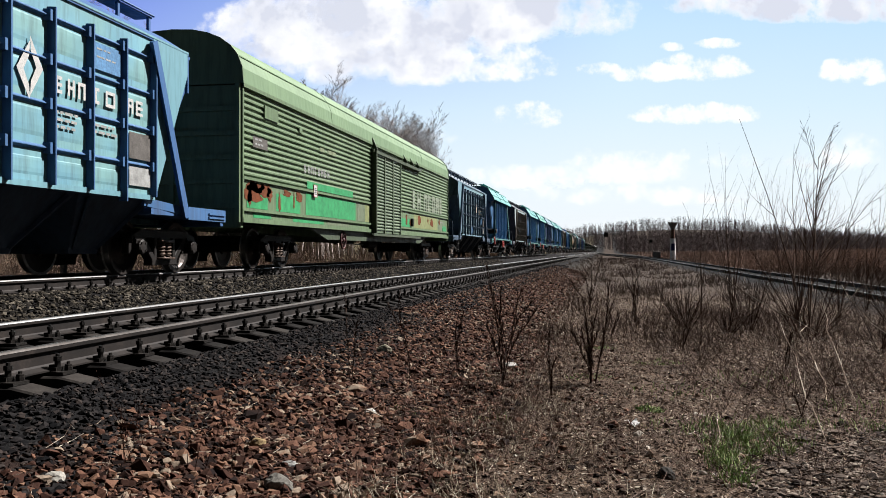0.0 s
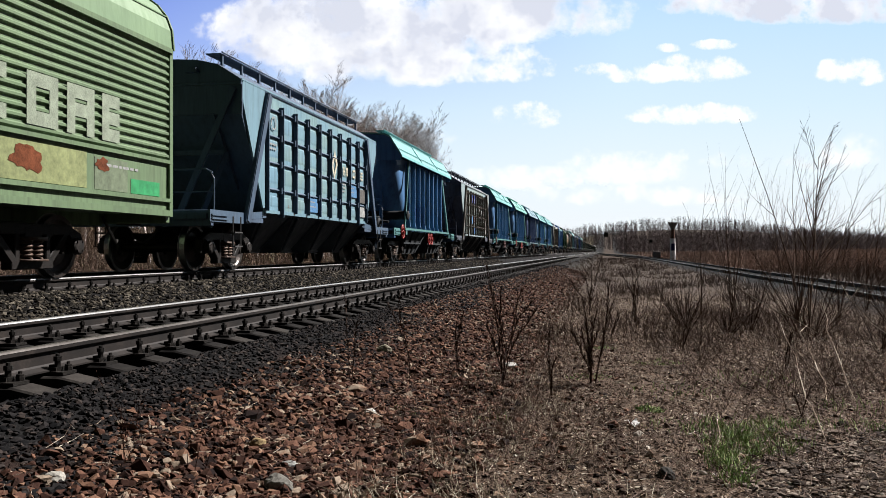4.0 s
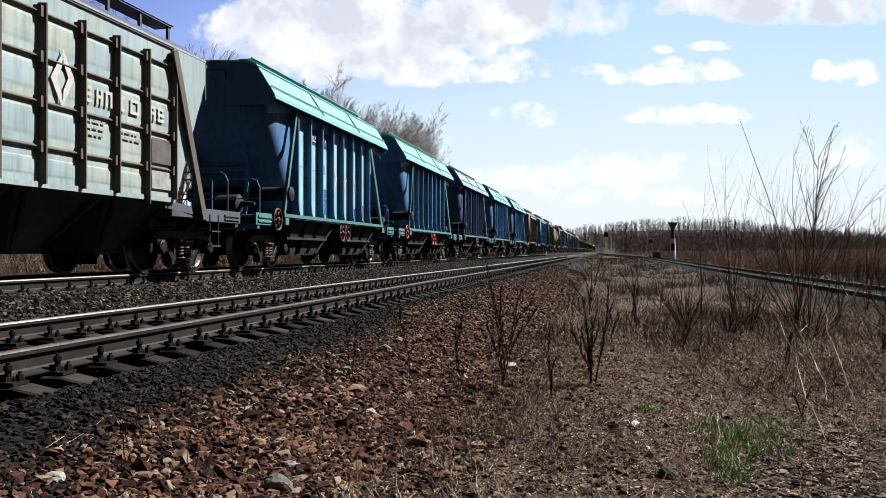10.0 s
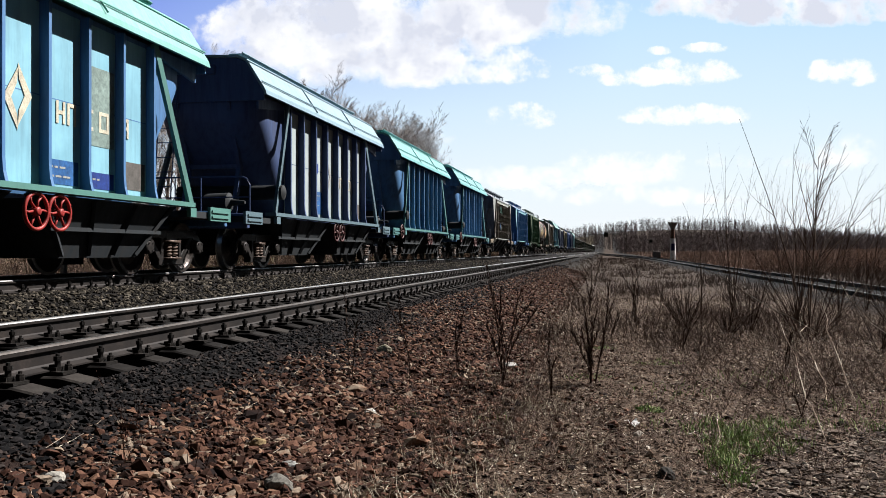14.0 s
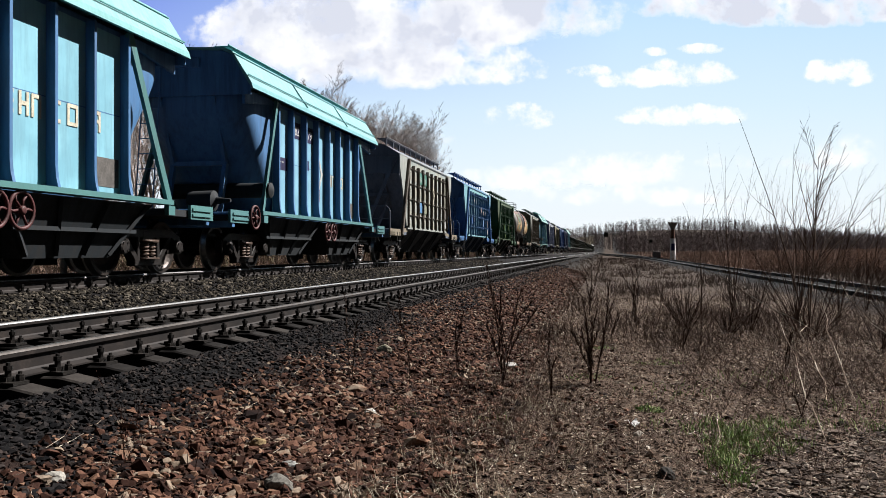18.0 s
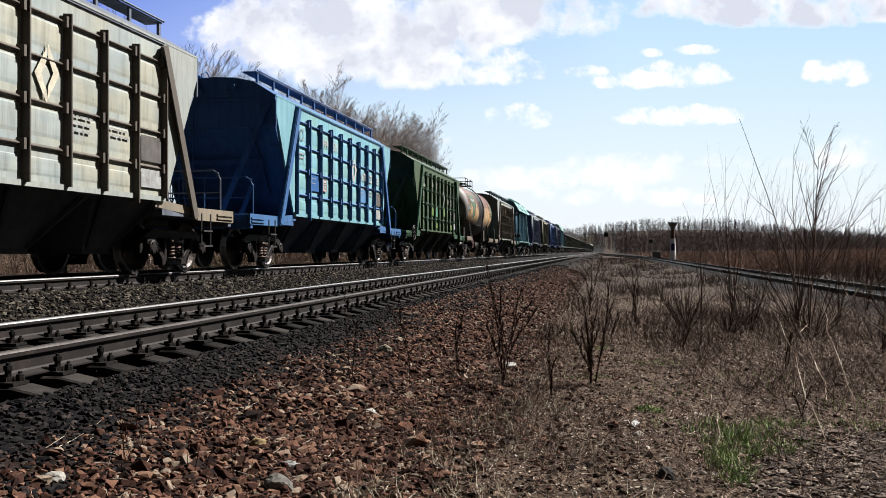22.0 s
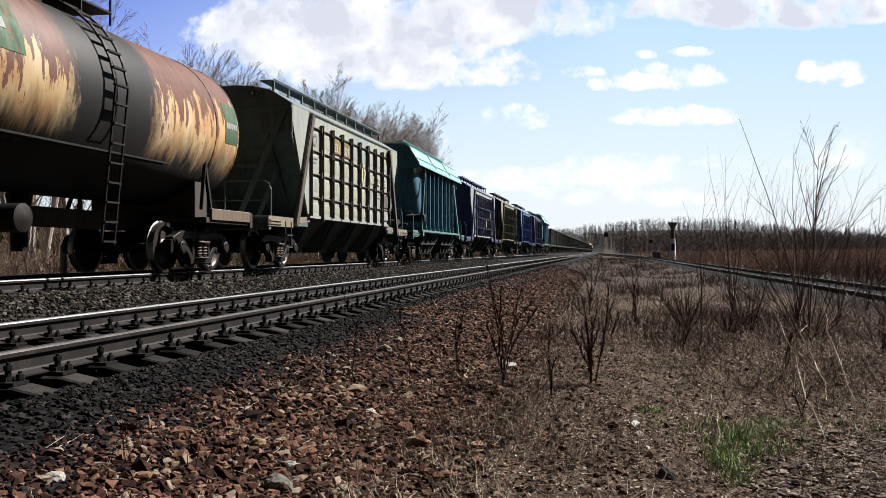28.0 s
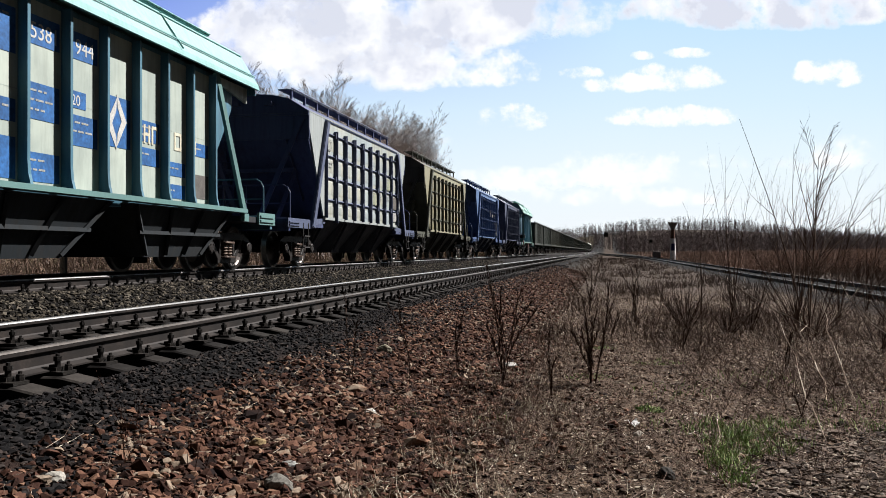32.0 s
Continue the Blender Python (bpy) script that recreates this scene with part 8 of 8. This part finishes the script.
# ---- the open sky behind the clouds: a plain far backdrop ----
def sky_backdrop():
    m, n, l, b = nodes_of("open_sky")
    out = n["Material Output"]
    n.remove(b)
    tc = n.new("ShaderNodeTexCoord")
    sep = n.new("ShaderNodeSeparateXYZ")
    l.new(tc.outputs["Generated"], sep.inputs[0])
    left = ramp(n, l, sep.outputs[1], [(0.1, (0.84, 0.88, 0.91)), (0.27, (0.76, 0.86, 0.95)), (0.47, (0.57, 0.73, 0.95)), (0.65, (0.27, 0.38, 0.85)), (0.8, (0.18, 0.27, 0.77))])
    right = ramp(n, l, sep.outputs[1], [(0.1, (0.87, 0.9, 0.93)), (0.3, (0.8, 0.9, 0.96)), (0.5, (0.66, 0.83, 0.96)), (0.7, (0.55, 0.76, 0.96)), (0.85, (0.46, 0.68, 0.96))])
    em = n.new("ShaderNodeEmission")
    l.new(mix(n, l, ramp(n, l, sep.outputs[0], [(0.2, (0, 0, 0)), (0.65, (1, 1, 1))]), left, right), em.inputs[0])
    em.inputs[1].default_value = GLOW
    l.new(em.outputs[0], out.inputs[0])
    me = bpy.data.meshes.new("sky_backdrop")
    a, b0, b1 = 2400.0, -160.0, 1350.0
    me.from_pydata([(-a, b0, 0), (a, b0, 0), (a, b1, 0), (-a, b1, 0)], [], [(0, 1, 2, 3)])
    me.materials.append(m)
    ob = tagged(new("sky_backdrop", me), "pale blue spring sky fading to white at the horizon", "sky", kind="structure")
    ob.matrix_basis = CAM_M @ Matrix.Translation((0, 0, -3500))


sky_backdrop()


# ---- motion ----
def motions():
    """The whole train rolls towards the eye at an even speed; its wheel sets turn with it. The clouds drift."""
    for w, mid in WAGONS:
        walk(w, [(0.0, pose(TRAIN_X, mid, 0)), (SECONDS, pose(TRAIN_X, mid - SPEED * SECONDS, 0))])
        for curve in w.animation_data.action.layers[0].strips[0].channelbag(w.animation_data.action_slot).fcurves:
            for key in curve.keyframe_points:
                key.interpolation = "LINEAR"
    turning = {}
    for w, mid in WAGONS:
        for o in w.children:
            if o.name.split(".")[0] != "wheel_set":
                continue
            place = round(o.location.y, 3)
            if place in turning:
                o.rotation_mode = "QUATERNION"
                o.animation_data_create()
                o.animation_data.action = turning[place].animation_data.action
                o.animation_data.action_slot = turning[place].animation_data.action_slot
            else:
                rows = [(k / 15.0, pose(0, o.location.y, WHEEL_R, math.degrees(SPEED * k / 15.0 / WHEEL_R))) for k in range(481)]
                walk(o, rows)
                turning[place] = o
    for c, rows in CLOUDS:
        walk(c, rows)


motions()
